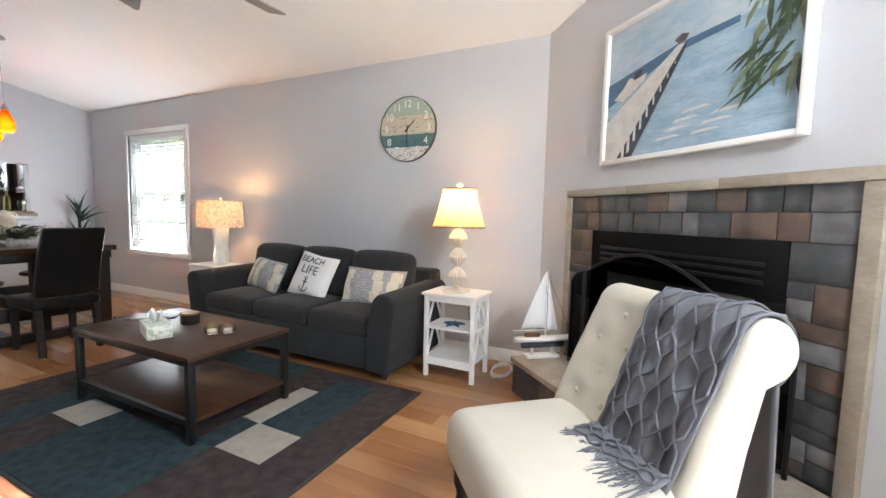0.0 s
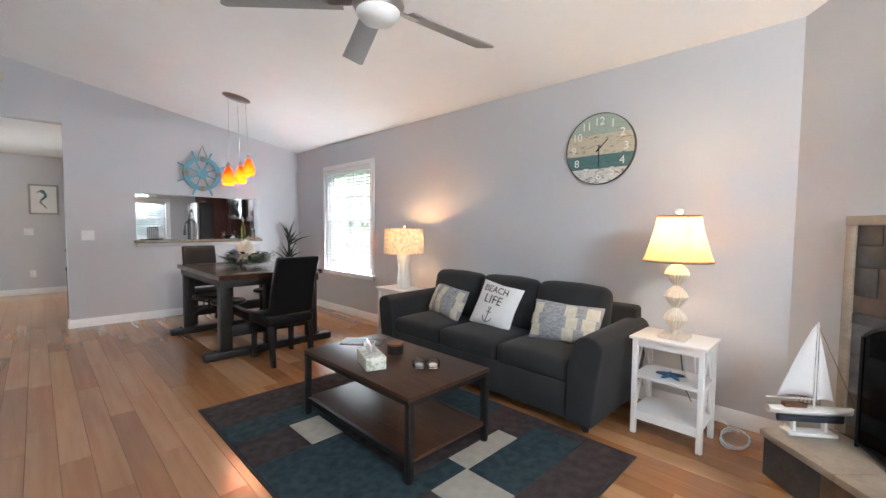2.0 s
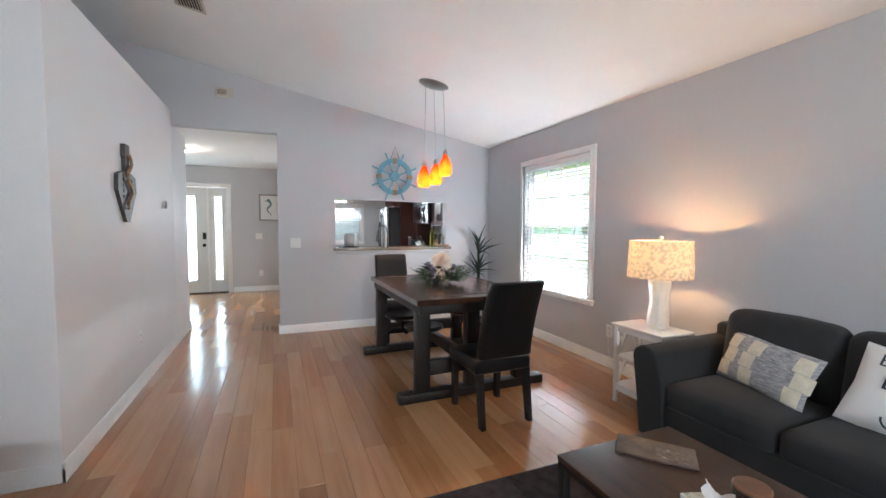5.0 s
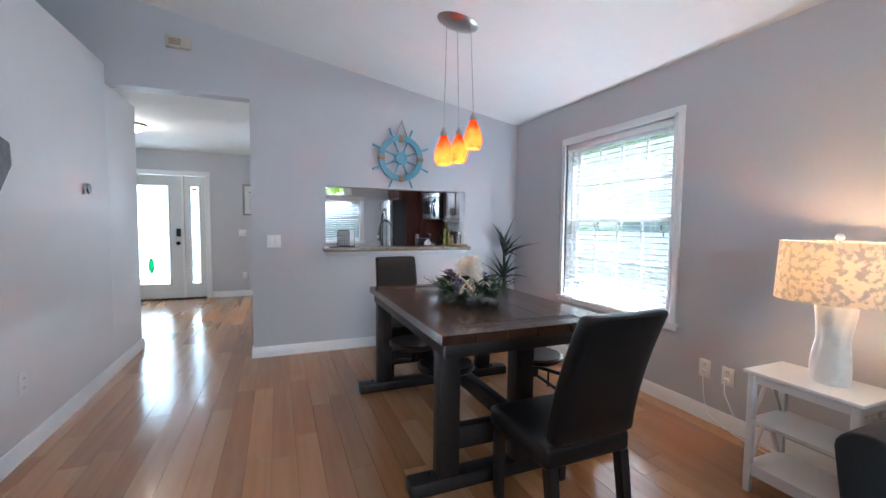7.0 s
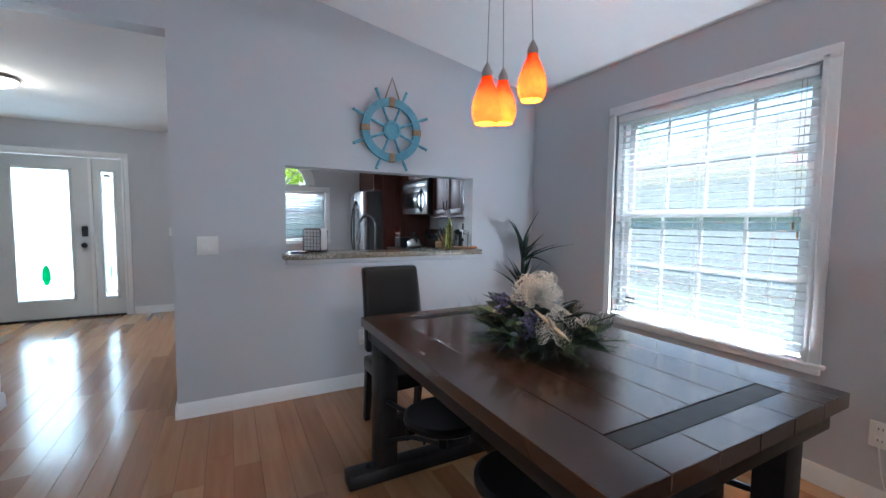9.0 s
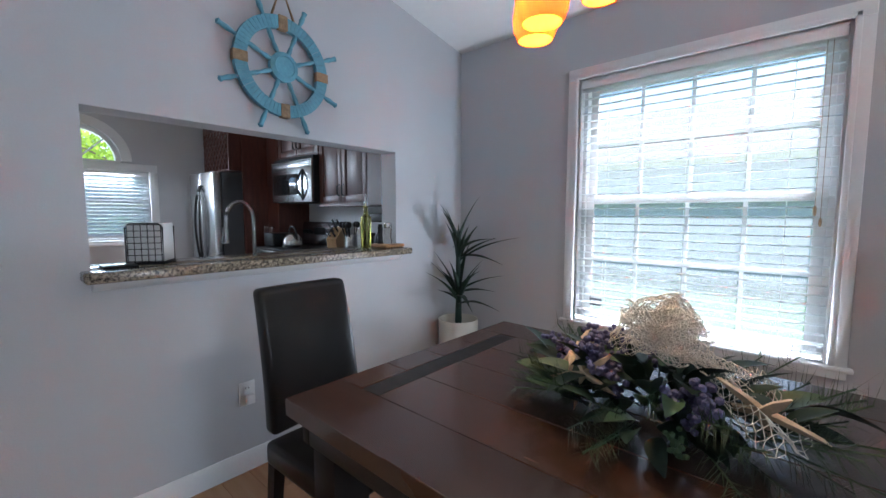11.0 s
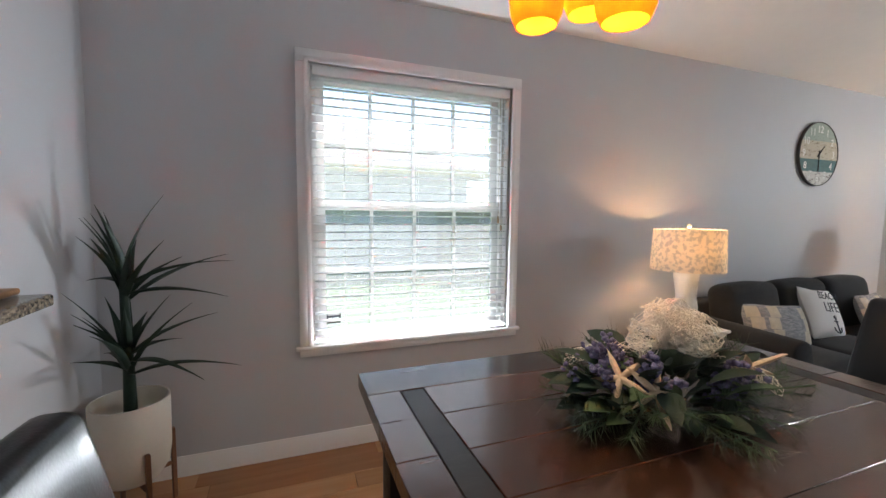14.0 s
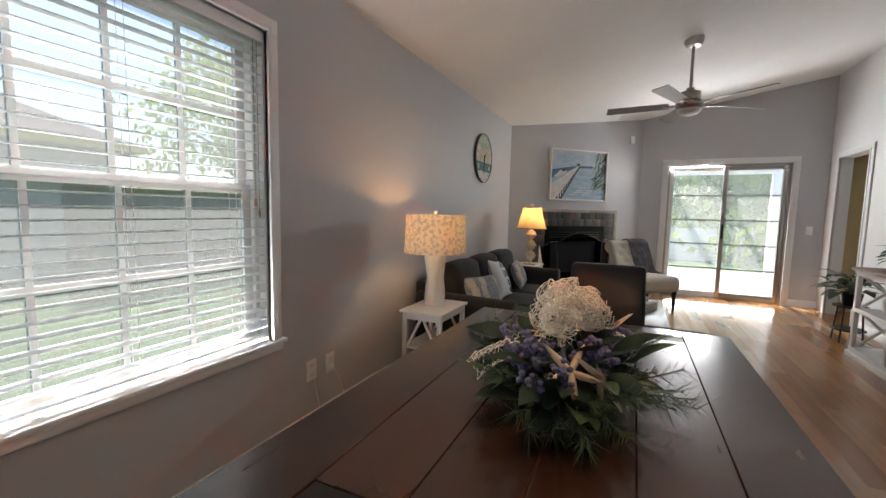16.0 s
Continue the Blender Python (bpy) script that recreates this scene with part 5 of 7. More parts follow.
lathe(bm, [(CR, 0.0), (CR + 0.006, 0.0), (CR + 0.006, 0.026), (CR, 0.026), (CR, 0.0)], (0, 0, 0), 64, Matrix.Translation(CC) @ pose(-0.001, 0, 0, 0, -90))
bmesh.ops.delete(bm, geom=[f for f in bm.faces if len(f.verts) > 4], context="FACES_ONLY")
part("rim", bm, grout, ck)
num_white = M("numeral_white", (0.76, 0.76, 0.72), 0.6, var=0.05)
for h in range(1, 13):
    a = radians(90 - 30 * h)
    m = Matrix.Translation(CC + Vector((-0.0225, -0.205 * math.cos(a), 0.205 * math.sin(a)))) @ pose(0, 0, 0, 90, 0, -90)
    writing("numeral", str(h), 0.085, m, num_white, ck)
for ang, ln, w in ((45, 0.10, 0.006), (180, 0.15, 0.005)):
    a = radians(90 - ang)
    bm = bmesh.new()
    cyl(bm, CC + Vector((-0.026, 0.03 * math.cos(a), -0.03 * math.sin(a))), CC + Vector((-0.026, -ln * math.cos(a), ln * math.sin(a))), w, w * 0.5, 6)
    part("clock_hand", bm, black_metal, ck)

# ---- ceiling fan ----
FC = Vector((-1.985, -4.96, 0))
fan = thing("ceiling_fan", "brushed-nickel five-blade ceiling fan with a light, at rest", "fan", (FC.x, FC.y, 2.79))
bm = bmesh.new()
lathe(bm, [(0.03, -0.062), (0.06, -0.055), (0.075, -0.025), (0.078, 0.02)], (FC.x, FC.y, top(FC.x) - 0.005), 28)
part("canopy", bm, nickel, fan)
bm = bmesh.new()
cyl(bm, (FC.x, FC.y, 2.36), (FC.x, FC.y, 2.75), 0.0125)
part("downrod", bm, nickel, fan)
bm = bmesh.new()
lathe(bm, [(0.03, 0.14), (0.035, 0.12), (0.085, 0.10), (0.09, 0.03), (0.075, 0.02), (0.11, 0.01), (0.115, -0.02), (0.10, -0.045), (0.06, -0.05)], (FC.x, FC.y, 2.24), 32)
part("motor", bm, nickel, fan)
bm = bmesh.new()
lathe(bm, [(0.098, 0.0), (0.095, -0.02), (0.07, -0.045), (0.03, -0.058), (0.001, -0.06)], (FC.x, FC.y, 2.20), 28)
part("light_dome", bm, M("opal_glass", (0.7, 0.7, 0.68), 0.3, var=0.02, bump=0), fan, "unlit opal glass dome")
blade_mat = M("silver_blade", (0.27, 0.265, 0.255), 0.4, var=0.06, scale=3, stretch=(1, 8, 1))
for k in range(5):
    m = pose(FC.x, FC.y, 2.235, 0, 0, -5 + 72 * k) @ pose(0, 0, 0, 13)
    bm = bmesh.new()
    prism(bm, [(0.16, -0.05, 0), (0.68, -0.062, 0), (0.70, -0.05, 0), (0.67, 0.062, 0), (0.16, 0.05, 0)], (0, 0, 0.006), m)
    bl_ = part("blade", bm, blade_mat, fan)
    bm = bmesh.new()
    rbox(bm, (0.09, -0.02, -0.008), (0.22, 0.02, 0.0), 0.003, 2, m)
    part("blade_iron", bm, nickel, bl_)

# ---- console with cubbies ----
cn = thing("console_table", "white cubby console with X sides and a dark wood top", "console", (-3.68, -5.0, 0))
QX0, QX1, QY0, QY1, QZ = -3.90, -3.46, -5.60, -4.46, 0.82
part("tabletop", B(((QX0, QY0 - 0.03, QZ - 0.03), (QX1 + 0.02, QY1 + 0.02, QZ)), r=0.006), stand_wood, cn)
for x in (QX0 + 0.01, QX1 - 0.045):
    for y in (QY0, (QY0 + QY1) / 2 - 0.02, QY1 - 0.04):
        part("post", B(((x, y, 0), (x + 0.035, y + 0.04, QZ - 0.03)), r=0.003), white_paint, cn)
for z in (0.06, 0.42):
    part("shelf", B(((QX0 + 0.012, QY0 + 0.004, z), (QX1 - 0.006, QY1 - 0.004, z + 0.03))), white_paint, cn)
part("rail", B(((QX0 + 0.014, QY0 + 0.004, QZ - 0.075), (QX1 - 0.012, QY1 - 0.004, QZ - 0.03))), white_paint, cn)
part("back_panel", B(((QX0, QY0 + 0.04, 0.09), (QX0 + 0.01, QY1 - 0.04, QZ - 0.075))), white_paint, cn)
part("plinth", B(((QX0 + 0.005, QY0 - 0.015, 0.0), (QX1 + 0.01, QY1 + 0.015, 0.05)), r=0.004), white_paint, cn)
for y in (QY0 + 0.02, QY1 - 0.02):
    for z0, z1 in ((0.09, 0.42), (0.45, QZ - 0.075)):
        for s in (0, 1):
            bm = bmesh.new()
            tube(bm, [(QX0 + 0.05, y, z1 if s else z0), (QX1 - 0.05, y, z0 if s else z1)], 0.013, 4)
            part("cross_brace", bm, white_paint, cn)
bm = bmesh.new()
rbox(bm, (QX0 + 0.05, QY0 + 0.62, 0.092), (QX1 - 0.05, QY1 - 0.06, 0.36), 0.015)
rbox(bm, (QX0 + 0.05, QY0 + 0.62, 0.452), (QX1 - 0.05, QY1 - 0.06, 0.70), 0.015)
single("storage_bin", bm, M("grey_felt", (0.16, 0.16, 0.175), 0.95, fine=300), "grey felt storage bins on the console shelves", "bin")
bm = bmesh.new()
lathe(bm, [(0.05, 0.0), (0.09, 0.02), (0.10, 0.10), (0.06, 0.16), (0.05, 0.17)], (-3.66, -5.35, 0.45), 20)
single("vase", bm, ceramic, "round white ceramic vase on the console shelf", "vase")


def leaf_shape(bm, m, length, width, bend=0.3, fold=0.15):
    def at(u, v):
        w = width * math.sin(math.pi * min(1, (0.04 + 0.96 * u)) ** 0.85) ** 0.8
        s = (v - 0.5)
        return m @ Vector((length * u * (1 - 0.15 * bend * u), s * w, abs(s) * w * fold - bend * length * u * u * 0.6))
    sheet(bm, at, 6, 2)


def potted(name, label, p, r, h, leaves, spread, material, seed, pot_material, size=(0.13, 0.07)):
    t = thing(name, label, "plant", p)
    bm = bmesh.new()
    lathe(bm, [(r * 0.75, 0), (r * 0.8, 0.01), (r, h), (r * 0.92, h), (r * 0.85, h - 0.03), (0.001, h - 0.03)], p, 24)
    part("pot", bm, pot_material, t)
    rp = random.Random(seed)
    bm = bmesh.new()
    for k in range(leaves):
        a, e = rp.uniform(0, 360), rp.uniform(5, 80)
        d = rp.uniform(0.2, 1.0) * spread
        q = Vector((p[0] + d * math.cos(radians(a)), p[1] + d * math.sin(radians(a)), p[2] + h + rp.uniform(0.02, 1.1) * spread))
        leaf_shape(bm, Matrix.Translation(q) @ pose(0, 0, 0, 0, -e * 0.5, a), size[0] * rp.uniform(0.7, 1.2), size[1] * rp.uniform(0.8, 1.2), 0.8)
        tube(bm, [(p[0], p[1], p[2] + h - 0.03), ((p[0] + q.x) / 2, (p[1] + q.y) / 2, q.z), q], 0.002, 4)
    part("foliage", bm, material, t)
    return t


potted("potted_plant", "small dark-leaved plant in a black pot on the console", (-3.68, -5.38, QZ), 0.06, 0.07, 34, 0.10, leaf_green, 3, black_metal)
pst = thing("plant_stand", "black metal plant stand beside the console", "stand", (-3.66, -6.15, 0))
bm = bmesh.new()
for k in range(4):
    a = math.pi / 4 + math.pi / 2 * k
    tube(bm, [(-3.66 + 0.13 * math.cos(a), -6.15 + 0.13 * math.sin(a), 0), (-3.66 + 0.10 * math.cos(a), -6.15 + 0.10 * math.sin(a), 0.36)], 0.008, 6)
part("legs", bm, black_metal, pst)
for z in (0.12, 0.36):
    bm = bmesh.new()
    cyl(bm, (-3.66, -6.15, z), (-3.66, -6.15, z + 0.012), 0.14, n=24)
    part("tray", bm, black_metal, pst)
potted("potted_plant", "leafy green houseplant in a black pot on a stand", (-3.66, -6.15, 0.372), 0.09, 0.13, 46, 0.2, leaf_light, 6, black_metal, (0.15, 0.09))

# ---- dining space ----
TX0, TX1, TY0, TY1, TZ = -1.958, -0.952, -2.538, -1.018, 0.787
dt = thing("dining_table", "dark brown plank trestle dining table with swing-out stools", "table", (-1.44, -1.76, 0))
gap = 0.0007
plank_w = (TX1 - TX0) / 6
bar0, bar1 = TY0 + 0.13, TY1 - 0.13
for k in range(6):
    a, b = TX0 + plank_w * k + gap, TX0 + plank_w * (k + 1) - gap
    edge = k in (0, 5)
    spans = [(TY0, TY1)] if edge else [(TY0, bar0 - 0.035), (bar0 + 0.035, bar1 - 0.035), (bar1 + 0.035, TY1)]
    for c, d in spans:
        part("plank", B(((a, c + gap, TZ - 0.045), (b, d - gap, TZ)), r=0.0016, seg=1), table_wood, dt)
for y in (bar0, bar1):
    part("breadboard_strip", B(((TX0 + plank_w + 0.002, y - 0.034, TZ - 0.045), (TX1 - plank_w - 0.002, y + 0.034, TZ - 0.001)), r=0.002, seg=1), black_wood, dt)
for span in (((TX0 + 0.03, TY0 + 0.03, TZ - 0.115), (TX1 - 0.03, TY0 + 0.06, TZ - 0.045)), ((TX0 + 0.03, TY1 - 0.06, TZ - 0.115), (TX1 - 0.03, TY1 - 0.03, TZ - 0.045)), ((TX0 + 0.03, TY0 + 0.06, TZ - 0.115), (TX0 + 0.06, TY1 - 0.06, TZ - 0.045)), ((TX1 - 0.06, TY0 + 0.06, TZ - 0.115), (TX1 - 0.03, TY1 - 0.06, TZ - 0.045))):
    part("apron", B(span, r=0.003), black_wood, dt)
for y in (-2.40, -1.14):
    for x in (-1.875, -1.46, -1.02):
        part("post", B(((x - 0.052, y - 0.045, 0.07), (x + 0.052, y + 0.045, TZ - 0.045)), r=0.004), black_wood, dt)
    part("foot_bar", B(((-2.065, y - 0.05, 0.0), (-0.805, y + 0.05, 0.07)), r=0.008), black_wood, dt)
    part("cross_rail", B(((-1.82, y - 0.03, 0.19), (-1.08, y + 0.03, 0.30)), r=0.004), black_wood, dt)
    for x in (-1.96, -0.93):
        bm = bmesh.new()
        cyl(bm, (x, y, 0.065), (x, y, 0.085), 0.011, 0.008, 8)
        part("bolt", bm, black_metal, dt)
part("stretcher", B(((-1.495, -2.355, 0.20), (-1.425, -1.185, 0.29)), r=0.004), black_wood, dt)
for x, y, s in ((-1.77, -1.56, -1), (-1.73, -2.04, -1), (-1.14, -2.08, 1), (-1.14, -1.56, 1)):
    bm = bmesh.new()
    lathe(bm, [(0.02, 0.0), (0.15, 0.004), (0.165, 0.016), (0.165, 0.032), (0.15, 0.042), (0.10, 0.038), (0.001, 0.034)], (x, y, 0.445), 36)
    st_ = part("stool_seat", bm, leather if s < 0 else coffee_wood, dt, "round dark wooden swing-out stool seat")
    bm = bmesh.new()
    py = -2.36 if y < -1.8 else -1.18
    cyl(bm, (x, y, 0.34), (x, y, 0.447), 0.02, n=12)
    tube(bm, [(x, y, 0.40), ((x - 1.875 * (s < 0) - 1.02 * (s > 0)) / 2, (y + py) / 2, 0.40), ((-1.875 if s < 0 else -1.02), py, 0.40)], 0.012, 6)
    tube(bm, [(x, y, 0.35), ((x + (-1.875 if s < 0 else -1.02)) / 2, (y + py) / 2, 0.30), ((-1.875 if s < 0 else -1.02), py, 0.20)], 0.010, 6)
    for k in (0.3, 0.6):
        px = x + ((-1.875 if s < 0 else -1.02) - x) * k
        cyl(bm, (px, y + (py - y) * k, 0.40), (px, y + (py - y) * k, 0.33 - 0.1 * k), 0.007, n=6)
    part("swing_arm", bm, black_metal, st_)


def dining_chair(lean=0.155):
    """A leather parsons chair: faces +y, back at -y, centred on its seat."""
    c = thing("dining_chair", "black leather high-back dining chair with dark wooden legs", "chair", None, "dining chairs")
    bm = bmesh.new()
    rbox(bm, (-0.215, -0.20, 0.345), (0.215, 0.23, 0.435), 0.022, 3)
    part("seat", bm, leather, c)
    bm = bmesh.new()
    t = bmesh.new()
    rbox(t, (-0.20, -0.035, 0.0), (0.20, 0.035, 0.525), 0.022, 3)
    bmesh.ops.subdivide_edges(t, edges=[e for e in t.edges if e.calc_length() > 0.3], cuts=8, use_grid_fill=True)
    for v in t.verts:
        k = v.co.z / 0.525
        v.co.y += -lean * k ** 1.5 + 0.012 * (1 - (v.co.x / 0.2) ** 2) * -1
        v.co.x *= 1 - 0.05 * k
    merge(bm, t, pose(0, -0.195, 0.45))
    part("backrest", bm, leather, c)
    for x in (-0.18, 0.18):
        for y, sl in ((0.19, 0.0), (-0.18, -0.05)):
            bm = bmesh.new()
            prism(bm, [(x - 0.022, y - 0.022, 0.355), (x + 0.022, y - 0.022, 0.355), (x + 0.022, y + 0.022, 0.355), (x - 0.022, y + 0.022, 0.355)], (0, sl, -0.355))
            for v in bm.verts:
                if v.co.z < 0.1:
                    v.co.x = x + (v.co.x - x) * 0.75
            part("leg", bm, black_wood, c)
    return c


c1 = dining_chair()
c1.matrix_basis = pose(-1.487, -2.745, 0, 0, 0, 1)
c2 = dining_chair(0.09)
c2.matrix_basis = pose(-1.59, -0.755, 0, 0, 0, 182)

# pendant lamp
pl = thing("pendant_lamp", "three amber glass pendants on an oval nickel canopy, lit", "lamp", (-1.42, -1.51, 2.69))
bm = bmesh.new()
lathe(bm, [(1.0, 0.0), (1.0, 0.25), (0.9, 0.5), (0.3, 1.0), (0.001, 1.0)], (0, 0, 0), 40, pose(-1.43, -1.475, top(-1.43) + 0.004, 0, 180 + 10.2, 0) @ Matrix.Diagonal((0.15, 0.11, 0.035, 1)))
part("canopy", bm, nickel, pl)
for (x, y, z), cx_ in (((-1.533, -1.487, 1.70), -1.515), ((-1.368, -1.378, 1.742), -1.40), ((-1.336, -1.55, 1.812), -1.355)):
    bm = bmesh.new()
    prof = [(0.048, 0.0), (0.060, 0.03), (0.064, 0.06), (0.058, 0.10), (0.042, 0.145), (0.026, 0.18), (0.022, 0.205)]
    lathe(bm, prof, (x, y, z), 28)
    bmesh.ops.delete(bm, geom=[f for f in bm.faces if len(f.verts) > 4], context="FACES_ONLY")
    sh = part("shade", bm, amber, pl, "amber glass teardrop shade")
    sh.modifiers.new("thick", "SOLIDIFY").thickness = 0.003
    bm = bmesh.new()
    lathe(bm, [(0.024, 0.0), (0.024, 0.02), (0.012, 0.045), (0.004, 0.06)], (x, y, z + 0.20), 16)
    part("socket_cap", bm, nickel, sh)
    bm = bmesh.new()
    cy_ = -1.47 + (y + 1.47) * 0.75
    tube(bm, [(x, y, z + 0.25), ((x + cx_) / 2, (y + cy_) / 2, (z + 0.25 + top(cx_)) / 2), (cx_, cy_, top(cx_) - 0.025)], 0.0022, 6)
    part("cord", bm, nickel, sh)
    bm = bmesh.new()
    blob(bm, (x, y, z + 0.075), (0.022, 0.022, 0.035), 12)
    part("bulb", bm, glow("pendant_bulb", (1, 0.74, 0.45), 14), sh)
    lamp("pendant_light", "POINT", 0.9, pose(x, y, z + 0.025), (1, 0.70, 0.40), 0.02)

# tall artificial plant in its pot
tp = thing("potted_plant", "spiky dark green artificial plant in a white pot on wooden legs", "plant", (-0.25, -0.19, 0))
PC = (-0.25, -0.185)
bm = bmesh.new()
lathe(bm, [(0.05, 0.18), (0.10, 0.185), (0.128, 0.23), (0.138, 0.30), (0.14, 0.52), (0.132, 0.52), (0.13, 0.42), (0.001, 0.42)], (*PC, 0), 40)
part("pot", bm, pot_white, tp)
for k in range(4):
    a = radians(35 + 90 * k)
    bm = bmesh.new()
    rbox(bm, (-0.009, -0.009, 0), (0.009, 0.009, 0.33), 0.002, 1, pose(PC[0] + 0.15 * math.cos(a), PC[1] + 0.15 * math.sin(a), 0, 0, 0, 35 + 90 * k))
    part("stand_leg", bm, stand_wood, tp)
bm = bmesh.new()
for k in range(2):
    a = radians(35 + 90 * k)
    tube(bm, [(PC[0] + 0.15 * math.cos(a) * s, PC[1] + 0.15 * math.sin(a) * s, 0.17) for s in (-1, 1)], 0.009, 6)
part("stand_cross", bm, stand_wood, tp)
bm = bmesh.new()
tube(bm, [(PC[0], PC[1], 0.42), (PC[0] + 0.004, PC[1], 0.65), (PC[0] - 0.004, PC[1], 1.0)], 0.026, 10, 0.6)
part("trunk", bm, leaf_green, tp)
rp = random.Random(21)
for k in range(34):
    tier = k % 2
    z = (0.64 if tier else 0.94) + rp.uniform(-0.04, 0.07)
    az = k * 137.5 + rp.uniform(-15, 15)
    el = rp.uniform(0, 75)
    ln = rp.uniform(0.31, 0.45) * (0.9 if el > 50 else 1)
    if math.cos(radians(az)) > 0:
        ln *= min(1, 0.24 / max(0.05, ln * math.cos(radians(az)) * math.cos(radians(el))))
    if math.sin(radians(az)) > 0:
        ln *= min(1, 0.17 / max(0.05, ln * math.sin(radians(az)) * math.cos(radians(el))))
    m = Matrix.Translation((PC[0], PC[1], z)) @ pose(0, 0, 0, 0, 0, az) @ pose(0, 0, 0, 0, -el - 14, 0)
    bm = bmesh.new()
    def blade(u, v):
        w = 0.043 * (0.55 + 0.45 * math.sin(math.pi * min(1, u * 1.3))) * (1 - u ** 2.4)
        s = v - 0.5
        return m @ Vector((ln * u, s * w, abs(s) * w * 0.6 - 0.32 * ln * u * u))
    sheet(bm, blade, 9, 2)
    lf = part("leaf", bm, leaf_green, tp)
    lf.modifiers.new("thick", "SOLIDIFY").thickness = 0.0012

# ship's wheel on the wall
sw_ = thing("ship_wheel", "weathered blue wooden ship's wheel hung on the wall by a rope", "wall decor", (-1.421, -0.02, 1.962))
WC = Vector((-1.421, -0.035, 1.962))
WMx = Matrix.Translation(WC) @ pose(0, 0, 0, 90)
for k in range(8):
    bm = bmesh.new()
    n = 8
    for j in range(n):
        a0, a1 = math.pi / 4 * (k + j / n + 0.008), math.pi / 4 * (k + (j + 1) / n - 0.0)
        q = [(r * math.cos(a), r * math.sin(a), 0) for r, a in ((0.178, a0), (0.236, a0), (0.236, a1), (0.178, a1))]
        prism(bm, [Vector(p) + Vector((0, 0, -0.013)) for p in q], (0, 0, 0.026), WMx)
    bmesh.ops.remove_doubles(bm, verts=bm.verts, dist=1e-5)
    part("rim_section", bm, wheel_blue, sw_)
for k in range(8):
    a = math.pi / 4 * k + math.pi / 8
    m = WMx @ pose(0, 0, 0, 0, 0, math.degrees(a)) @ pose(0, 0, 0, 0, 90)
    bm = bmesh.new()
    lathe(bm, [(0.009, 0.06), (0.012, 0.09), (0.008, 0.12), (0.012, 0.15), (0.010, 0.18), (0.010, 0.235), (0.008, 0.245), (0.013, 0.275), (0.010, 0.305), (0.014, 0.318), (0.004, 0.325)], (0, 0, 0), 12, m)
    part("spoke", bm, wheel_blue, sw_)
bm = bmesh.new()
lathe(bm, [(0.001, -0.018), (0.068, -0.018), (0.07, 0.014), (0.05, 0.024), (0.045, 0.02), (0.001, 0.022)], (0, 0, 0), 32, WMx)
part("hub", bm, wheel_blue, sw_)
for k in range(4):
    a = math.pi / 2 * k
    bm = bmesh.new()
    rbox(bm, (0.173, -0.024, -0.017), (0.241, 0.024, 0.017), 0.005, 2, WMx @ pose(0, 0, 0, 0, 0, math.degrees(a)))
    part("rope_binding", bm, rope, sw_)
bm = bmesh.new()
tube(bm, [WC + Vector((-0.05, -0.002, 0.235)), WC + Vector((0.012, 0.02, 0.395)), WC + Vector((0.06, -0.002, 0.235))], 0.006, 8)
part("hanging_rope", bm, rope, sw_)


# wall plates and small fittings
def plate(label, p, n, w=0.075, h=0.118, holes="outlet", cat="outlet"):
    """A cover plate at p on a wall whose normal is n (unit, horizontal)."""
    n = Vector(n)
    a = Vector((0, 0, 1)).cross(n)
    m = Matrix(((a.x, n.x, 0, p[0]), (a.y, n.y, 0, p[1]), (0, 0, 1, p[2]), (0, 0, 0, 1)))
    t = thing("wall_outlet" if holes == "outlet" else "light_switch", label, cat, p)
    bm = bmesh.new()
    rbox(bm, (-w / 2, 0.0005, -h / 2), (w / 2, 0.006, h / 2), 0.002, 2, m)
    part("cover_plate", bm, plastic_white, t)
    if holes == "outlet":
        for z in (-0.026, 0.026):
            bm = bmesh.new()
            rbox(bm, (-0.017, 0.005, z - 0.017), (0.017, 0.008, z + 0.017), 0.004, 2, m)
            soc = part("socket", bm, plastic_white, t)
            for x in (-0.007, 0.007):
                bm = bmesh.new()
                rbox(bm, (x - 0.0015, 0.0078, z - 0.003), (x + 0.0015, 0.0085, z + 0.008), 0.0004, 1, m)
                part("slot", bm, black_metal, soc)
    else:
        k = max(1, round(w / 0.055) - (w < 0.1))
        for j in range(k):
            x = (j - (k - 1) / 2) * 0.046
            bm = bmesh.new()
            rbox(bm, (x - 0.016, 0.005, -0.033), (x + 0.016, 0.009, 0.033), 0.002, 2, m)
            part("rocker", bm, plastic_white, t)
    return t


plate("white double rocker light switch beside the hatch", (-2.655, 0, 1.105), (0, -1, 0), 0.12, 0.118, "switch", "switch")
plate("white wall outlet with a plug-in under the hatch", (-1.64, 0, 0.385), (0, -1, 0))
plate("white wall outlet below the window", (0, -2.372, 0.345), (-1, 0, 0))
plate("white wall outlet with a plugged-in lamp cord", (0, -2.522, 0.338), (-1, 0, 0))
plate("white wall outlet on the closet wall", (-3.905, -1.335, 0.40), (1, 0, 0))
plate("white light switch in the entry hall", (-3.187, FY, 1.10), (0, -1, 0), 0.12, 0.118, "switch", "switch")
plate("white wall outlet in the entry hall", (-3.156, FY, 0.36), (0, -1, 0))
plate("white light switch beside the patio door", (-3.814, SOUTH, 1.08), (0, 1, 0), 0.075, 0.118, "switch", "switch")
bm = bmesh.new()
rbox(bm, (-1.653, -0.04, 0.34), (-1.615, -0.008, 0.385), 0.008)
single("night_light", bm, plastic_white, "small white plug-in night light in the outlet", "night light")
bm = bmesh.new()
rbox(bm, (-0.03, -2.535, 0.30), (-0.008, -2.51, 0.33), 0.004)
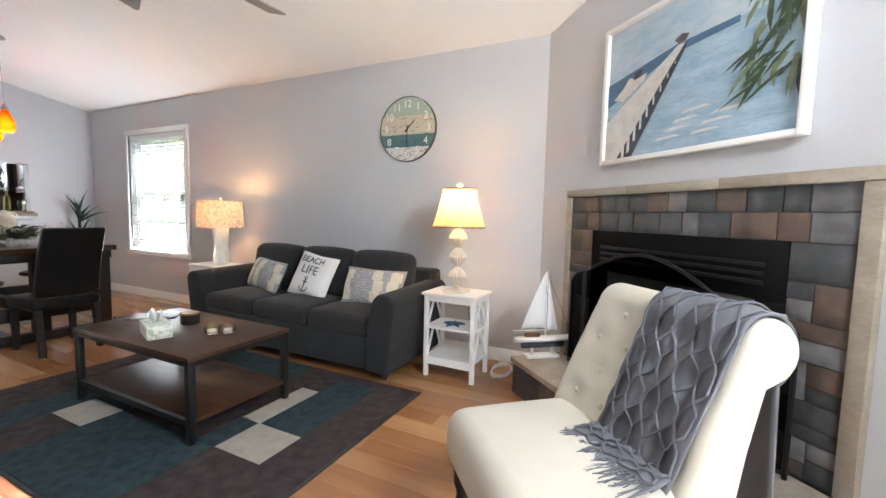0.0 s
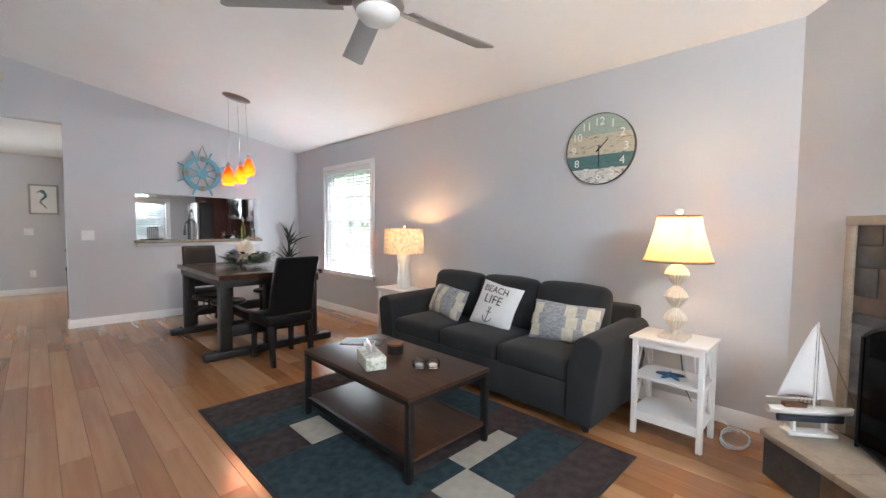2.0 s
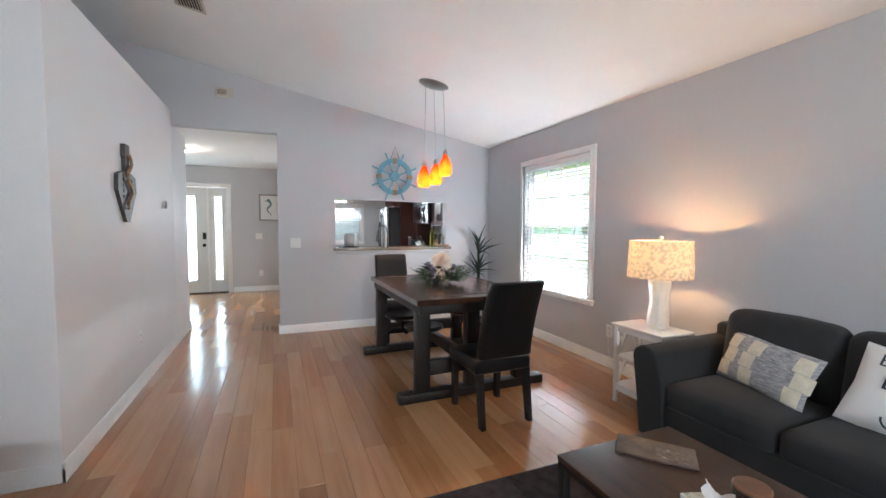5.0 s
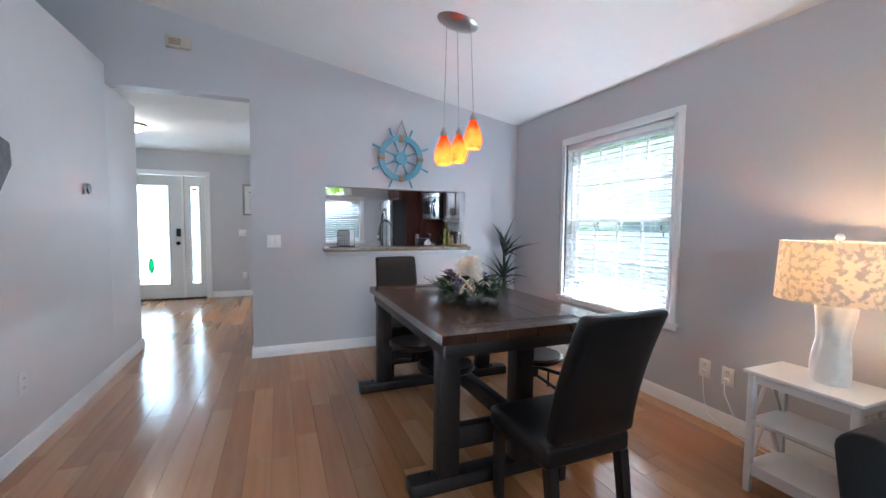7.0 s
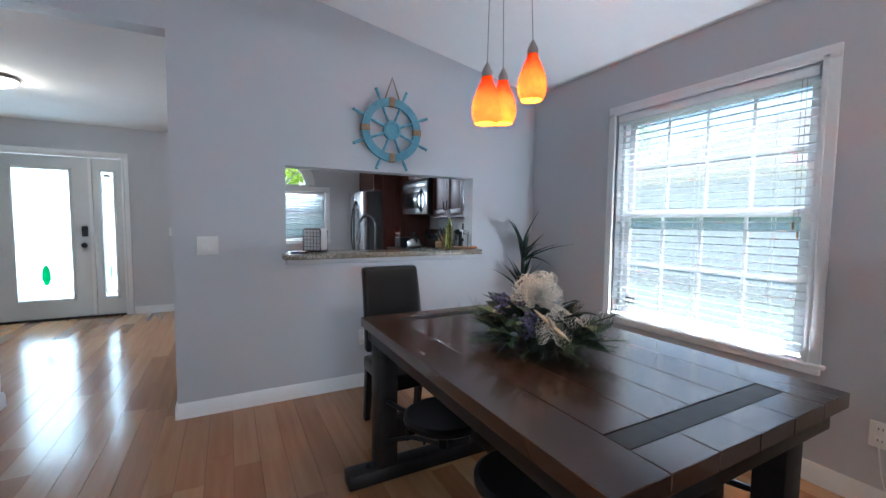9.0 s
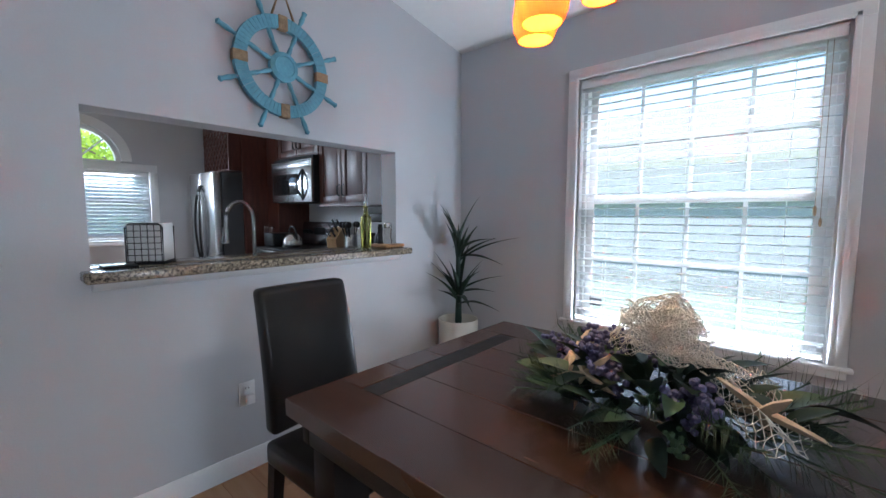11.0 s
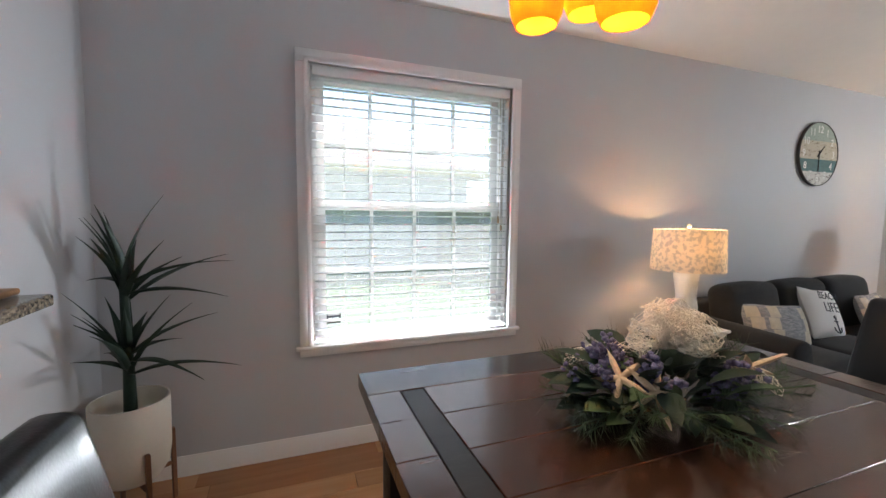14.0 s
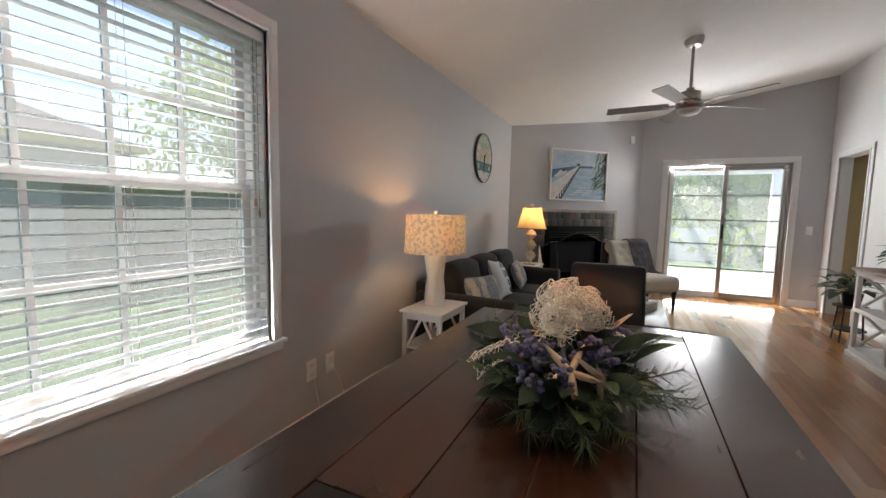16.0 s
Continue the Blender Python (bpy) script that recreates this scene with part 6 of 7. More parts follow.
tube(bm, [(-0.03, -2.522, 0.315), (-0.06, -2.54, 0.25), (-0.05, -2.60, 0.12), (-0.06, -2.75, 0.05), (-0.10, -2.95, 0.02), (-0.16, -3.2, 0.012)], 0.003, 6)
tube(bm, [(-0.02, -2.372, 0.30), (-0.03, -2.39, 0.18), (-0.03, -2.42, 0.06), (-0.05, -2.60, 0.012), (-0.10, -2.9, 0.010)], 0.003, 6)
single("extension_lead", bm, plastic_white, "white lamp cord running down the wall to the floor", "cord")
bm = bmesh.new()
rp = random.Random(2)
tube(bm, [(-0.04, -5.80, 0.45), (-0.05, -5.82, 0.25), (-0.06, -5.9, 0.08), (-0.10, -6.02, 0.02)] + [(-0.24 + (0.13 + 0.006 * k % 0.02) * math.cos(0.5 * k), -6.07 + 0.07 * math.sin(0.5 * k + 0.1 * (k // 12)), 0.008 + 0.0007 * k) for k in range(36)], 0.0035, 6)
single("extension_lead", bm, plastic_white, "white coiled lamp cord on the floor by the hearth", "cord")
bm = bmesh.new()
tube(bm, [(-0.035, -5.72, 0.47), (-0.07, -5.73, 0.40), (-0.09, -5.76, 0.20), (-0.06, -5.80, 0.10)], 0.003, 6)
rbox(bm, (-0.035, -5.75, 0.44), (-0.005, -5.69, 0.52), 0.004)
single("power_adapter", bm, black_metal, "black plug and cord behind the side table", "cord")
# thermostat, alarm siren, smoke detector, air vent
th = thing("thermostat", "round dark thermostat with a chrome rim on the white wall", "thermostat", (-3.905, -0.47, 1.513))
bm = bmesh.new()
lathe(bm, [(0.001, 0.03), (0.036, 0.03), (0.041, 0.024), (0.041, 0.0)], (0, 0, 0), 28, Matrix.Translation((-3.905, -0.47, 1.513)) @ pose(0, 0, 0, 0, 90))
part("ring", bm, chrome, th)
bm = bmesh.new()
lathe(bm, [(0.001, 0.032), (0.034, 0.0315), (0.034, 0.029)], (0, 0, 0), 28, Matrix.Translation((-3.905, -0.47, 1.513)) @ pose(0, 0, 0, 0, 90))
part("display", bm, black_metal, th)
bm = bmesh.new()
rbox(bm, (-3.905, -0.52, 1.462), (-3.899, -0.42, 1.474), 0.002)
part("wall_mark", bm, plastic_white, th)
al = thing("alarm_siren", "beige alarm siren box high on the wall", "alarm", (-3.38, -0.02, 2.80))
part("housing", B(((-3.475, -0.045, 2.752), (-3.295, -0.001, 2.85)), r=0.006), off_white, al)
for k in range(4):
    part("grille_slot", B(((-3.45, -0.047, 2.775 + 0.014 * k), (-3.36, -0.0448, 2.781 + 0.014 * k))), stand_wood, al)
bm = bmesh.new()
rbox(bm, (-0.045, 0.0, -0.06), (0.045, 0.03, 0.06), 0.01, 3, Matrix.Translation(DG @ Vector((2.12, 0.001, 2.41))) @ pose(0, 0, 0, 0, 0, 45))
single("motion_sensor", bm, plastic_white, "white corner motion sensor high on the wall", "sensor")
vt = thing("ceiling_vent", "white louvred air vent in the sloping ceiling", "vent", (-3.48, -1.45, top(-3.48)))
VM = Matrix.Translation((-3.48, -1.45, top(-3.48))) @ pose(0, 0, 0, 0, 10.2, 0)
bm = bmesh.new()
for a, b in (((-0.11, -0.12), (0.11, -0.10)), ((-0.11, 0.10), (0.11, 0.12)), ((-0.11, -0.10), (-0.09, 0.10)), ((0.09, -0.10), (0.11, 0.10))):
    rbox(bm, (*a, -0.012), (*b, -0.001), 0.002, 1, VM)
part("frame", bm, off_white, vt)
# black sheet behind the slats stands in for the unlit duct
bm = bmesh.new()
box(bm, (-0.09, -0.10, -0.003), (0.09, 0.10, -0.001))
bm.transform(VM)
part("backing", bm, firebox_black, vt)
for k in range(9):
    bm = bmesh.new()
    rbox(bm, (-0.009, -0.10, -0.001), (0.009, 0.10, 0.001), 0.0005, 1, VM @ pose(-0.08 + 0.02 * k, 0, -0.008, 0, 35))
    part("slat", bm, off_white, vt)

# carved anchor on the white wall
an = thing("wall_anchor", "dark carved wooden anchor ornament with rope on the white wall", "wall decor", (-3.89, -1.585, 1.62))
AM = Matrix.Translation((-3.904, -1.585, 1.62)) @ pose(0, 0, 0, 0, 0, 90)
bm = bmesh.new()
prism(bm, [(-0.045, 0, 0.28), (0.045, 0, 0.28), (0.05, 0, 0.19), (0.03, 0, 0.18), (0.032, 0, 0.05), (-0.032, 0, 0.05), (-0.03, 0, 0.18), (-0.05, 0, 0.19)], (0, -0.03, 0), AM)
part("shank", bm, anchor_dark, an)
bm = bmesh.new()
prism(bm, [(-0.19, 0, 0.05), (-0.10, 0, 0.075), (0.10, 0, 0.075), (0.19, 0, 0.05), (0.20, 0, -0.06), (0.14, 0, -0.14), (0.03, 0, -0.285), (-0.03, 0, -0.285), (-0.14, 0, -0.14), (-0.20, 0, -0.06)], (0, -0.025, 0), AM)
part("fluke", bm, anchor_dark, an)
bm = bmesh.new()
tube(bm, [AM @ Vector((0.05 * math.sin(k * 0.9), -0.04, 0.2 - 0.03 * k)) for k in range(14)], 0.012, 6)
part("rope", bm, rope, an)
for k in range(8):
    bm = bmesh.new()
    blob(bm, AM @ Vector((-0.09 + 0.18 * (k % 2), -0.026, 0.02 - 0.04 * (k // 2))), (0.004, 0.014, 0.014), 8)
    part("stud", bm, black_metal, an)

# ---- kitchen ----
gr = thing("granite_bar", "speckled brown granite bar top on the hatch with white moulding", "counter", (-1.4, 0, 1.0))
part("granite_slab", B(((-2.215, -0.135, HZ0 + 0.004), (-0.645, -0.002, HZ0 + 0.042)), ((HX0 + 0.003, -0.002, HZ0 + 0.004), (HX1 - 0.003, 0.24, HZ0 + 0.042)), r=0.008), granite, gr)
bm = bmesh.new()
prism(bm, [(-2.185, 0, HZ0 - 0.04), (-2.185, -0.03, HZ0 - 0.035), (-2.185, -0.055, HZ0 - 0.015), (-2.185, -0.07, HZ0 + 0.003), (-2.185, 0, HZ0 + 0.003)], (1.525, 0, 0))
part("moulding", bm, trim_white, gr)

structure("hatch_reveal", B(((HX0, 0.002, HZ1 - 0.002), (HX1, 0.138, HZ1 + 0.001))), wall_paint)
# base units and worktop along the kitchen walls
CH_ = 0.92
for k, (y0, y1) in enumerate(((0.75, 1.41),)):
    t = thing("base_cabinet", "cherry wood base cabinet under the granite worktop", "cabinet", (-0.31, (y0 + y1) / 2, 0), "base cabinets")
    part("body", B(((-0.60, y0, 0.09), (-0.005, y1, CH_ - 0.035))), cherry, t)
    n = max(1, round((y1 - y0) / 0.4))
    for j in range(n):
        a, b = y0 + (y1 - y0) * j / n, y0 + (y1 - y0) * (j + 1) / n
        d = part("door", B(((-0.62, a + 0.004, 0.12), (-0.60, b - 0.004, CH_ - 0.05)), r=0.003), cherry, t)
t = thing("base_cabinet", "white base cabinet run under the hatch with sink", "cabinet", (-1.4, 0.45, 0), "base cabinets")
part("body", B(((-2.80, 0.142, 0.0), (-0.61, 0.72, CH_ - 0.035))), white_paint, t)
part("end_panel", B(((-2.822, 0.142, 0.0), (-2.80, 0.73, CH_ - 0.035)), r=0.003), white_paint, t)
wt = thing("worktop", "speckled granite kitchen worktop", "worktop", (-1.2, 0.4, CH_))
part("slab", B(((-2.84, 0.142, CH_ - 0.033), (-0.62, 0.75, CH_)), ((-0.62, 0.142, CH_ - 0.033), (-0.004, 1.415, CH_)), r=0.003), granite, wt)
bm = bmesh.new()
rbox(bm, (-1.75, 0.26, CH_ + 0.001), (-1.05, 0.66, CH_ + 0.012), 0.004)
sk = single("kitchen_sink", bm, steel, "stainless steel drop-in kitchen sink", "sink")

# tap with a high arched spout
fc = thing("kitchen_tap", "dark gooseneck pull-down kitchen tap behind the hatch", "tap", (-1.50, 0.36, CH_))
gunmetal = M("dark_steel", (0.16, 0.16, 0.16), 0.2, metal=1, var=0.05)
FCX, FCY = -1.42, 0.36
bm = bmesh.new()
lathe(bm, [(0.030, 0.0), (0.030, 0.012), (0.018, 0.02), (0.017, 0.10), (0.0125, 0.11)], (FCX, FCY, CH_), 20)
tube(bm, [(FCX, FCY, CH_ + 0.1), (FCX, FCY, 1.22)] + [(FCX - 0.062 + 0.062 * math.cos(a), FCY + 0.03 * (1 - math.cos(a)), 1.22 + 0.10 * math.sin(a)) for a in (math.pi * k / 14 for k in range(1, 15))] + [(FCX - 0.128, FCY + 0.06, 1.17)], 0.0105, 12)
part("spout", bm, gunmetal, fc)
bm = bmesh.new()
cyl(bm, (FCX - 0.128, FCY + 0.06, 1.175), (FCX - 0.132, FCY + 0.06, 1.09), 0.016, 0.02, 14)
part("spray_head", bm, gunmetal, fc)
bm = bmesh.new()
cyl(bm, (FCX, FCY, CH_ + 0.06), (FCX + 0.07, FCY, CH_ + 0.085), 0.007, n=8)
part("lever", bm, gunmetal, fc)

# range
rg = thing("range", "stainless steel and black electric range against the kitchen wall", "stove", (-0.33, 1.85, 0))
RY0_, RY1_ = 1.42, 2.18
part("body", B(((-0.64, RY0_, 0.02), (-0.01, RY1_, 0.905)), r=0.004), steel, rg)
part("cooktop", B(((-0.65, RY0_, 0.905), (-0.10, RY1_, 0.925)), r=0.004), black_metal, rg)
bm = bmesh.new()
prism(bm, [(-0.11, RY0_, 0.925), (-0.085, RY0_, 1.14), (-0.07, RY0_, 1.17), (-0.01, RY0_, 1.17), (-0.01, RY0_, 0.925)], (0, RY1_ - RY0_, 0))
part("backguard", bm, steel, rg)
part("display", B(((-0.108, 1.72, 1.04), (-0.088, 1.92, 1.11))), black_metal, rg)
for y in (1.47, 1.54, 1.61, 2.03, 2.10):
    bm = bmesh.new()
    cyl(bm, (-0.09, y, 1.07), (-0.125, y, 1.065), 0.022, 0.018, 14)
    part("knob", bm, black_metal, rg)
part("oven_door", B(((-0.665, RY0_ + 0.01, 0.25), (-0.64, RY1_ - 0.01, 0.86)), r=0.004), black_metal, rg)

# microwave
mw = thing("microwave", "stainless steel over-range microwave with a curved black handle", "microwave", (-0.2, 1.85, 1.385))
part("body", B(((-0.40, 1.42, 1.365), (-0.005, 2.18, 1.80)), r=0.004), black_metal, mw)
part("door", B(((-0.425, 1.42, 1.365), (-0.40, 2.18, 1.70)), r=0.006), steel, mw)
part("vent_grille", B(((-0.425, 1.42, 1.703), (-0.40, 2.18, 1.765)), r=0.004), steel, mw)
for k in range(3):
    part("vent_slot", B(((-0.4265, 1.44, 1.714 + 0.015 * k), (-0.424, 2.16, 1.722 + 0.015 * k))), black_metal, mw)
part("door_glass", B(((-0.428, 1.66, 1.44), (-0.424, 2.14, 1.64)), r=0.002), M("dark_glass", (0.02, 0.02, 0.022), 0.06, var=0.1, bump=0), mw)
bm = bmesh.new()
tube(bm, [(-0.425 - 0.035 * math.sin(math.pi * k / 12), 1.565 + 0.05 * math.sin(math.pi * k / 12), 1.39 + 0.28 * k / 12) for k in range(13)], 0.012, 8)
tube(bm, [(-0.425 - 0.035 * math.sin(math.pi * k / 12), 1.565 - 0.05 * math.sin(math.pi * k / 12), 1.39 + 0.28 * k / 12) for k in range(13)], 0.012, 8)
part("handle", bm, black_metal, mw)


def wall_cabinet(label, y0, y1, z0, z1, doors, xf=-0.33):
    t = thing("wall_cabinet", label, "cabinet", (xf / 2, (y0 + y1) / 2, z0), "wall cabinets")
    part("body", B(((xf, y0, z0), (-0.004, y1, z1))), cherry, t)
    w = (y1 - y0) / max(1, doors)
    for j in range(doors):
        a, b = y0 + w * j + 0.003, y0 + w * (j + 1) - 0.003
        fr = 0.055
        d = part("door", B(((xf - 0.02, a, z0 + 0.015), (xf - 0.001, a + fr, z1 - 0.01)), ((xf - 0.02, b - fr, z0 + 0.015), (xf - 0.001, b, z1 - 0.01)), ((xf - 0.02, a + fr, z0 + 0.015), (xf - 0.001, b - fr, z0 + 0.015 + fr)), ((xf - 0.02, a + fr, z1 - 0.01 - fr), (xf - 0.001, b - fr, z1 - 0.01)), r=0.002), cherry, t)
        part("panel", B(((xf - 0.014, a + fr + 0.012, z0 + 0.027 + fr), (xf - 0.002, b - fr - 0.012, z1 - 0.022 - fr)), r=0.005), cherry, d)
        hy = b - 0.03 if j % 2 == 0 else a + 0.03
        if doors == 1:
            hy = b - 0.03
        bm = bmesh.new()
        tube(bm, [(xf - 0.02, hy, z0 + 0.07), (xf - 0.045, hy, z0 + 0.085), (xf - 0.045, hy, z0 + 0.155), (xf - 0.02, hy, z0 + 0.17)], 0.006, 6)
        part("handle", bm, black_metal, d)
    part("light_rail", B(((xf - 0.022, y0, z0 - 0.018), (-0.004, y1, z0))), cherry, t)
    return t


wall_cabinet("cherry wood wall cabinet with two raised-panel doors", 0.700, 1.405, 1.340, 2.30, 2)
wall_cabinet("plain cherry corner wall cabinet beside the hatch", 0.146, 0.695, 1.340, 2.30, 0, -0.35)
wall_cabinet("small cherry cabinet above the microwave", 1.42, 2.18, 1.815, 2.30, 2)
part_panel = single("fridge_panel", B(((-0.62, 2.420, 0.0), (-0.004, 2.438, 2.44)), ((-0.36, 2.185, 0.92), (-0.004, 2.420, 2.44))), cherry, "tall cherry side panel beside the fridge", "panel")
# fridge and wine rack
fr_ = thing("refrigerator", "stainless steel refrigerator with dark sides and bowed handles", "refrigerator", (-0.4, 2.80, 0))
part("body", B(((-0.82, 2.45, 0.02), (-0.03, 3.14, 1.68)), r=0.01), M("dark_grey_enamel", (0.03, 0.031, 0.033), 0.5, var=0.05), fr_)
for a, b, side in ((2.45, 2.793, -1), (2.797, 3.14, 1)):
    d = part("door", B(((-0.90, a, 0.06), (-0.825, b, 1.68)), r=0.014, seg=3), steel, fr_)
    bm = bmesh.new()
    tube(bm, [(-0.90 - 0.045 * math.sin(math.pi * k / 16) ** 0.5, 2.795 + side * (0.014 + 0.055 * math.sin(math.pi * k / 16)), 0.72 + 0.83 * k / 16) for k in range(17)], 0.012, 8)
    part("handle", bm, black_metal, d, "bowed black handle")
wr = thing("wine_rack", "cherry lattice wine rack cabinet above the fridge", "wine rack", (-0.4, 2.80, 1.70))
part("cabinet_body", B(((-0.74, 2.45, 2.12), (-0.004, 3.14, 2.36)), ((-0.74, 2.45, 1.70), (-0.004, 2.47, 2.12)), ((-0.74, 3.12, 1.70), (-0.004, 3.14, 2.12)), ((-0.30, 2.47, 1.70), (-0.004, 3.12, 2.12)), ((-0.74, 2.47, 1.70), (-0.30, 3.12, 1.715))), cherry, wr)
for k in range(-3, 8):
    for s in (1, -1):
        y = 2.475 + 0.09 * k
        lo_v, hi_v = max(0, (2.475 - y) / 0.36), min(1, (3.115 - y) / 0.36)
        if hi_v <= lo_v + 0.05:
            continue
        a = (y + 0.36 * lo_v, 1.715 + 0.405 * lo_v)
        b = (y + 0.36 * hi_v, 1.715 + 0.405 * hi_v)
        if s < 0:
            a, b = (5.59 - a[0], a[1]), (5.59 - b[0], b[1])
        bm = bmesh.new()
        tube(bm, [(-0.735 + 0.008 * s, *a), (-0.735 + 0.008 * s, *b)], 0.009, 4)
        part("lattice_bar", bm, cherry, wr)
# things on the counter
kt = thing("kettle", "stainless steel stovetop kettle with a black handle", "kettle", (-0.42, 1.80, 0.926))
bm = bmesh.new()
lathe(bm, [(0.085, 0.0), (0.095, 0.02), (0.09, 0.08), (0.06, 0.12), (0.03, 0.135), (0.001, 0.14)], (-0.42, 1.80, 0.926), 28)
part("body", bm, steel, kt)
bm = bmesh.new()
tube(bm, [(-0.42, 1.80 + 0.085 * math.cos(a), 1.01 + 0.12 * math.sin(a)) for a in (math.pi * k / 12 for k in range(13))], 0.009, 8)
part("handle", bm, black_metal, kt)
kb = thing("knife_block", "light wood knife block with black-handled knives", "knife block", (-0.30, 1.20, CH_))
KM = pose(-0.30, 1.20, CH_, 0, 0, 20)
bm = bmesh.new()
prism(bm, [(0.06, -0.05, 0.0), (-0.08, -0.05, 0.0), (-0.10, -0.05, 0.11), (0.02, -0.05, 0.22), (0.06, -0.05, 0.18)], (0, 0.10, 0), KM)
part("block", bm, M("pale_wood", (0.40, 0.24, 0.11), 0.5, var=0.15, stretch=(1, 8, 1)), kb)
for k in range(6):
    bm = bmesh.new()
    x, y = -0.07 + 0.045 * (k % 3), -0.025 + 0.05 * (k // 3)
    rbox(bm, (-0.009, -0.006, 0), (0.009, 0.006, 0.10), 0.003, 1, KM @ pose(x, y, 0.13 + 0.04 * (k % 3), 0, -42))
    part("knife_handle", bm, black_metal, kb)
uc = thing("utensil_holder", "perforated steel utensil holder with black utensils", "utensils", (-0.30, 1.00, CH_))
bm = bmesh.new()
lathe(bm, [(0.055, 0.0), (0.055, 0.15), (0.051, 0.15), (0.051, 0.005)], (-0.30, 1.00, CH_), 24)
part("holder", bm, steel, uc)
ru = random.Random(3)
for k in range(7):
    a = ru.uniform(0, 6.28)
    bm = bmesh.new()
    p = Vector((-0.30 + 0.02 * math.cos(a), 1.00 + 0.02 * math.sin(a), CH_ + 0.02))
    q = p + Vector((0.06 * math.cos(a), 0.06 * math.sin(a), 0.22))
    cyl(bm, p, q, 0.005, n=6)
    blob(bm, q, (0.022, 0.022, 0.03), 8)
    part("utensil", bm, black_metal, uc)
cnr = thing("canister", "steel canister with a black lid on the worktop", "canister", (-0.30, 0.74, CH_))
bm = bmesh.new()
lathe(bm, [(0.05, 0.0), (0.05, 0.15), (0.045, 0.155)], (-0.30, 0.74, CH_), 24)
part("body", bm, steel, cnr)
bm = bmesh.new()
lathe(bm, [(0.052, 0.0), (0.052, 0.025), (0.02, 0.03)], (-0.30, 0.74, CH_ + 0.152), 24)
part("lid", bm, black_metal, cnr)
cm = thing("coffee_maker", "black coffee maker on the kitchen worktop", "coffee maker", (-0.30, 0.50, CH_))
part("body", B(((-0.42, 0.40, CH_), (-0.18, 0.60, CH_ + 0.05)), ((-0.27, 0.40, CH_ + 0.05), (-0.18, 0.60, CH_ + 0.27)), ((-0.42, 0.40, CH_ + 0.27), (-0.18, 0.60, CH_ + 0.34)), r=0.012), black_metal, cm)
bm = bmesh.new()
lathe(bm, [(0.06, 0.0), (0.07, 0.05), (0.06, 0.12), (0.05, 0.14)], (-0.345, 0.50, CH_ + 0.052), 20)
part("carafe", bm, M("dark_carafe", (0.02, 0.02, 0.02), 0.05, bump=0), cm)
ts = thing("dish_rack", "dark wire dish rack with a toaster on the range side", "dish rack", (-0.45, 2.05, 0.925))
bm = bmesh.new()
rbox(bm, (-0.55, 1.95, 0.926), (-0.30, 2.15, 1.06), 0.02)
part("body", bm, black_metal, ts)
for k in range(4):
    bm = bmesh.new()
    tube(bm, [(-0.55, 1.96 + 0.05 * k, 1.06), (-0.55, 1.96 + 0.05 * k, 1.12), (-0.52, 1.96 + 0.05 * k, 1.12)], 0.004, 6)
    part("wire", bm, chrome, ts)
plate("white outlet on the kitchen wall", (-0.001, 1.30, 1.12), (-1, 0, 0))

# on the bar: napkin rack, oil bottle, salt mill on a board, small tray
BZT = HZ0 + 0.042
nk = thing("napkin_holder", "black wire napkin holder with white napkins on the bar", "napkin holder", (-1.96, 0.06, BZT))
NM = pose(-1.985, 0.075, BZT, 0, 0, -32)
bm = bmesh.new()
rbox(bm, (-0.062, -0.03, 0.012), (0.066, 0.095, 0.172), 0.004, 1, NM)
part("napkin_block", bm, white_cloth, nk)
for s in (-0.034, 0.099):
    bm = bmesh.new()
    for k in range(7):
        if k < 6:
            tube(bm, [NM @ Vector((-0.060 + 0.024 * k, s, 0.012)), NM @ Vector((-0.060 + 0.024 * k, s, 0.165))], 0.0016, 5)
        tube(bm, [NM @ Vector((-0.062, s, 0.015 + 0.025 * k)), NM @ Vector((0.062, s, 0.015 + 0.025 * k))], 0.0016, 5)
    tube(bm, [NM @ Vector(p) for p in ((-0.066, s, 0.01), (-0.066, s, 0.155), (-0.052, s, 0.17), (0.052, s, 0.17), (0.066, s, 0.155), (0.066, s, 0.01), (-0.066, s, 0.01))], 0.0028, 6)
    part("wire_side", bm, black_metal, nk)
bm = bmesh.new()
rbox(bm, (-0.07, -0.04, 0.0), (0.07, 0.105, 0.01), 0.004, 2, NM)
part("base", bm, black_metal, nk)
tr_ = single("spoon_rest", B(((-2.15, -0.03, BZT + 0.001), (-2.04, 0.06, BZT + 0.012)), r=0.005), black_metal, "small dark tray on the bar top", "tray")
ob_ = thing("oil_bottle", "square glass bottle of olive oil with a steel pourer", "bottle", (-0.87, 0.09, BZT))
OB = (-0.86, 0.06, BZT)
bm = bmesh.new()
rbox(bm, (OB[0] - 0.026, OB[1] - 0.026, BZT), (OB[0] + 0.026, OB[1] + 0.026, BZT + 0.20), 0.010, 3)
lathe(bm, [(0.022, 0.19), (0.014, 0.225), (0.012, 0.25), (0.015, 0.252), (0.015, 0.262)], OB, 16)
part("glass_body", bm, oil_glass, ob_)
bm = bmesh.new()
lathe(bm, [(0.013, 0.262), (0.014, 0.28), (0.006, 0.29), (0.005, 0.32), (0.003, 0.335)], OB, 12)
part("pourer", bm, chrome, ob_)
bd_ = single("trivet_board", B(((-0.80, -0.055, BZT + 0.001), (-0.64, 0.10, BZT + 0.022)), r=0.009, seg=3), M("oak_board", (0.36, 0.19, 0.09), 0.5, var=0.2, stretch=(9, 1, 1)), "small round-edged wooden board on the bar", "board")
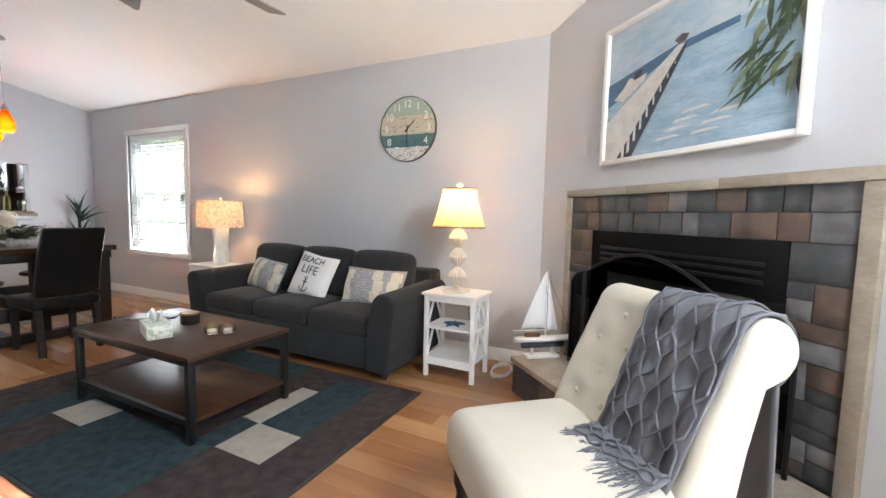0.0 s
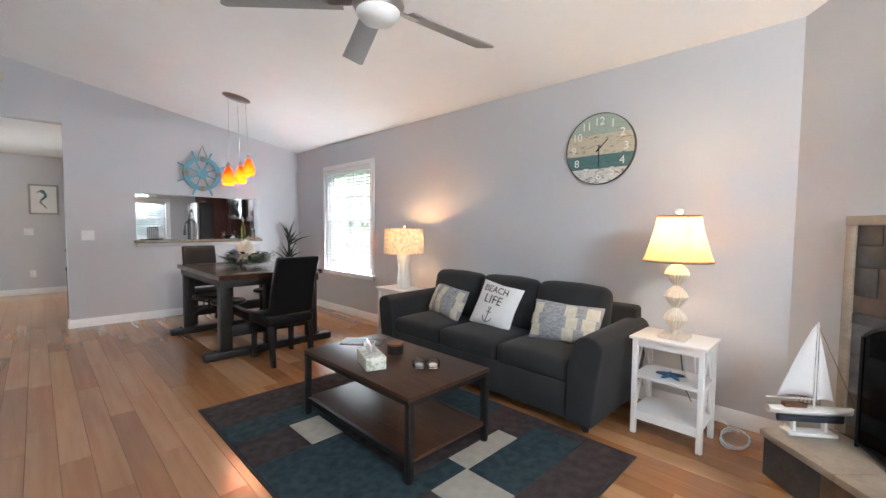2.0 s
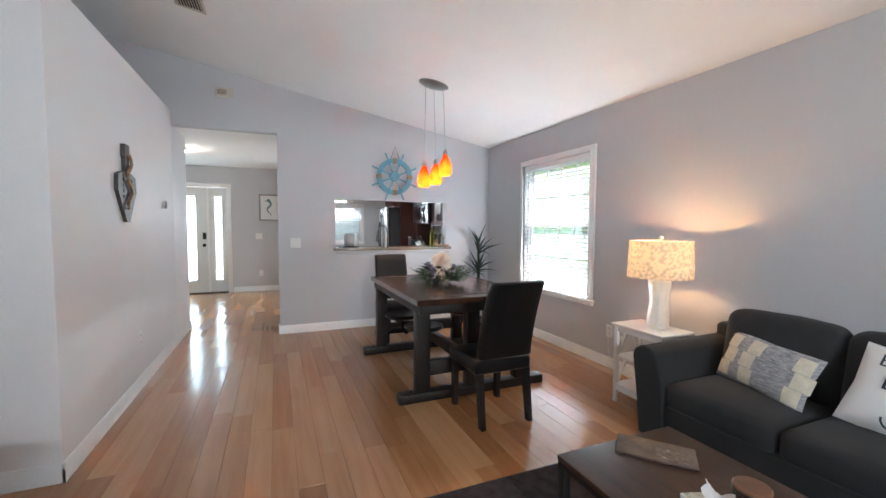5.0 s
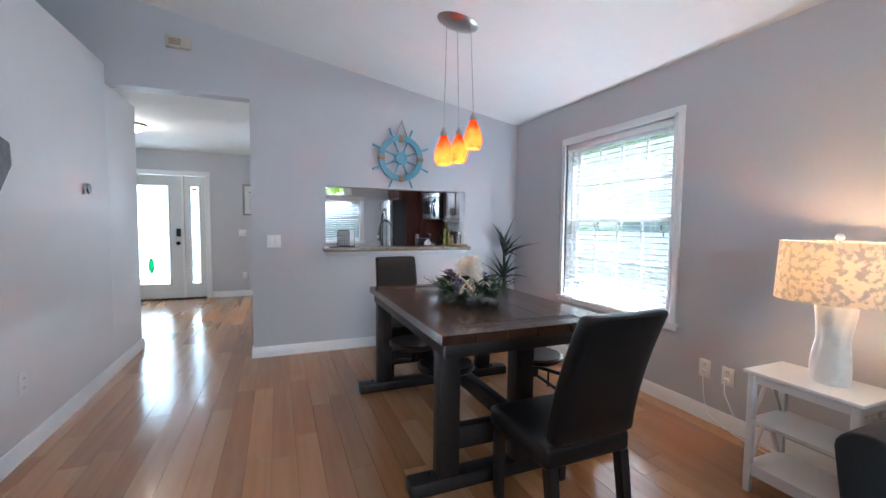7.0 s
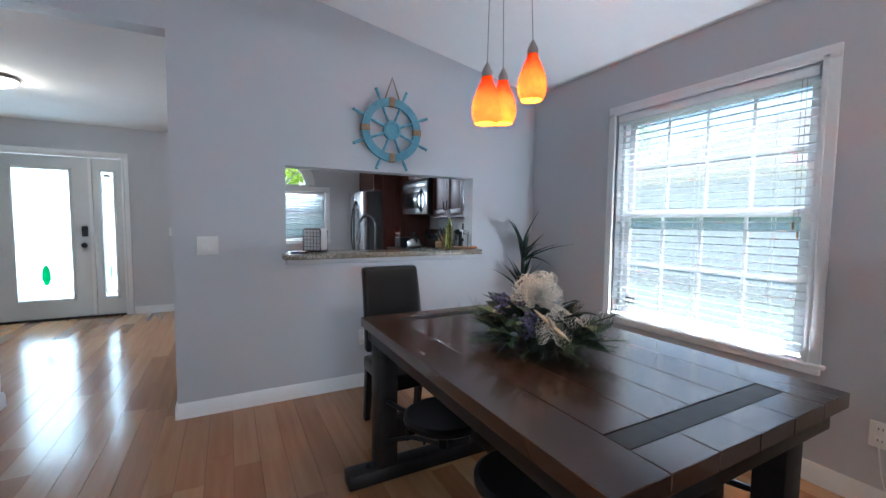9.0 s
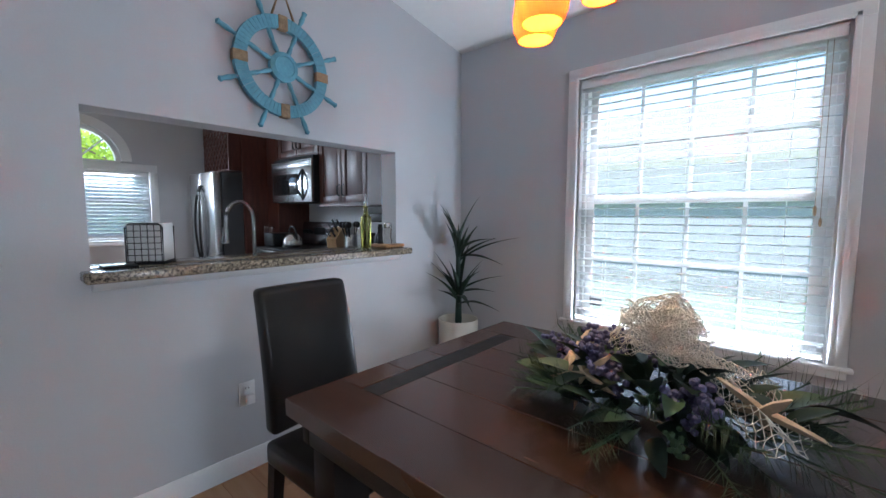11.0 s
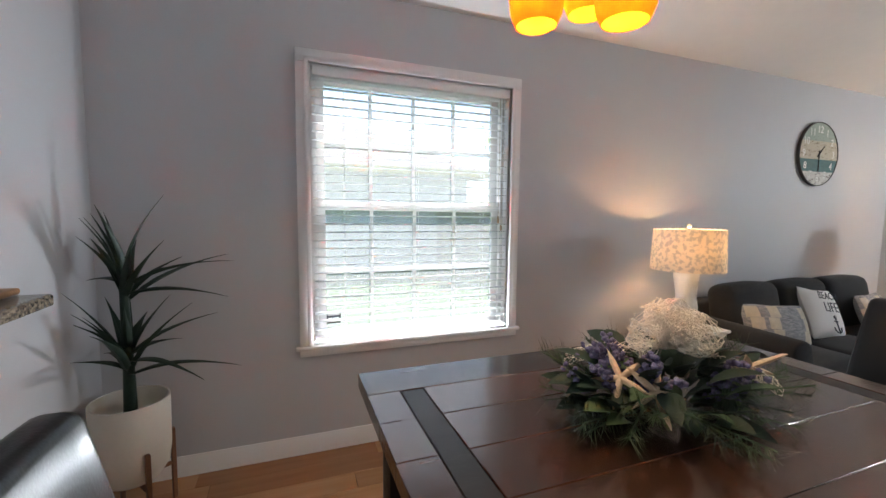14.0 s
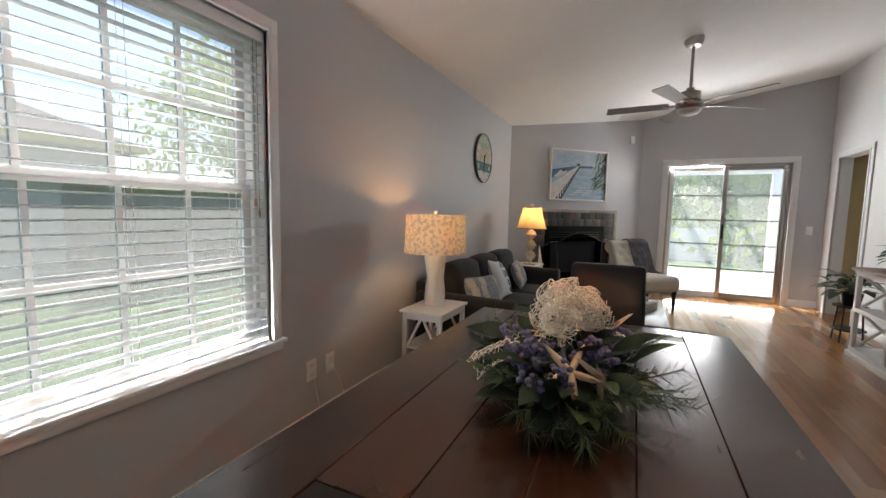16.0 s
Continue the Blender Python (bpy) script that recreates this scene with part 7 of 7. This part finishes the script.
sl = thing("salt_mill", "clear acrylic salt mill with a chrome top on the board", "salt mill", (-0.71, 0.02, BZT + 0.022))
bm = bmesh.new()
lathe(bm, [(0.028, 0.0), (0.030, 0.01), (0.021, 0.045), (0.026, 0.09), (0.024, 0.10)], (-0.715, 0.02, BZT + 0.0225), 20)
part("body", bm, clear_glass, sl)
bm = bmesh.new()
lathe(bm, [(0.026, 0.0), (0.028, 0.012), (0.024, 0.03), (0.012, 0.036)], (-0.715, 0.02, BZT + 0.1225), 20)
part("cap", bm, chrome, sl)
bm = bmesh.new()
lathe(bm, [(0.018, 0.0), (0.014, 0.05), (0.017, 0.10), (0.012, 0.125)], (-0.755, 0.05, BZT + 0.0225), 16)
single("pepper_mill", bm, black_metal, "slim black pepper mill on the board", "pepper mill")

# ---- entry hall ----
hl = thing("ceiling_lamp", "small flush ceiling lamp with a nickel rim in the hall, lit", "lamp", (-4.20, 1.78, 2.44))
HLP = (-4.20, 1.78)
bm = bmesh.new()
lathe(bm, [(0.13, 0.0), (0.14, -0.012), (0.135, -0.03)], (*HLP, 2.439), 32)
part("rim", bm, nickel, hl)
bm = bmesh.new()
lathe(bm, [(0.128, -0.03), (0.11, -0.06), (0.06, -0.085), (0.001, -0.092)], (*HLP, 2.439), 32)
part("glass_bowl", bm, glow("lit_opal", (1, 0.86, 0.66), 3.0), hl)
lamp("hall_light", "POINT", 1.3, pose(*HLP, 2.28), (1, 0.85, 0.66), 0.08)
sp = thing("framed_picture", "small grey-framed seahorse print in the entry hall", "picture", (-2.98, FY - 0.02, 1.67))
part("frame", B(((-3.177, FY - 0.035, 1.406), (-3.147, FY - 0.001, 1.938)), ((-2.817, FY - 0.035, 1.406), (-2.787, FY - 0.001, 1.938)), ((-3.147, FY - 0.035, 1.406), (-2.817, FY - 0.001, 1.436)), ((-3.147, FY - 0.035, 1.908), (-2.817, FY - 0.001, 1.938)), r=0.003), M("grey_frame", (0.30, 0.30, 0.29), 0.5, var=0.1), sp)
part("mount", B(((-3.147, FY - 0.012, 1.436), (-2.817, FY - 0.002, 1.908))), white_cloth, sp)
bm = bmesh.new()
tube(bm, [(-2.99 + 0.035 * math.sin(k * 0.5), FY - 0.016, 1.80 - 0.018 * k) for k in range(17)], 0.024, 8, 0.25)
blob(bm, (-3.0, FY - 0.016, 1.815), (0.035, 0.004, 0.03))
tube(bm, [(-3.02, FY - 0.016, 1.81), (-3.07, FY - 0.016, 1.795)], 0.009, 6)
for v in bm.verts:
    v.co.y = FY - 0.016 + (v.co.y - FY + 0.016) * 0.1
part("printed_seahorse", bm, M("seahorse_ink", (0.08, 0.20, 0.22), 0.7, var=0.4, scale=25), sp)
bn = thing("waste_bin", "black plastic waste bin at the kitchen entrance", "bin", (-2.72, 1.0, 0))
bm = bmesh.new()
rbox(bm, (-2.82, 0.82, 0.0), (-2.58, 1.10, 0.60), 0.02)
part("body", bm, black_metal, bn)
bm = bmesh.new()
rbox(bm, (-2.83, 0.81, 0.60), (-2.57, 1.11, 0.66), 0.02)
part("lid", bm, black_metal, bn)

# ---- things on the coffee table ----
tb = thing("tissue_box", "white and green patterned tissue box with a tissue", "tissue box", (-1.72, -4.55, CZ))
TM = pose(-1.735, -4.545, CZ, 0, 0, 70)
bm = bmesh.new()
rbox(bm, (-0.115, -0.058, 0.0005), (0.115, 0.058, 0.072), 0.003, 2, TM)
part("box", bm, M("leafy_card", (0.66, 0.66, 0.60), 0.6, col2=(0.34, 0.40, 0.30), scale=34, fine=90, lo=0.42, hi=0.5, bump=0), tb)
bm = bmesh.new()
def tissue(u, v):
    a = 2 * math.pi * u
    r = 0.012 + 0.038 * v + 0.012 * math.sin(5 * a + 3 * v)
    return TM @ Vector((r * math.cos(a) * 1.3 + 0.02 * v, r * math.sin(a) * 0.55, 0.071 + 0.065 * v * (0.75 + 0.25 * math.sin(3 * a + 1))))
sheet(bm, tissue, 30, 6)
part("tissue", bm, white_cloth, tb)
co = thing("coaster_stack", "stack of round dark wooden coasters in a holder", "coasters", (-1.50, -4.47, CZ))
for k in range(5):
    bm = bmesh.new()
    lathe(bm, [(0.05, 0.0), (0.053, 0.003), (0.053, 0.010), (0.05, 0.013)], (-1.50, -4.475, CZ + 0.0006 + 0.0135 * k), 28)
    part("coaster", bm, stand_wood if k == 4 else black_wood, co)
for x, y in ((-1.572, -4.785), (-1.515, -4.84)):
    t = thing("candle_holder", "small clear glass votive candle holder", "candle holder", (x, y, CZ), "glass candle holders")
    bm = bmesh.new()
    lathe(bm, [(0.026, 0.0008), (0.038, 0.012), (0.040, 0.03), (0.034, 0.05), (0.031, 0.05), (0.036, 0.03), (0.033, 0.014), (0.001, 0.010)], (x, y, CZ), 28, None, lambda a, z: 1 + 0.03 * math.cos(10 * a))
    part("glass_cup", bm, clear_glass, t)
    bm = bmesh.new()
    lathe(bm, [(0.022, 0.011), (0.022, 0.022), (0.001, 0.024)], (x, y, CZ), 16)
    part("candle", bm, white_cloth, t)
mg = thing("brochure", "dark glossy brochure lying on the coffee table", "brochure", (-1.52, -4.14, CZ))
GM = pose(-1.52, -4.14, CZ, 0, 0, -50)
bm = bmesh.new()
rbox(bm, (-0.14, -0.075, 0.001), (0.14, 0.075, 0.012), 0.002, 1, GM)
part("cover", bm, M("dark_gloss_cover", (0.045, 0.035, 0.033), 0.22, col2=(0.11, 0.085, 0.075), scale=11, fine=40, bump=0), mg)
bm = bmesh.new()
rbox(bm, (0.0, -0.06, 0.012), (0.11, 0.02, 0.0128), 0.0002, 1, GM)
part("cover_photo", bm, M("photo_print", (0.16, 0.13, 0.12), 0.25, col2=(0.03, 0.02, 0.02), scale=40, fine=90, bump=0), mg)


def star(bm, m, r, thick, arms=5, ratio=0.3):
    """A bumpy five-armed starfish lying in the xy plane of m."""
    n = arms * 8
    ring = []
    for k in range(n):
        a = 2 * math.pi * k / n
        q = abs(((a * arms / (2 * math.pi)) % 1) - 0.5) * 2
        rr = r * (ratio * 0.75 + (1 - ratio * 0.75) * q ** 2.6)
        ring.append((rr * math.cos(a), rr * math.sin(a)))
    lo = [bm.verts.new(m @ Vector((x, y, 0))) for x, y in ring]
    md = [bm.verts.new(m @ Vector((x * 0.88, y * 0.88, thick * 0.6))) for x, y in ring]
    hi = [bm.verts.new(m @ Vector((x * 0.45, y * 0.45, thick))) for x, y in ring]
    c = bm.verts.new(m @ Vector((0, 0, thick * 1.15)))
    for p, q in ((lo, md), (md, hi)):
        for k in range(n):
            bm.faces.new((p[k], p[(k + 1) % n], q[(k + 1) % n], q[k]))
    for k in range(n):
        bm.faces.new((hi[k], hi[(k + 1) % n], c))
    bm.faces.new(lo[::-1])


bm = bmesh.new()
star(bm, pose(-0.44, -5.77, 0.360, 0, 0, 15), 0.085, 0.022)
single("starfish", bm, M("blue_starfish", (0.03, 0.085, 0.16), 0.7, var=0.3, scale=30, bump=0.3), "blue starfish ornament on the side table shelf", "starfish")

# ---- centrepiece on the dining table ----
cp = thing("floral_centrepiece", "nautical floral centrepiece with starfish, purple berries and a cream net bow", "centrepiece", (-1.47, -1.75, TZ))
C0 = Vector((-1.455, -1.755, TZ))
rc = random.Random(17)
for k in range(120):
    a, el = rc.uniform(0, 360), rc.uniform(-5, 60)
    q = C0 + Vector((rc.uniform(0.03, 0.16) * math.cos(radians(a)), rc.uniform(0.03, 0.25) * math.sin(radians(a)), rc.uniform(0.02, 0.12)))
    bm = bmesh.new()
    leaf_shape(bm, Matrix.Translation(q) @ pose(0, 0, 0, 0, 0, a) @ pose(0, 0, 0, rc.uniform(-30, 30), -el, 0), rc.uniform(0.08, 0.14), rc.uniform(0.035, 0.06), 0.5, 0.3)
    part("leaf", bm, leaf_light if k % 8 == 0 else leaf_green, cp)
for k in range(50):
    a, el = k * 137.5 + rc.uniform(-20, 20), rc.uniform(-4, 35)
    m = Matrix.Translation(C0 + Vector((0.09 * math.cos(radians(a)), 0.17 * math.sin(radians(a)), rc.uniform(0.025, 0.07)))) @ pose(0, 0, 0, 0, 0, a) @ pose(0, 0, 0, 0, -el, 0)
    bm = bmesh.new()
    ln = rc.uniform(0.14, 0.21)
    tube(bm, [m @ Vector((ln * s, 0, 0)) for s in (0, 0.5, 1)], 0.002, 4)
    for j in range(64):
        u = rc.uniform(0.1, 1.0) * ln
        b = rc.uniform(0, 6.28)
        tip = Vector((u + rc.uniform(0.02, 0.05), 0.042 * math.cos(b), 0.042 * math.sin(b)))
        p, q = m @ Vector((u, 0, 0)), m @ tip
        if q.z < TZ + 0.002:
            q.z = TZ + 0.002
        o = (q - p).cross(Vector((0.3, 0.2, 1))).normalized() * 0.0009
        bm.faces.new([bm.verts.new(v) for v in (p - o, p + o, q)])
    part("pine_sprig", bm, pine_green if k % 3 else leaf_green, cp)
for k in range(18):
    a = rc.uniform(0, 360) if k > 4 else 40 + 20 * k
    q = C0 + Vector((rc.uniform(0.06, 0.17) * math.cos(radians(a)), rc.uniform(0.10, 0.24) * math.sin(radians(a)), rc.uniform(0.06, 0.12)))
    bm = bmesh.new()
    axis = Vector((math.cos(radians(a)) * 0.6, math.sin(radians(a)) * 0.6, 0.8)).normalized()
    for j in range(26):
        s = q + axis * 0.09 * (j / 26) + Vector((rc.gauss(0, 0.011), rc.gauss(0, 0.011), rc.gauss(0, 0.008)))
        r = rc.uniform(0.006, 0.010)
        t = bmesh.new()
        bmesh.ops.create_icosphere(t, subdivisions=1, radius=r)
        merge(bm, t, Matrix.Translation(s))
    part("berry_spike", bm, purple, cp, "purple berry spike")
for k, (a, z) in enumerate(((20, 0.07), (200, 0.06), (300, 0.08))):
    q = C0 + Vector((0.16 * math.cos(radians(a)), 0.18 * math.sin(radians(a)), z))
    bm = bmesh.new()
    for j in range(24):
        t = bmesh.new()
        bmesh.ops.create_icosphere(t, subdivisions=1, radius=0.006)
        merge(bm, t, Matrix.Translation(q + Vector((0.05 * math.cos(radians(a)) * j / 24 + rc.gauss(0, 0.007), 0.06 * math.sin(radians(a)) * j / 24 + rc.gauss(0, 0.007), -0.02 * j / 24 + rc.gauss(0, 0.006)))))
    part("seed_cluster", bm, leaf_light, cp)
for p, ang, tilt_, r in (((-0.03, 0.185, 0.118), 20, 52, 0.085), ((-0.085, 0.135, 0.098), 55, 52, 0.085), ((-0.09, -0.185, 0.115), 100, 50, 0.095)):
    az = math.degrees(math.atan2(p[1], p[0]))
    bm = bmesh.new()
    star(bm, Matrix.Translation(C0 + Vector(p)) @ pose(0, 0, 0, 0, 0, az) @ pose(0, 0, 0, 0, tilt_, ang), r, 0.012, 5, 0.22)
    part("starfish", bm, starfish_mat, cp, "dried tan starfish")
# net bow: loops and tails of open netting
NB = C0 + Vector((0.0, -0.005, 0.172))
def net(fn, nu, nv):
    """Open diamond netting over a surface."""
    bm = bmesh.new()
    at = {}
    def knot(i, j):
        if (i, j) not in at:
            at[i, j] = bm.verts.new(fn(i / nu, j / nv) + Vector((rc.gauss(0, 0.0016), rc.gauss(0, 0.0016), rc.gauss(0, 0.0016))))
        return at[i, j]
    for i in range(1, nu):
        for j in range(1, nv):
            if (i + j) % 2:
                bm.faces.new((knot(i - 1, j), knot(i, j - 1), knot(i + 1, j), knot(i, j + 1)))
    ob = part("net_loop", bm, net_cream, cp)
    w = ob.modifiers.new("net", "WIREFRAME")
    w.thickness, w.use_even_offset = 0.0024, False
for k in range(12):
    az = 30 * k + rc.uniform(-14, 14)
    el = (18, 48, 72)[k % 3] + rc.uniform(-10, 10)
    size = rc.uniform(0.080, 0.108)
    wide = rc.uniform(0.075, 0.105)
    m = Matrix.Translation(NB) @ pose(0, 0, 0, 0, 0, az) @ pose(0, 0, 0, rc.uniform(-35, 35), -el, 0)
    ph = rc.uniform(0, 6)
    def loop(u, v):
        a = 2 * math.pi * u
        open_ = math.sin(a / 2)
        w = (v - 0.5) * wide * (0.18 + open_)
        x = size * open_ ** 0.8 * (1 + 0.16 * math.sin(5 * v + ph))
        z = 0.034 * math.sin(a) * (0.6 + 0.7 * v)
        return m @ Vector((x + 0.010 * open_ * math.sin(9 * v + ph), w + 0.008 * math.sin(4 * a + ph), z + 0.016 * open_ * math.sin(8 * v + 2 * a + ph)))
    net(loop, 36, 13)
for az, ln, drop in ((45, 0.27, 0.08), (245, 0.26, 0.09), (285, 0.20, 0.05)):
    m = Matrix.Translation(NB) @ pose(0, 0, 0, 0, 0, az)
    def tail(u, v):
        w = (v - 0.5) * (0.03 + 0.09 * u)
        return m @ Vector((ln * u, w + 0.014 * math.sin(6 * u), -drop * u * u - 0.005 + 0.02 * u * math.sin(9 * v + 5 * u)))
    net(tail, 34, 12)

# ---- planked floor ----
floor = structure("floor", B(((-5.72, -8.1, -0.12), (0.14, 3.9, -0.012))), grout)
PW = 0.127
rq = random.Random(9)
near, far = [], []
for col in range(int(5.6 / PW) + 1):
    x1 = -PW * col
    y = -8.0 - rq.uniform(0, 1.2)
    while y < 3.7:
        ln = rq.uniform(0.8, 1.7)
        (near if x1 - PW > -4.0 and y > -6.6 and y < 1.0 else far).append((x1 - PW, x1, max(y, -8.07), min(y + ln, 3.8)))
        y += ln


def board(bm, x0, x1, y0, y1):
    e = 0.0006
    lo = [bm.verts.new(p) for p in ((x0 + e, y0 + e, -0.012), (x1 - e, y0 + e, -0.012), (x1 - e, y1 - e, -0.012), (x0 + e, y1 - e, -0.012))]
    md = [bm.verts.new((v.co.x, v.co.y, -0.0006)) for v in lo]
    c = ((x0 + x1) / 2, (y0 + y1) / 2)
    up = [bm.verts.new((v.co.x + (0.0003 if v.co.x < c[0] else -0.0003), v.co.y + (0.0003 if v.co.y < c[1] else -0.0003), 0.0)) for v in lo]
    for p, q in ((lo, md), (md, up)):
        for k in range(4):
            bm.faces.new((p[k], p[(k + 1) % 4], q[(k + 1) % 4], q[k]))
    bm.faces.new(up)


def plain_mesh(name, bm, material):
    me = bpy.data.meshes.new(name)
    bm.to_mesh(me)
    bm.free()
    me.materials.append(material)
    return me


near.sort(key=lambda q: abs(q[0] + 2.2) + abs((q[2] + q[3]) / 2 + 3) * 0.5)
near, rest = near[:300], near[300:]
for q in near:
    bm = bmesh.new()
    board(bm, *q)
    ob = new("floorboard", plain_mesh("floorboard", bm, floor_wood))
    ob.parent = floor
bm = bmesh.new()
for q in rest + far:
    board(bm, *q)
ob = new("floorboards", plain_mesh("floorboards", bm, floor_wood))
ob.parent = floor
tagged(ob, kind="stuff")

# ---- outdoors ----
grass = M("lawn", (0.10, 0.17, 0.045), 0.9, col2=(0.06, 0.11, 0.03), scale=1.2, fine=30, bump=0.4)
concrete = M("pale_concrete", (0.50, 0.48, 0.45), 0.85, var=0.08, scale=2, fine=60, bump=0.1)
fence_wood = M("weathered_fence", (0.27, 0.20, 0.155), 0.85, col2=(0.18, 0.13, 0.10), scale=3, fine=30, stretch=(8, 8, 1))
stucco = M("cream_stucco", (0.58, 0.55, 0.47), 0.9, var=0.05, fine=70, bump=0.2)
roof_mat = M("brown_shingle", (0.20, 0.135, 0.12), 0.9, col2=(0.12, 0.085, 0.08), scale=4, fine=30, bump=0.3)
yellow_trim = M("yellow_fascia", (0.62, 0.46, 0.13), 0.7, var=0.05)
bark = M("bark", (0.12, 0.085, 0.06), 0.9, var=0.3, fine=40, bump=0.4)
tree_leaf = shade_mat("tree_leaf", (0.42, 0.50, 0.09), (0.27, 0.38, 0.06), scale=1.5, through=0.5, lo=0.35, hi=0.65)
bm = bmesh.new()
bmesh.ops.create_circle(bm, cap_ends=True, radius=700, segments=48)
bmesh.ops.translate(bm, verts=bm.verts, vec=(0, 0, -0.22))
structure("ground", bm, grass)
structure("patio", B(((-5.2, -12.5, -0.3), (0.4, -8.08, -0.06))), concrete)
structure("road", B(((-40, 14, -0.3), (60, 21, -0.19))), concrete)
structure("driveway", B(((-7, 3.9, -0.3), (-3, 14, -0.185))), concrete)


pale_fence = M("pale_vinyl_fence", (0.62, 0.60, 0.60), 0.6, var=0.05)


def fence(label, p, q, h, base=-0.22, material=fence_wood):
    t = thing("wooden_fence", label, "fence", (p[0], p[1], base), "garden fences")
    p, q = Vector((*p, base)), Vector((*q, base))
    d = (q - p).normalized()
    n = int((q - p).length / 0.145)
    bm = bmesh.new()
    rbox(bm, (0.0, -0.01, 0.03), (0.138, 0.01, h), 0.004, 1)
    me = mesh_of("fence_board", bm, material)
    turn = Matrix.Rotation(math.atan2(d.y, d.x), 4, "Z")
    for k in range(n):
        b = new("fence_board", me)
        b.parent = t
        b.matrix_parent_inverse = t.matrix_basis.inverted()
        b.matrix_basis = Matrix.Translation(p + d * 0.145 * k) @ turn
    for z in (0.3, h - 0.3):
        bm = bmesh.new()
        rbox(bm, (0, 0.012, z), ((q - p).length, 0.05, z + 0.09), 0.004, 1, Matrix.Translation(p) @ turn)
        part("rail", bm, material, t)


fence("weathered brown board fence beside the lawn", (6.2, -16.0), (6.2, -3.8), 1.75)
fence("pale board fence at the back of the patio garden", (-12, -16.0), (6.2, -16.0), 1.08, -0.22, pale_fence)

# white cover over the patio
pc = thing("patio_cover", "white painted patio cover beam on square posts", "patio cover", (-2.6, -11.0, -0.06))
part("beam", B(((-5.2, -11.05, 2.13), (0.4, -10.95, 2.36)), r=0.01), trim_white, pc)
for x in (-4.17, 0.25):
    part("post", B(((x - 0.07, -11.07, -0.06), (x + 0.07, -10.93, 2.13)), r=0.01), trim_white, pc)
for k in range(9):
    part("rafter", B(((-5.1 + 0.67 * k, -10.95, 2.28), (-5.05 + 0.67 * k, -8.08, 2.40)), r=0.005, seg=1), trim_white, pc)


# neighbouring house
nh = thing("house", "cream stucco neighbouring house with a brown shingle hip roof", "house", (11, 2, -0.22))
HX, HY0_, HY1_ = 8.4, -5.5, 6.5
part("wall", B(((HX, HY0_, -0.25), (HX + 8, HY1_, 2.45))), stucco, nh)
bm = bmesh.new()
e = 0.5
lo = [bm.verts.new(v) for v in ((HX - e, HY0_ - e, 2.45), (HX + 8 + e, HY0_ - e, 2.45), (HX + 8 + e, HY1_ + e, 2.45), (HX - e, HY1_ + e, 2.45))]
r0, r1 = bm.verts.new((HX + 4, HY0_ + 3.5, 4.6)), bm.verts.new((HX + 4, HY1_ - 3.5, 4.6))
for f in ((lo[0], lo[1], r0), (lo[1], lo[2], r1, r0), (lo[2], lo[3], r1), (lo[3], lo[0], r0, r1), (lo[3], lo[2], lo[1], lo[0])):
    bm.faces.new(f)
part("roof", bm, roof_mat, nh)
part("fascia", B(((HX - e - 0.02, HY0_ - e, 2.33), (HX - e + 0.02, HY1_ + e, 2.50)), ((HX - e + 0.02, HY0_ - e - 0.02, 2.33), (HX + 8, HY0_ - e + 0.02, 2.50))), yellow_trim, nh)


def tree(label, p, h, r, seed, n=4000, low=0.45):
    t = thing("tree", label, "tree", p)
    rr = random.Random(seed)
    bm = bmesh.new()
    p = Vector(p)
    tube(bm, [p, p + Vector((0.1, 0.05, h * 0.3)), p + Vector((0.0, 0.1, h * 0.62))], 0.045 * h * 0.6, 8, 0.4)
    for k in range(7):
        a = k * 2.4
        q = p + Vector((0, 0.05, h * (0.32 + 0.04 * k)))
        tube(bm, [q, q + Vector((r * 0.4 * math.cos(a), r * 0.4 * math.sin(a), h * 0.12)), q + Vector((r * 0.75 * math.cos(a), r * 0.75 * math.sin(a), h * 0.2))], 0.012 * h, 6, 0.3)
    part("trunk", bm, bark, t)
    bm = bmesh.new()
    lumps = [p + Vector((rr.uniform(-0.8, 0.8) * r, rr.uniform(-0.8, 0.8) * r, h * rr.uniform(low, 0.92))) for _ in range(22)]
    for k in range(n):
        c = rr.choice(lumps) + Vector((rr.gauss(0, 1), rr.gauss(0, 1), rr.gauss(0, 0.8))) * r * 0.22
        s = r * rr.uniform(0.03, 0.06)
        m = Matrix.LocRotScale(c, Euler((rr.uniform(0, 6), rr.uniform(0, 6), rr.uniform(0, 6))), (s, s, s))
        vs = [bm.verts.new(m @ Vector(v)) for v in ((-1, 0, 0), (0, -0.6, 0.15), (1, 0, 0), (0, 0.6, 0.15))]
        bm.faces.new(vs)
    part("crown", bm, tree_leaf, t)


tree("broad green leafy tree beyond the lawn", (9.5, 13.5, -0.22), 7.0, 3.2, 1)
tree("green leafy tree by the fence", (11.5, -11.5, -0.22), 6.5, 2.6, 2)
tree("green leafy tree along the street", (3.0, 24.0, -0.22), 7.0, 3.4, 3)
tree("green leafy tree across the street", (-5.0, 26.0, -0.22), 7.0, 3.6, 4)
tree("tall green tree behind the patio fence", (-2.5, -19.0, -0.22), 6.0, 3.2, 5, 11000, 0.10)
tree("green tree behind the garden fence", (-7.0, -18.5, -0.22), 5.5, 3.2, 6, 11000, 0.10)
tree("green tree behind the fence corner", (2.0, -19.5, -0.22), 6.2, 3.0, 7, 11000, 0.10)
tree("green tree on the street corner", (16.0, 16.0, -0.22), 8.0, 4.0, 8)
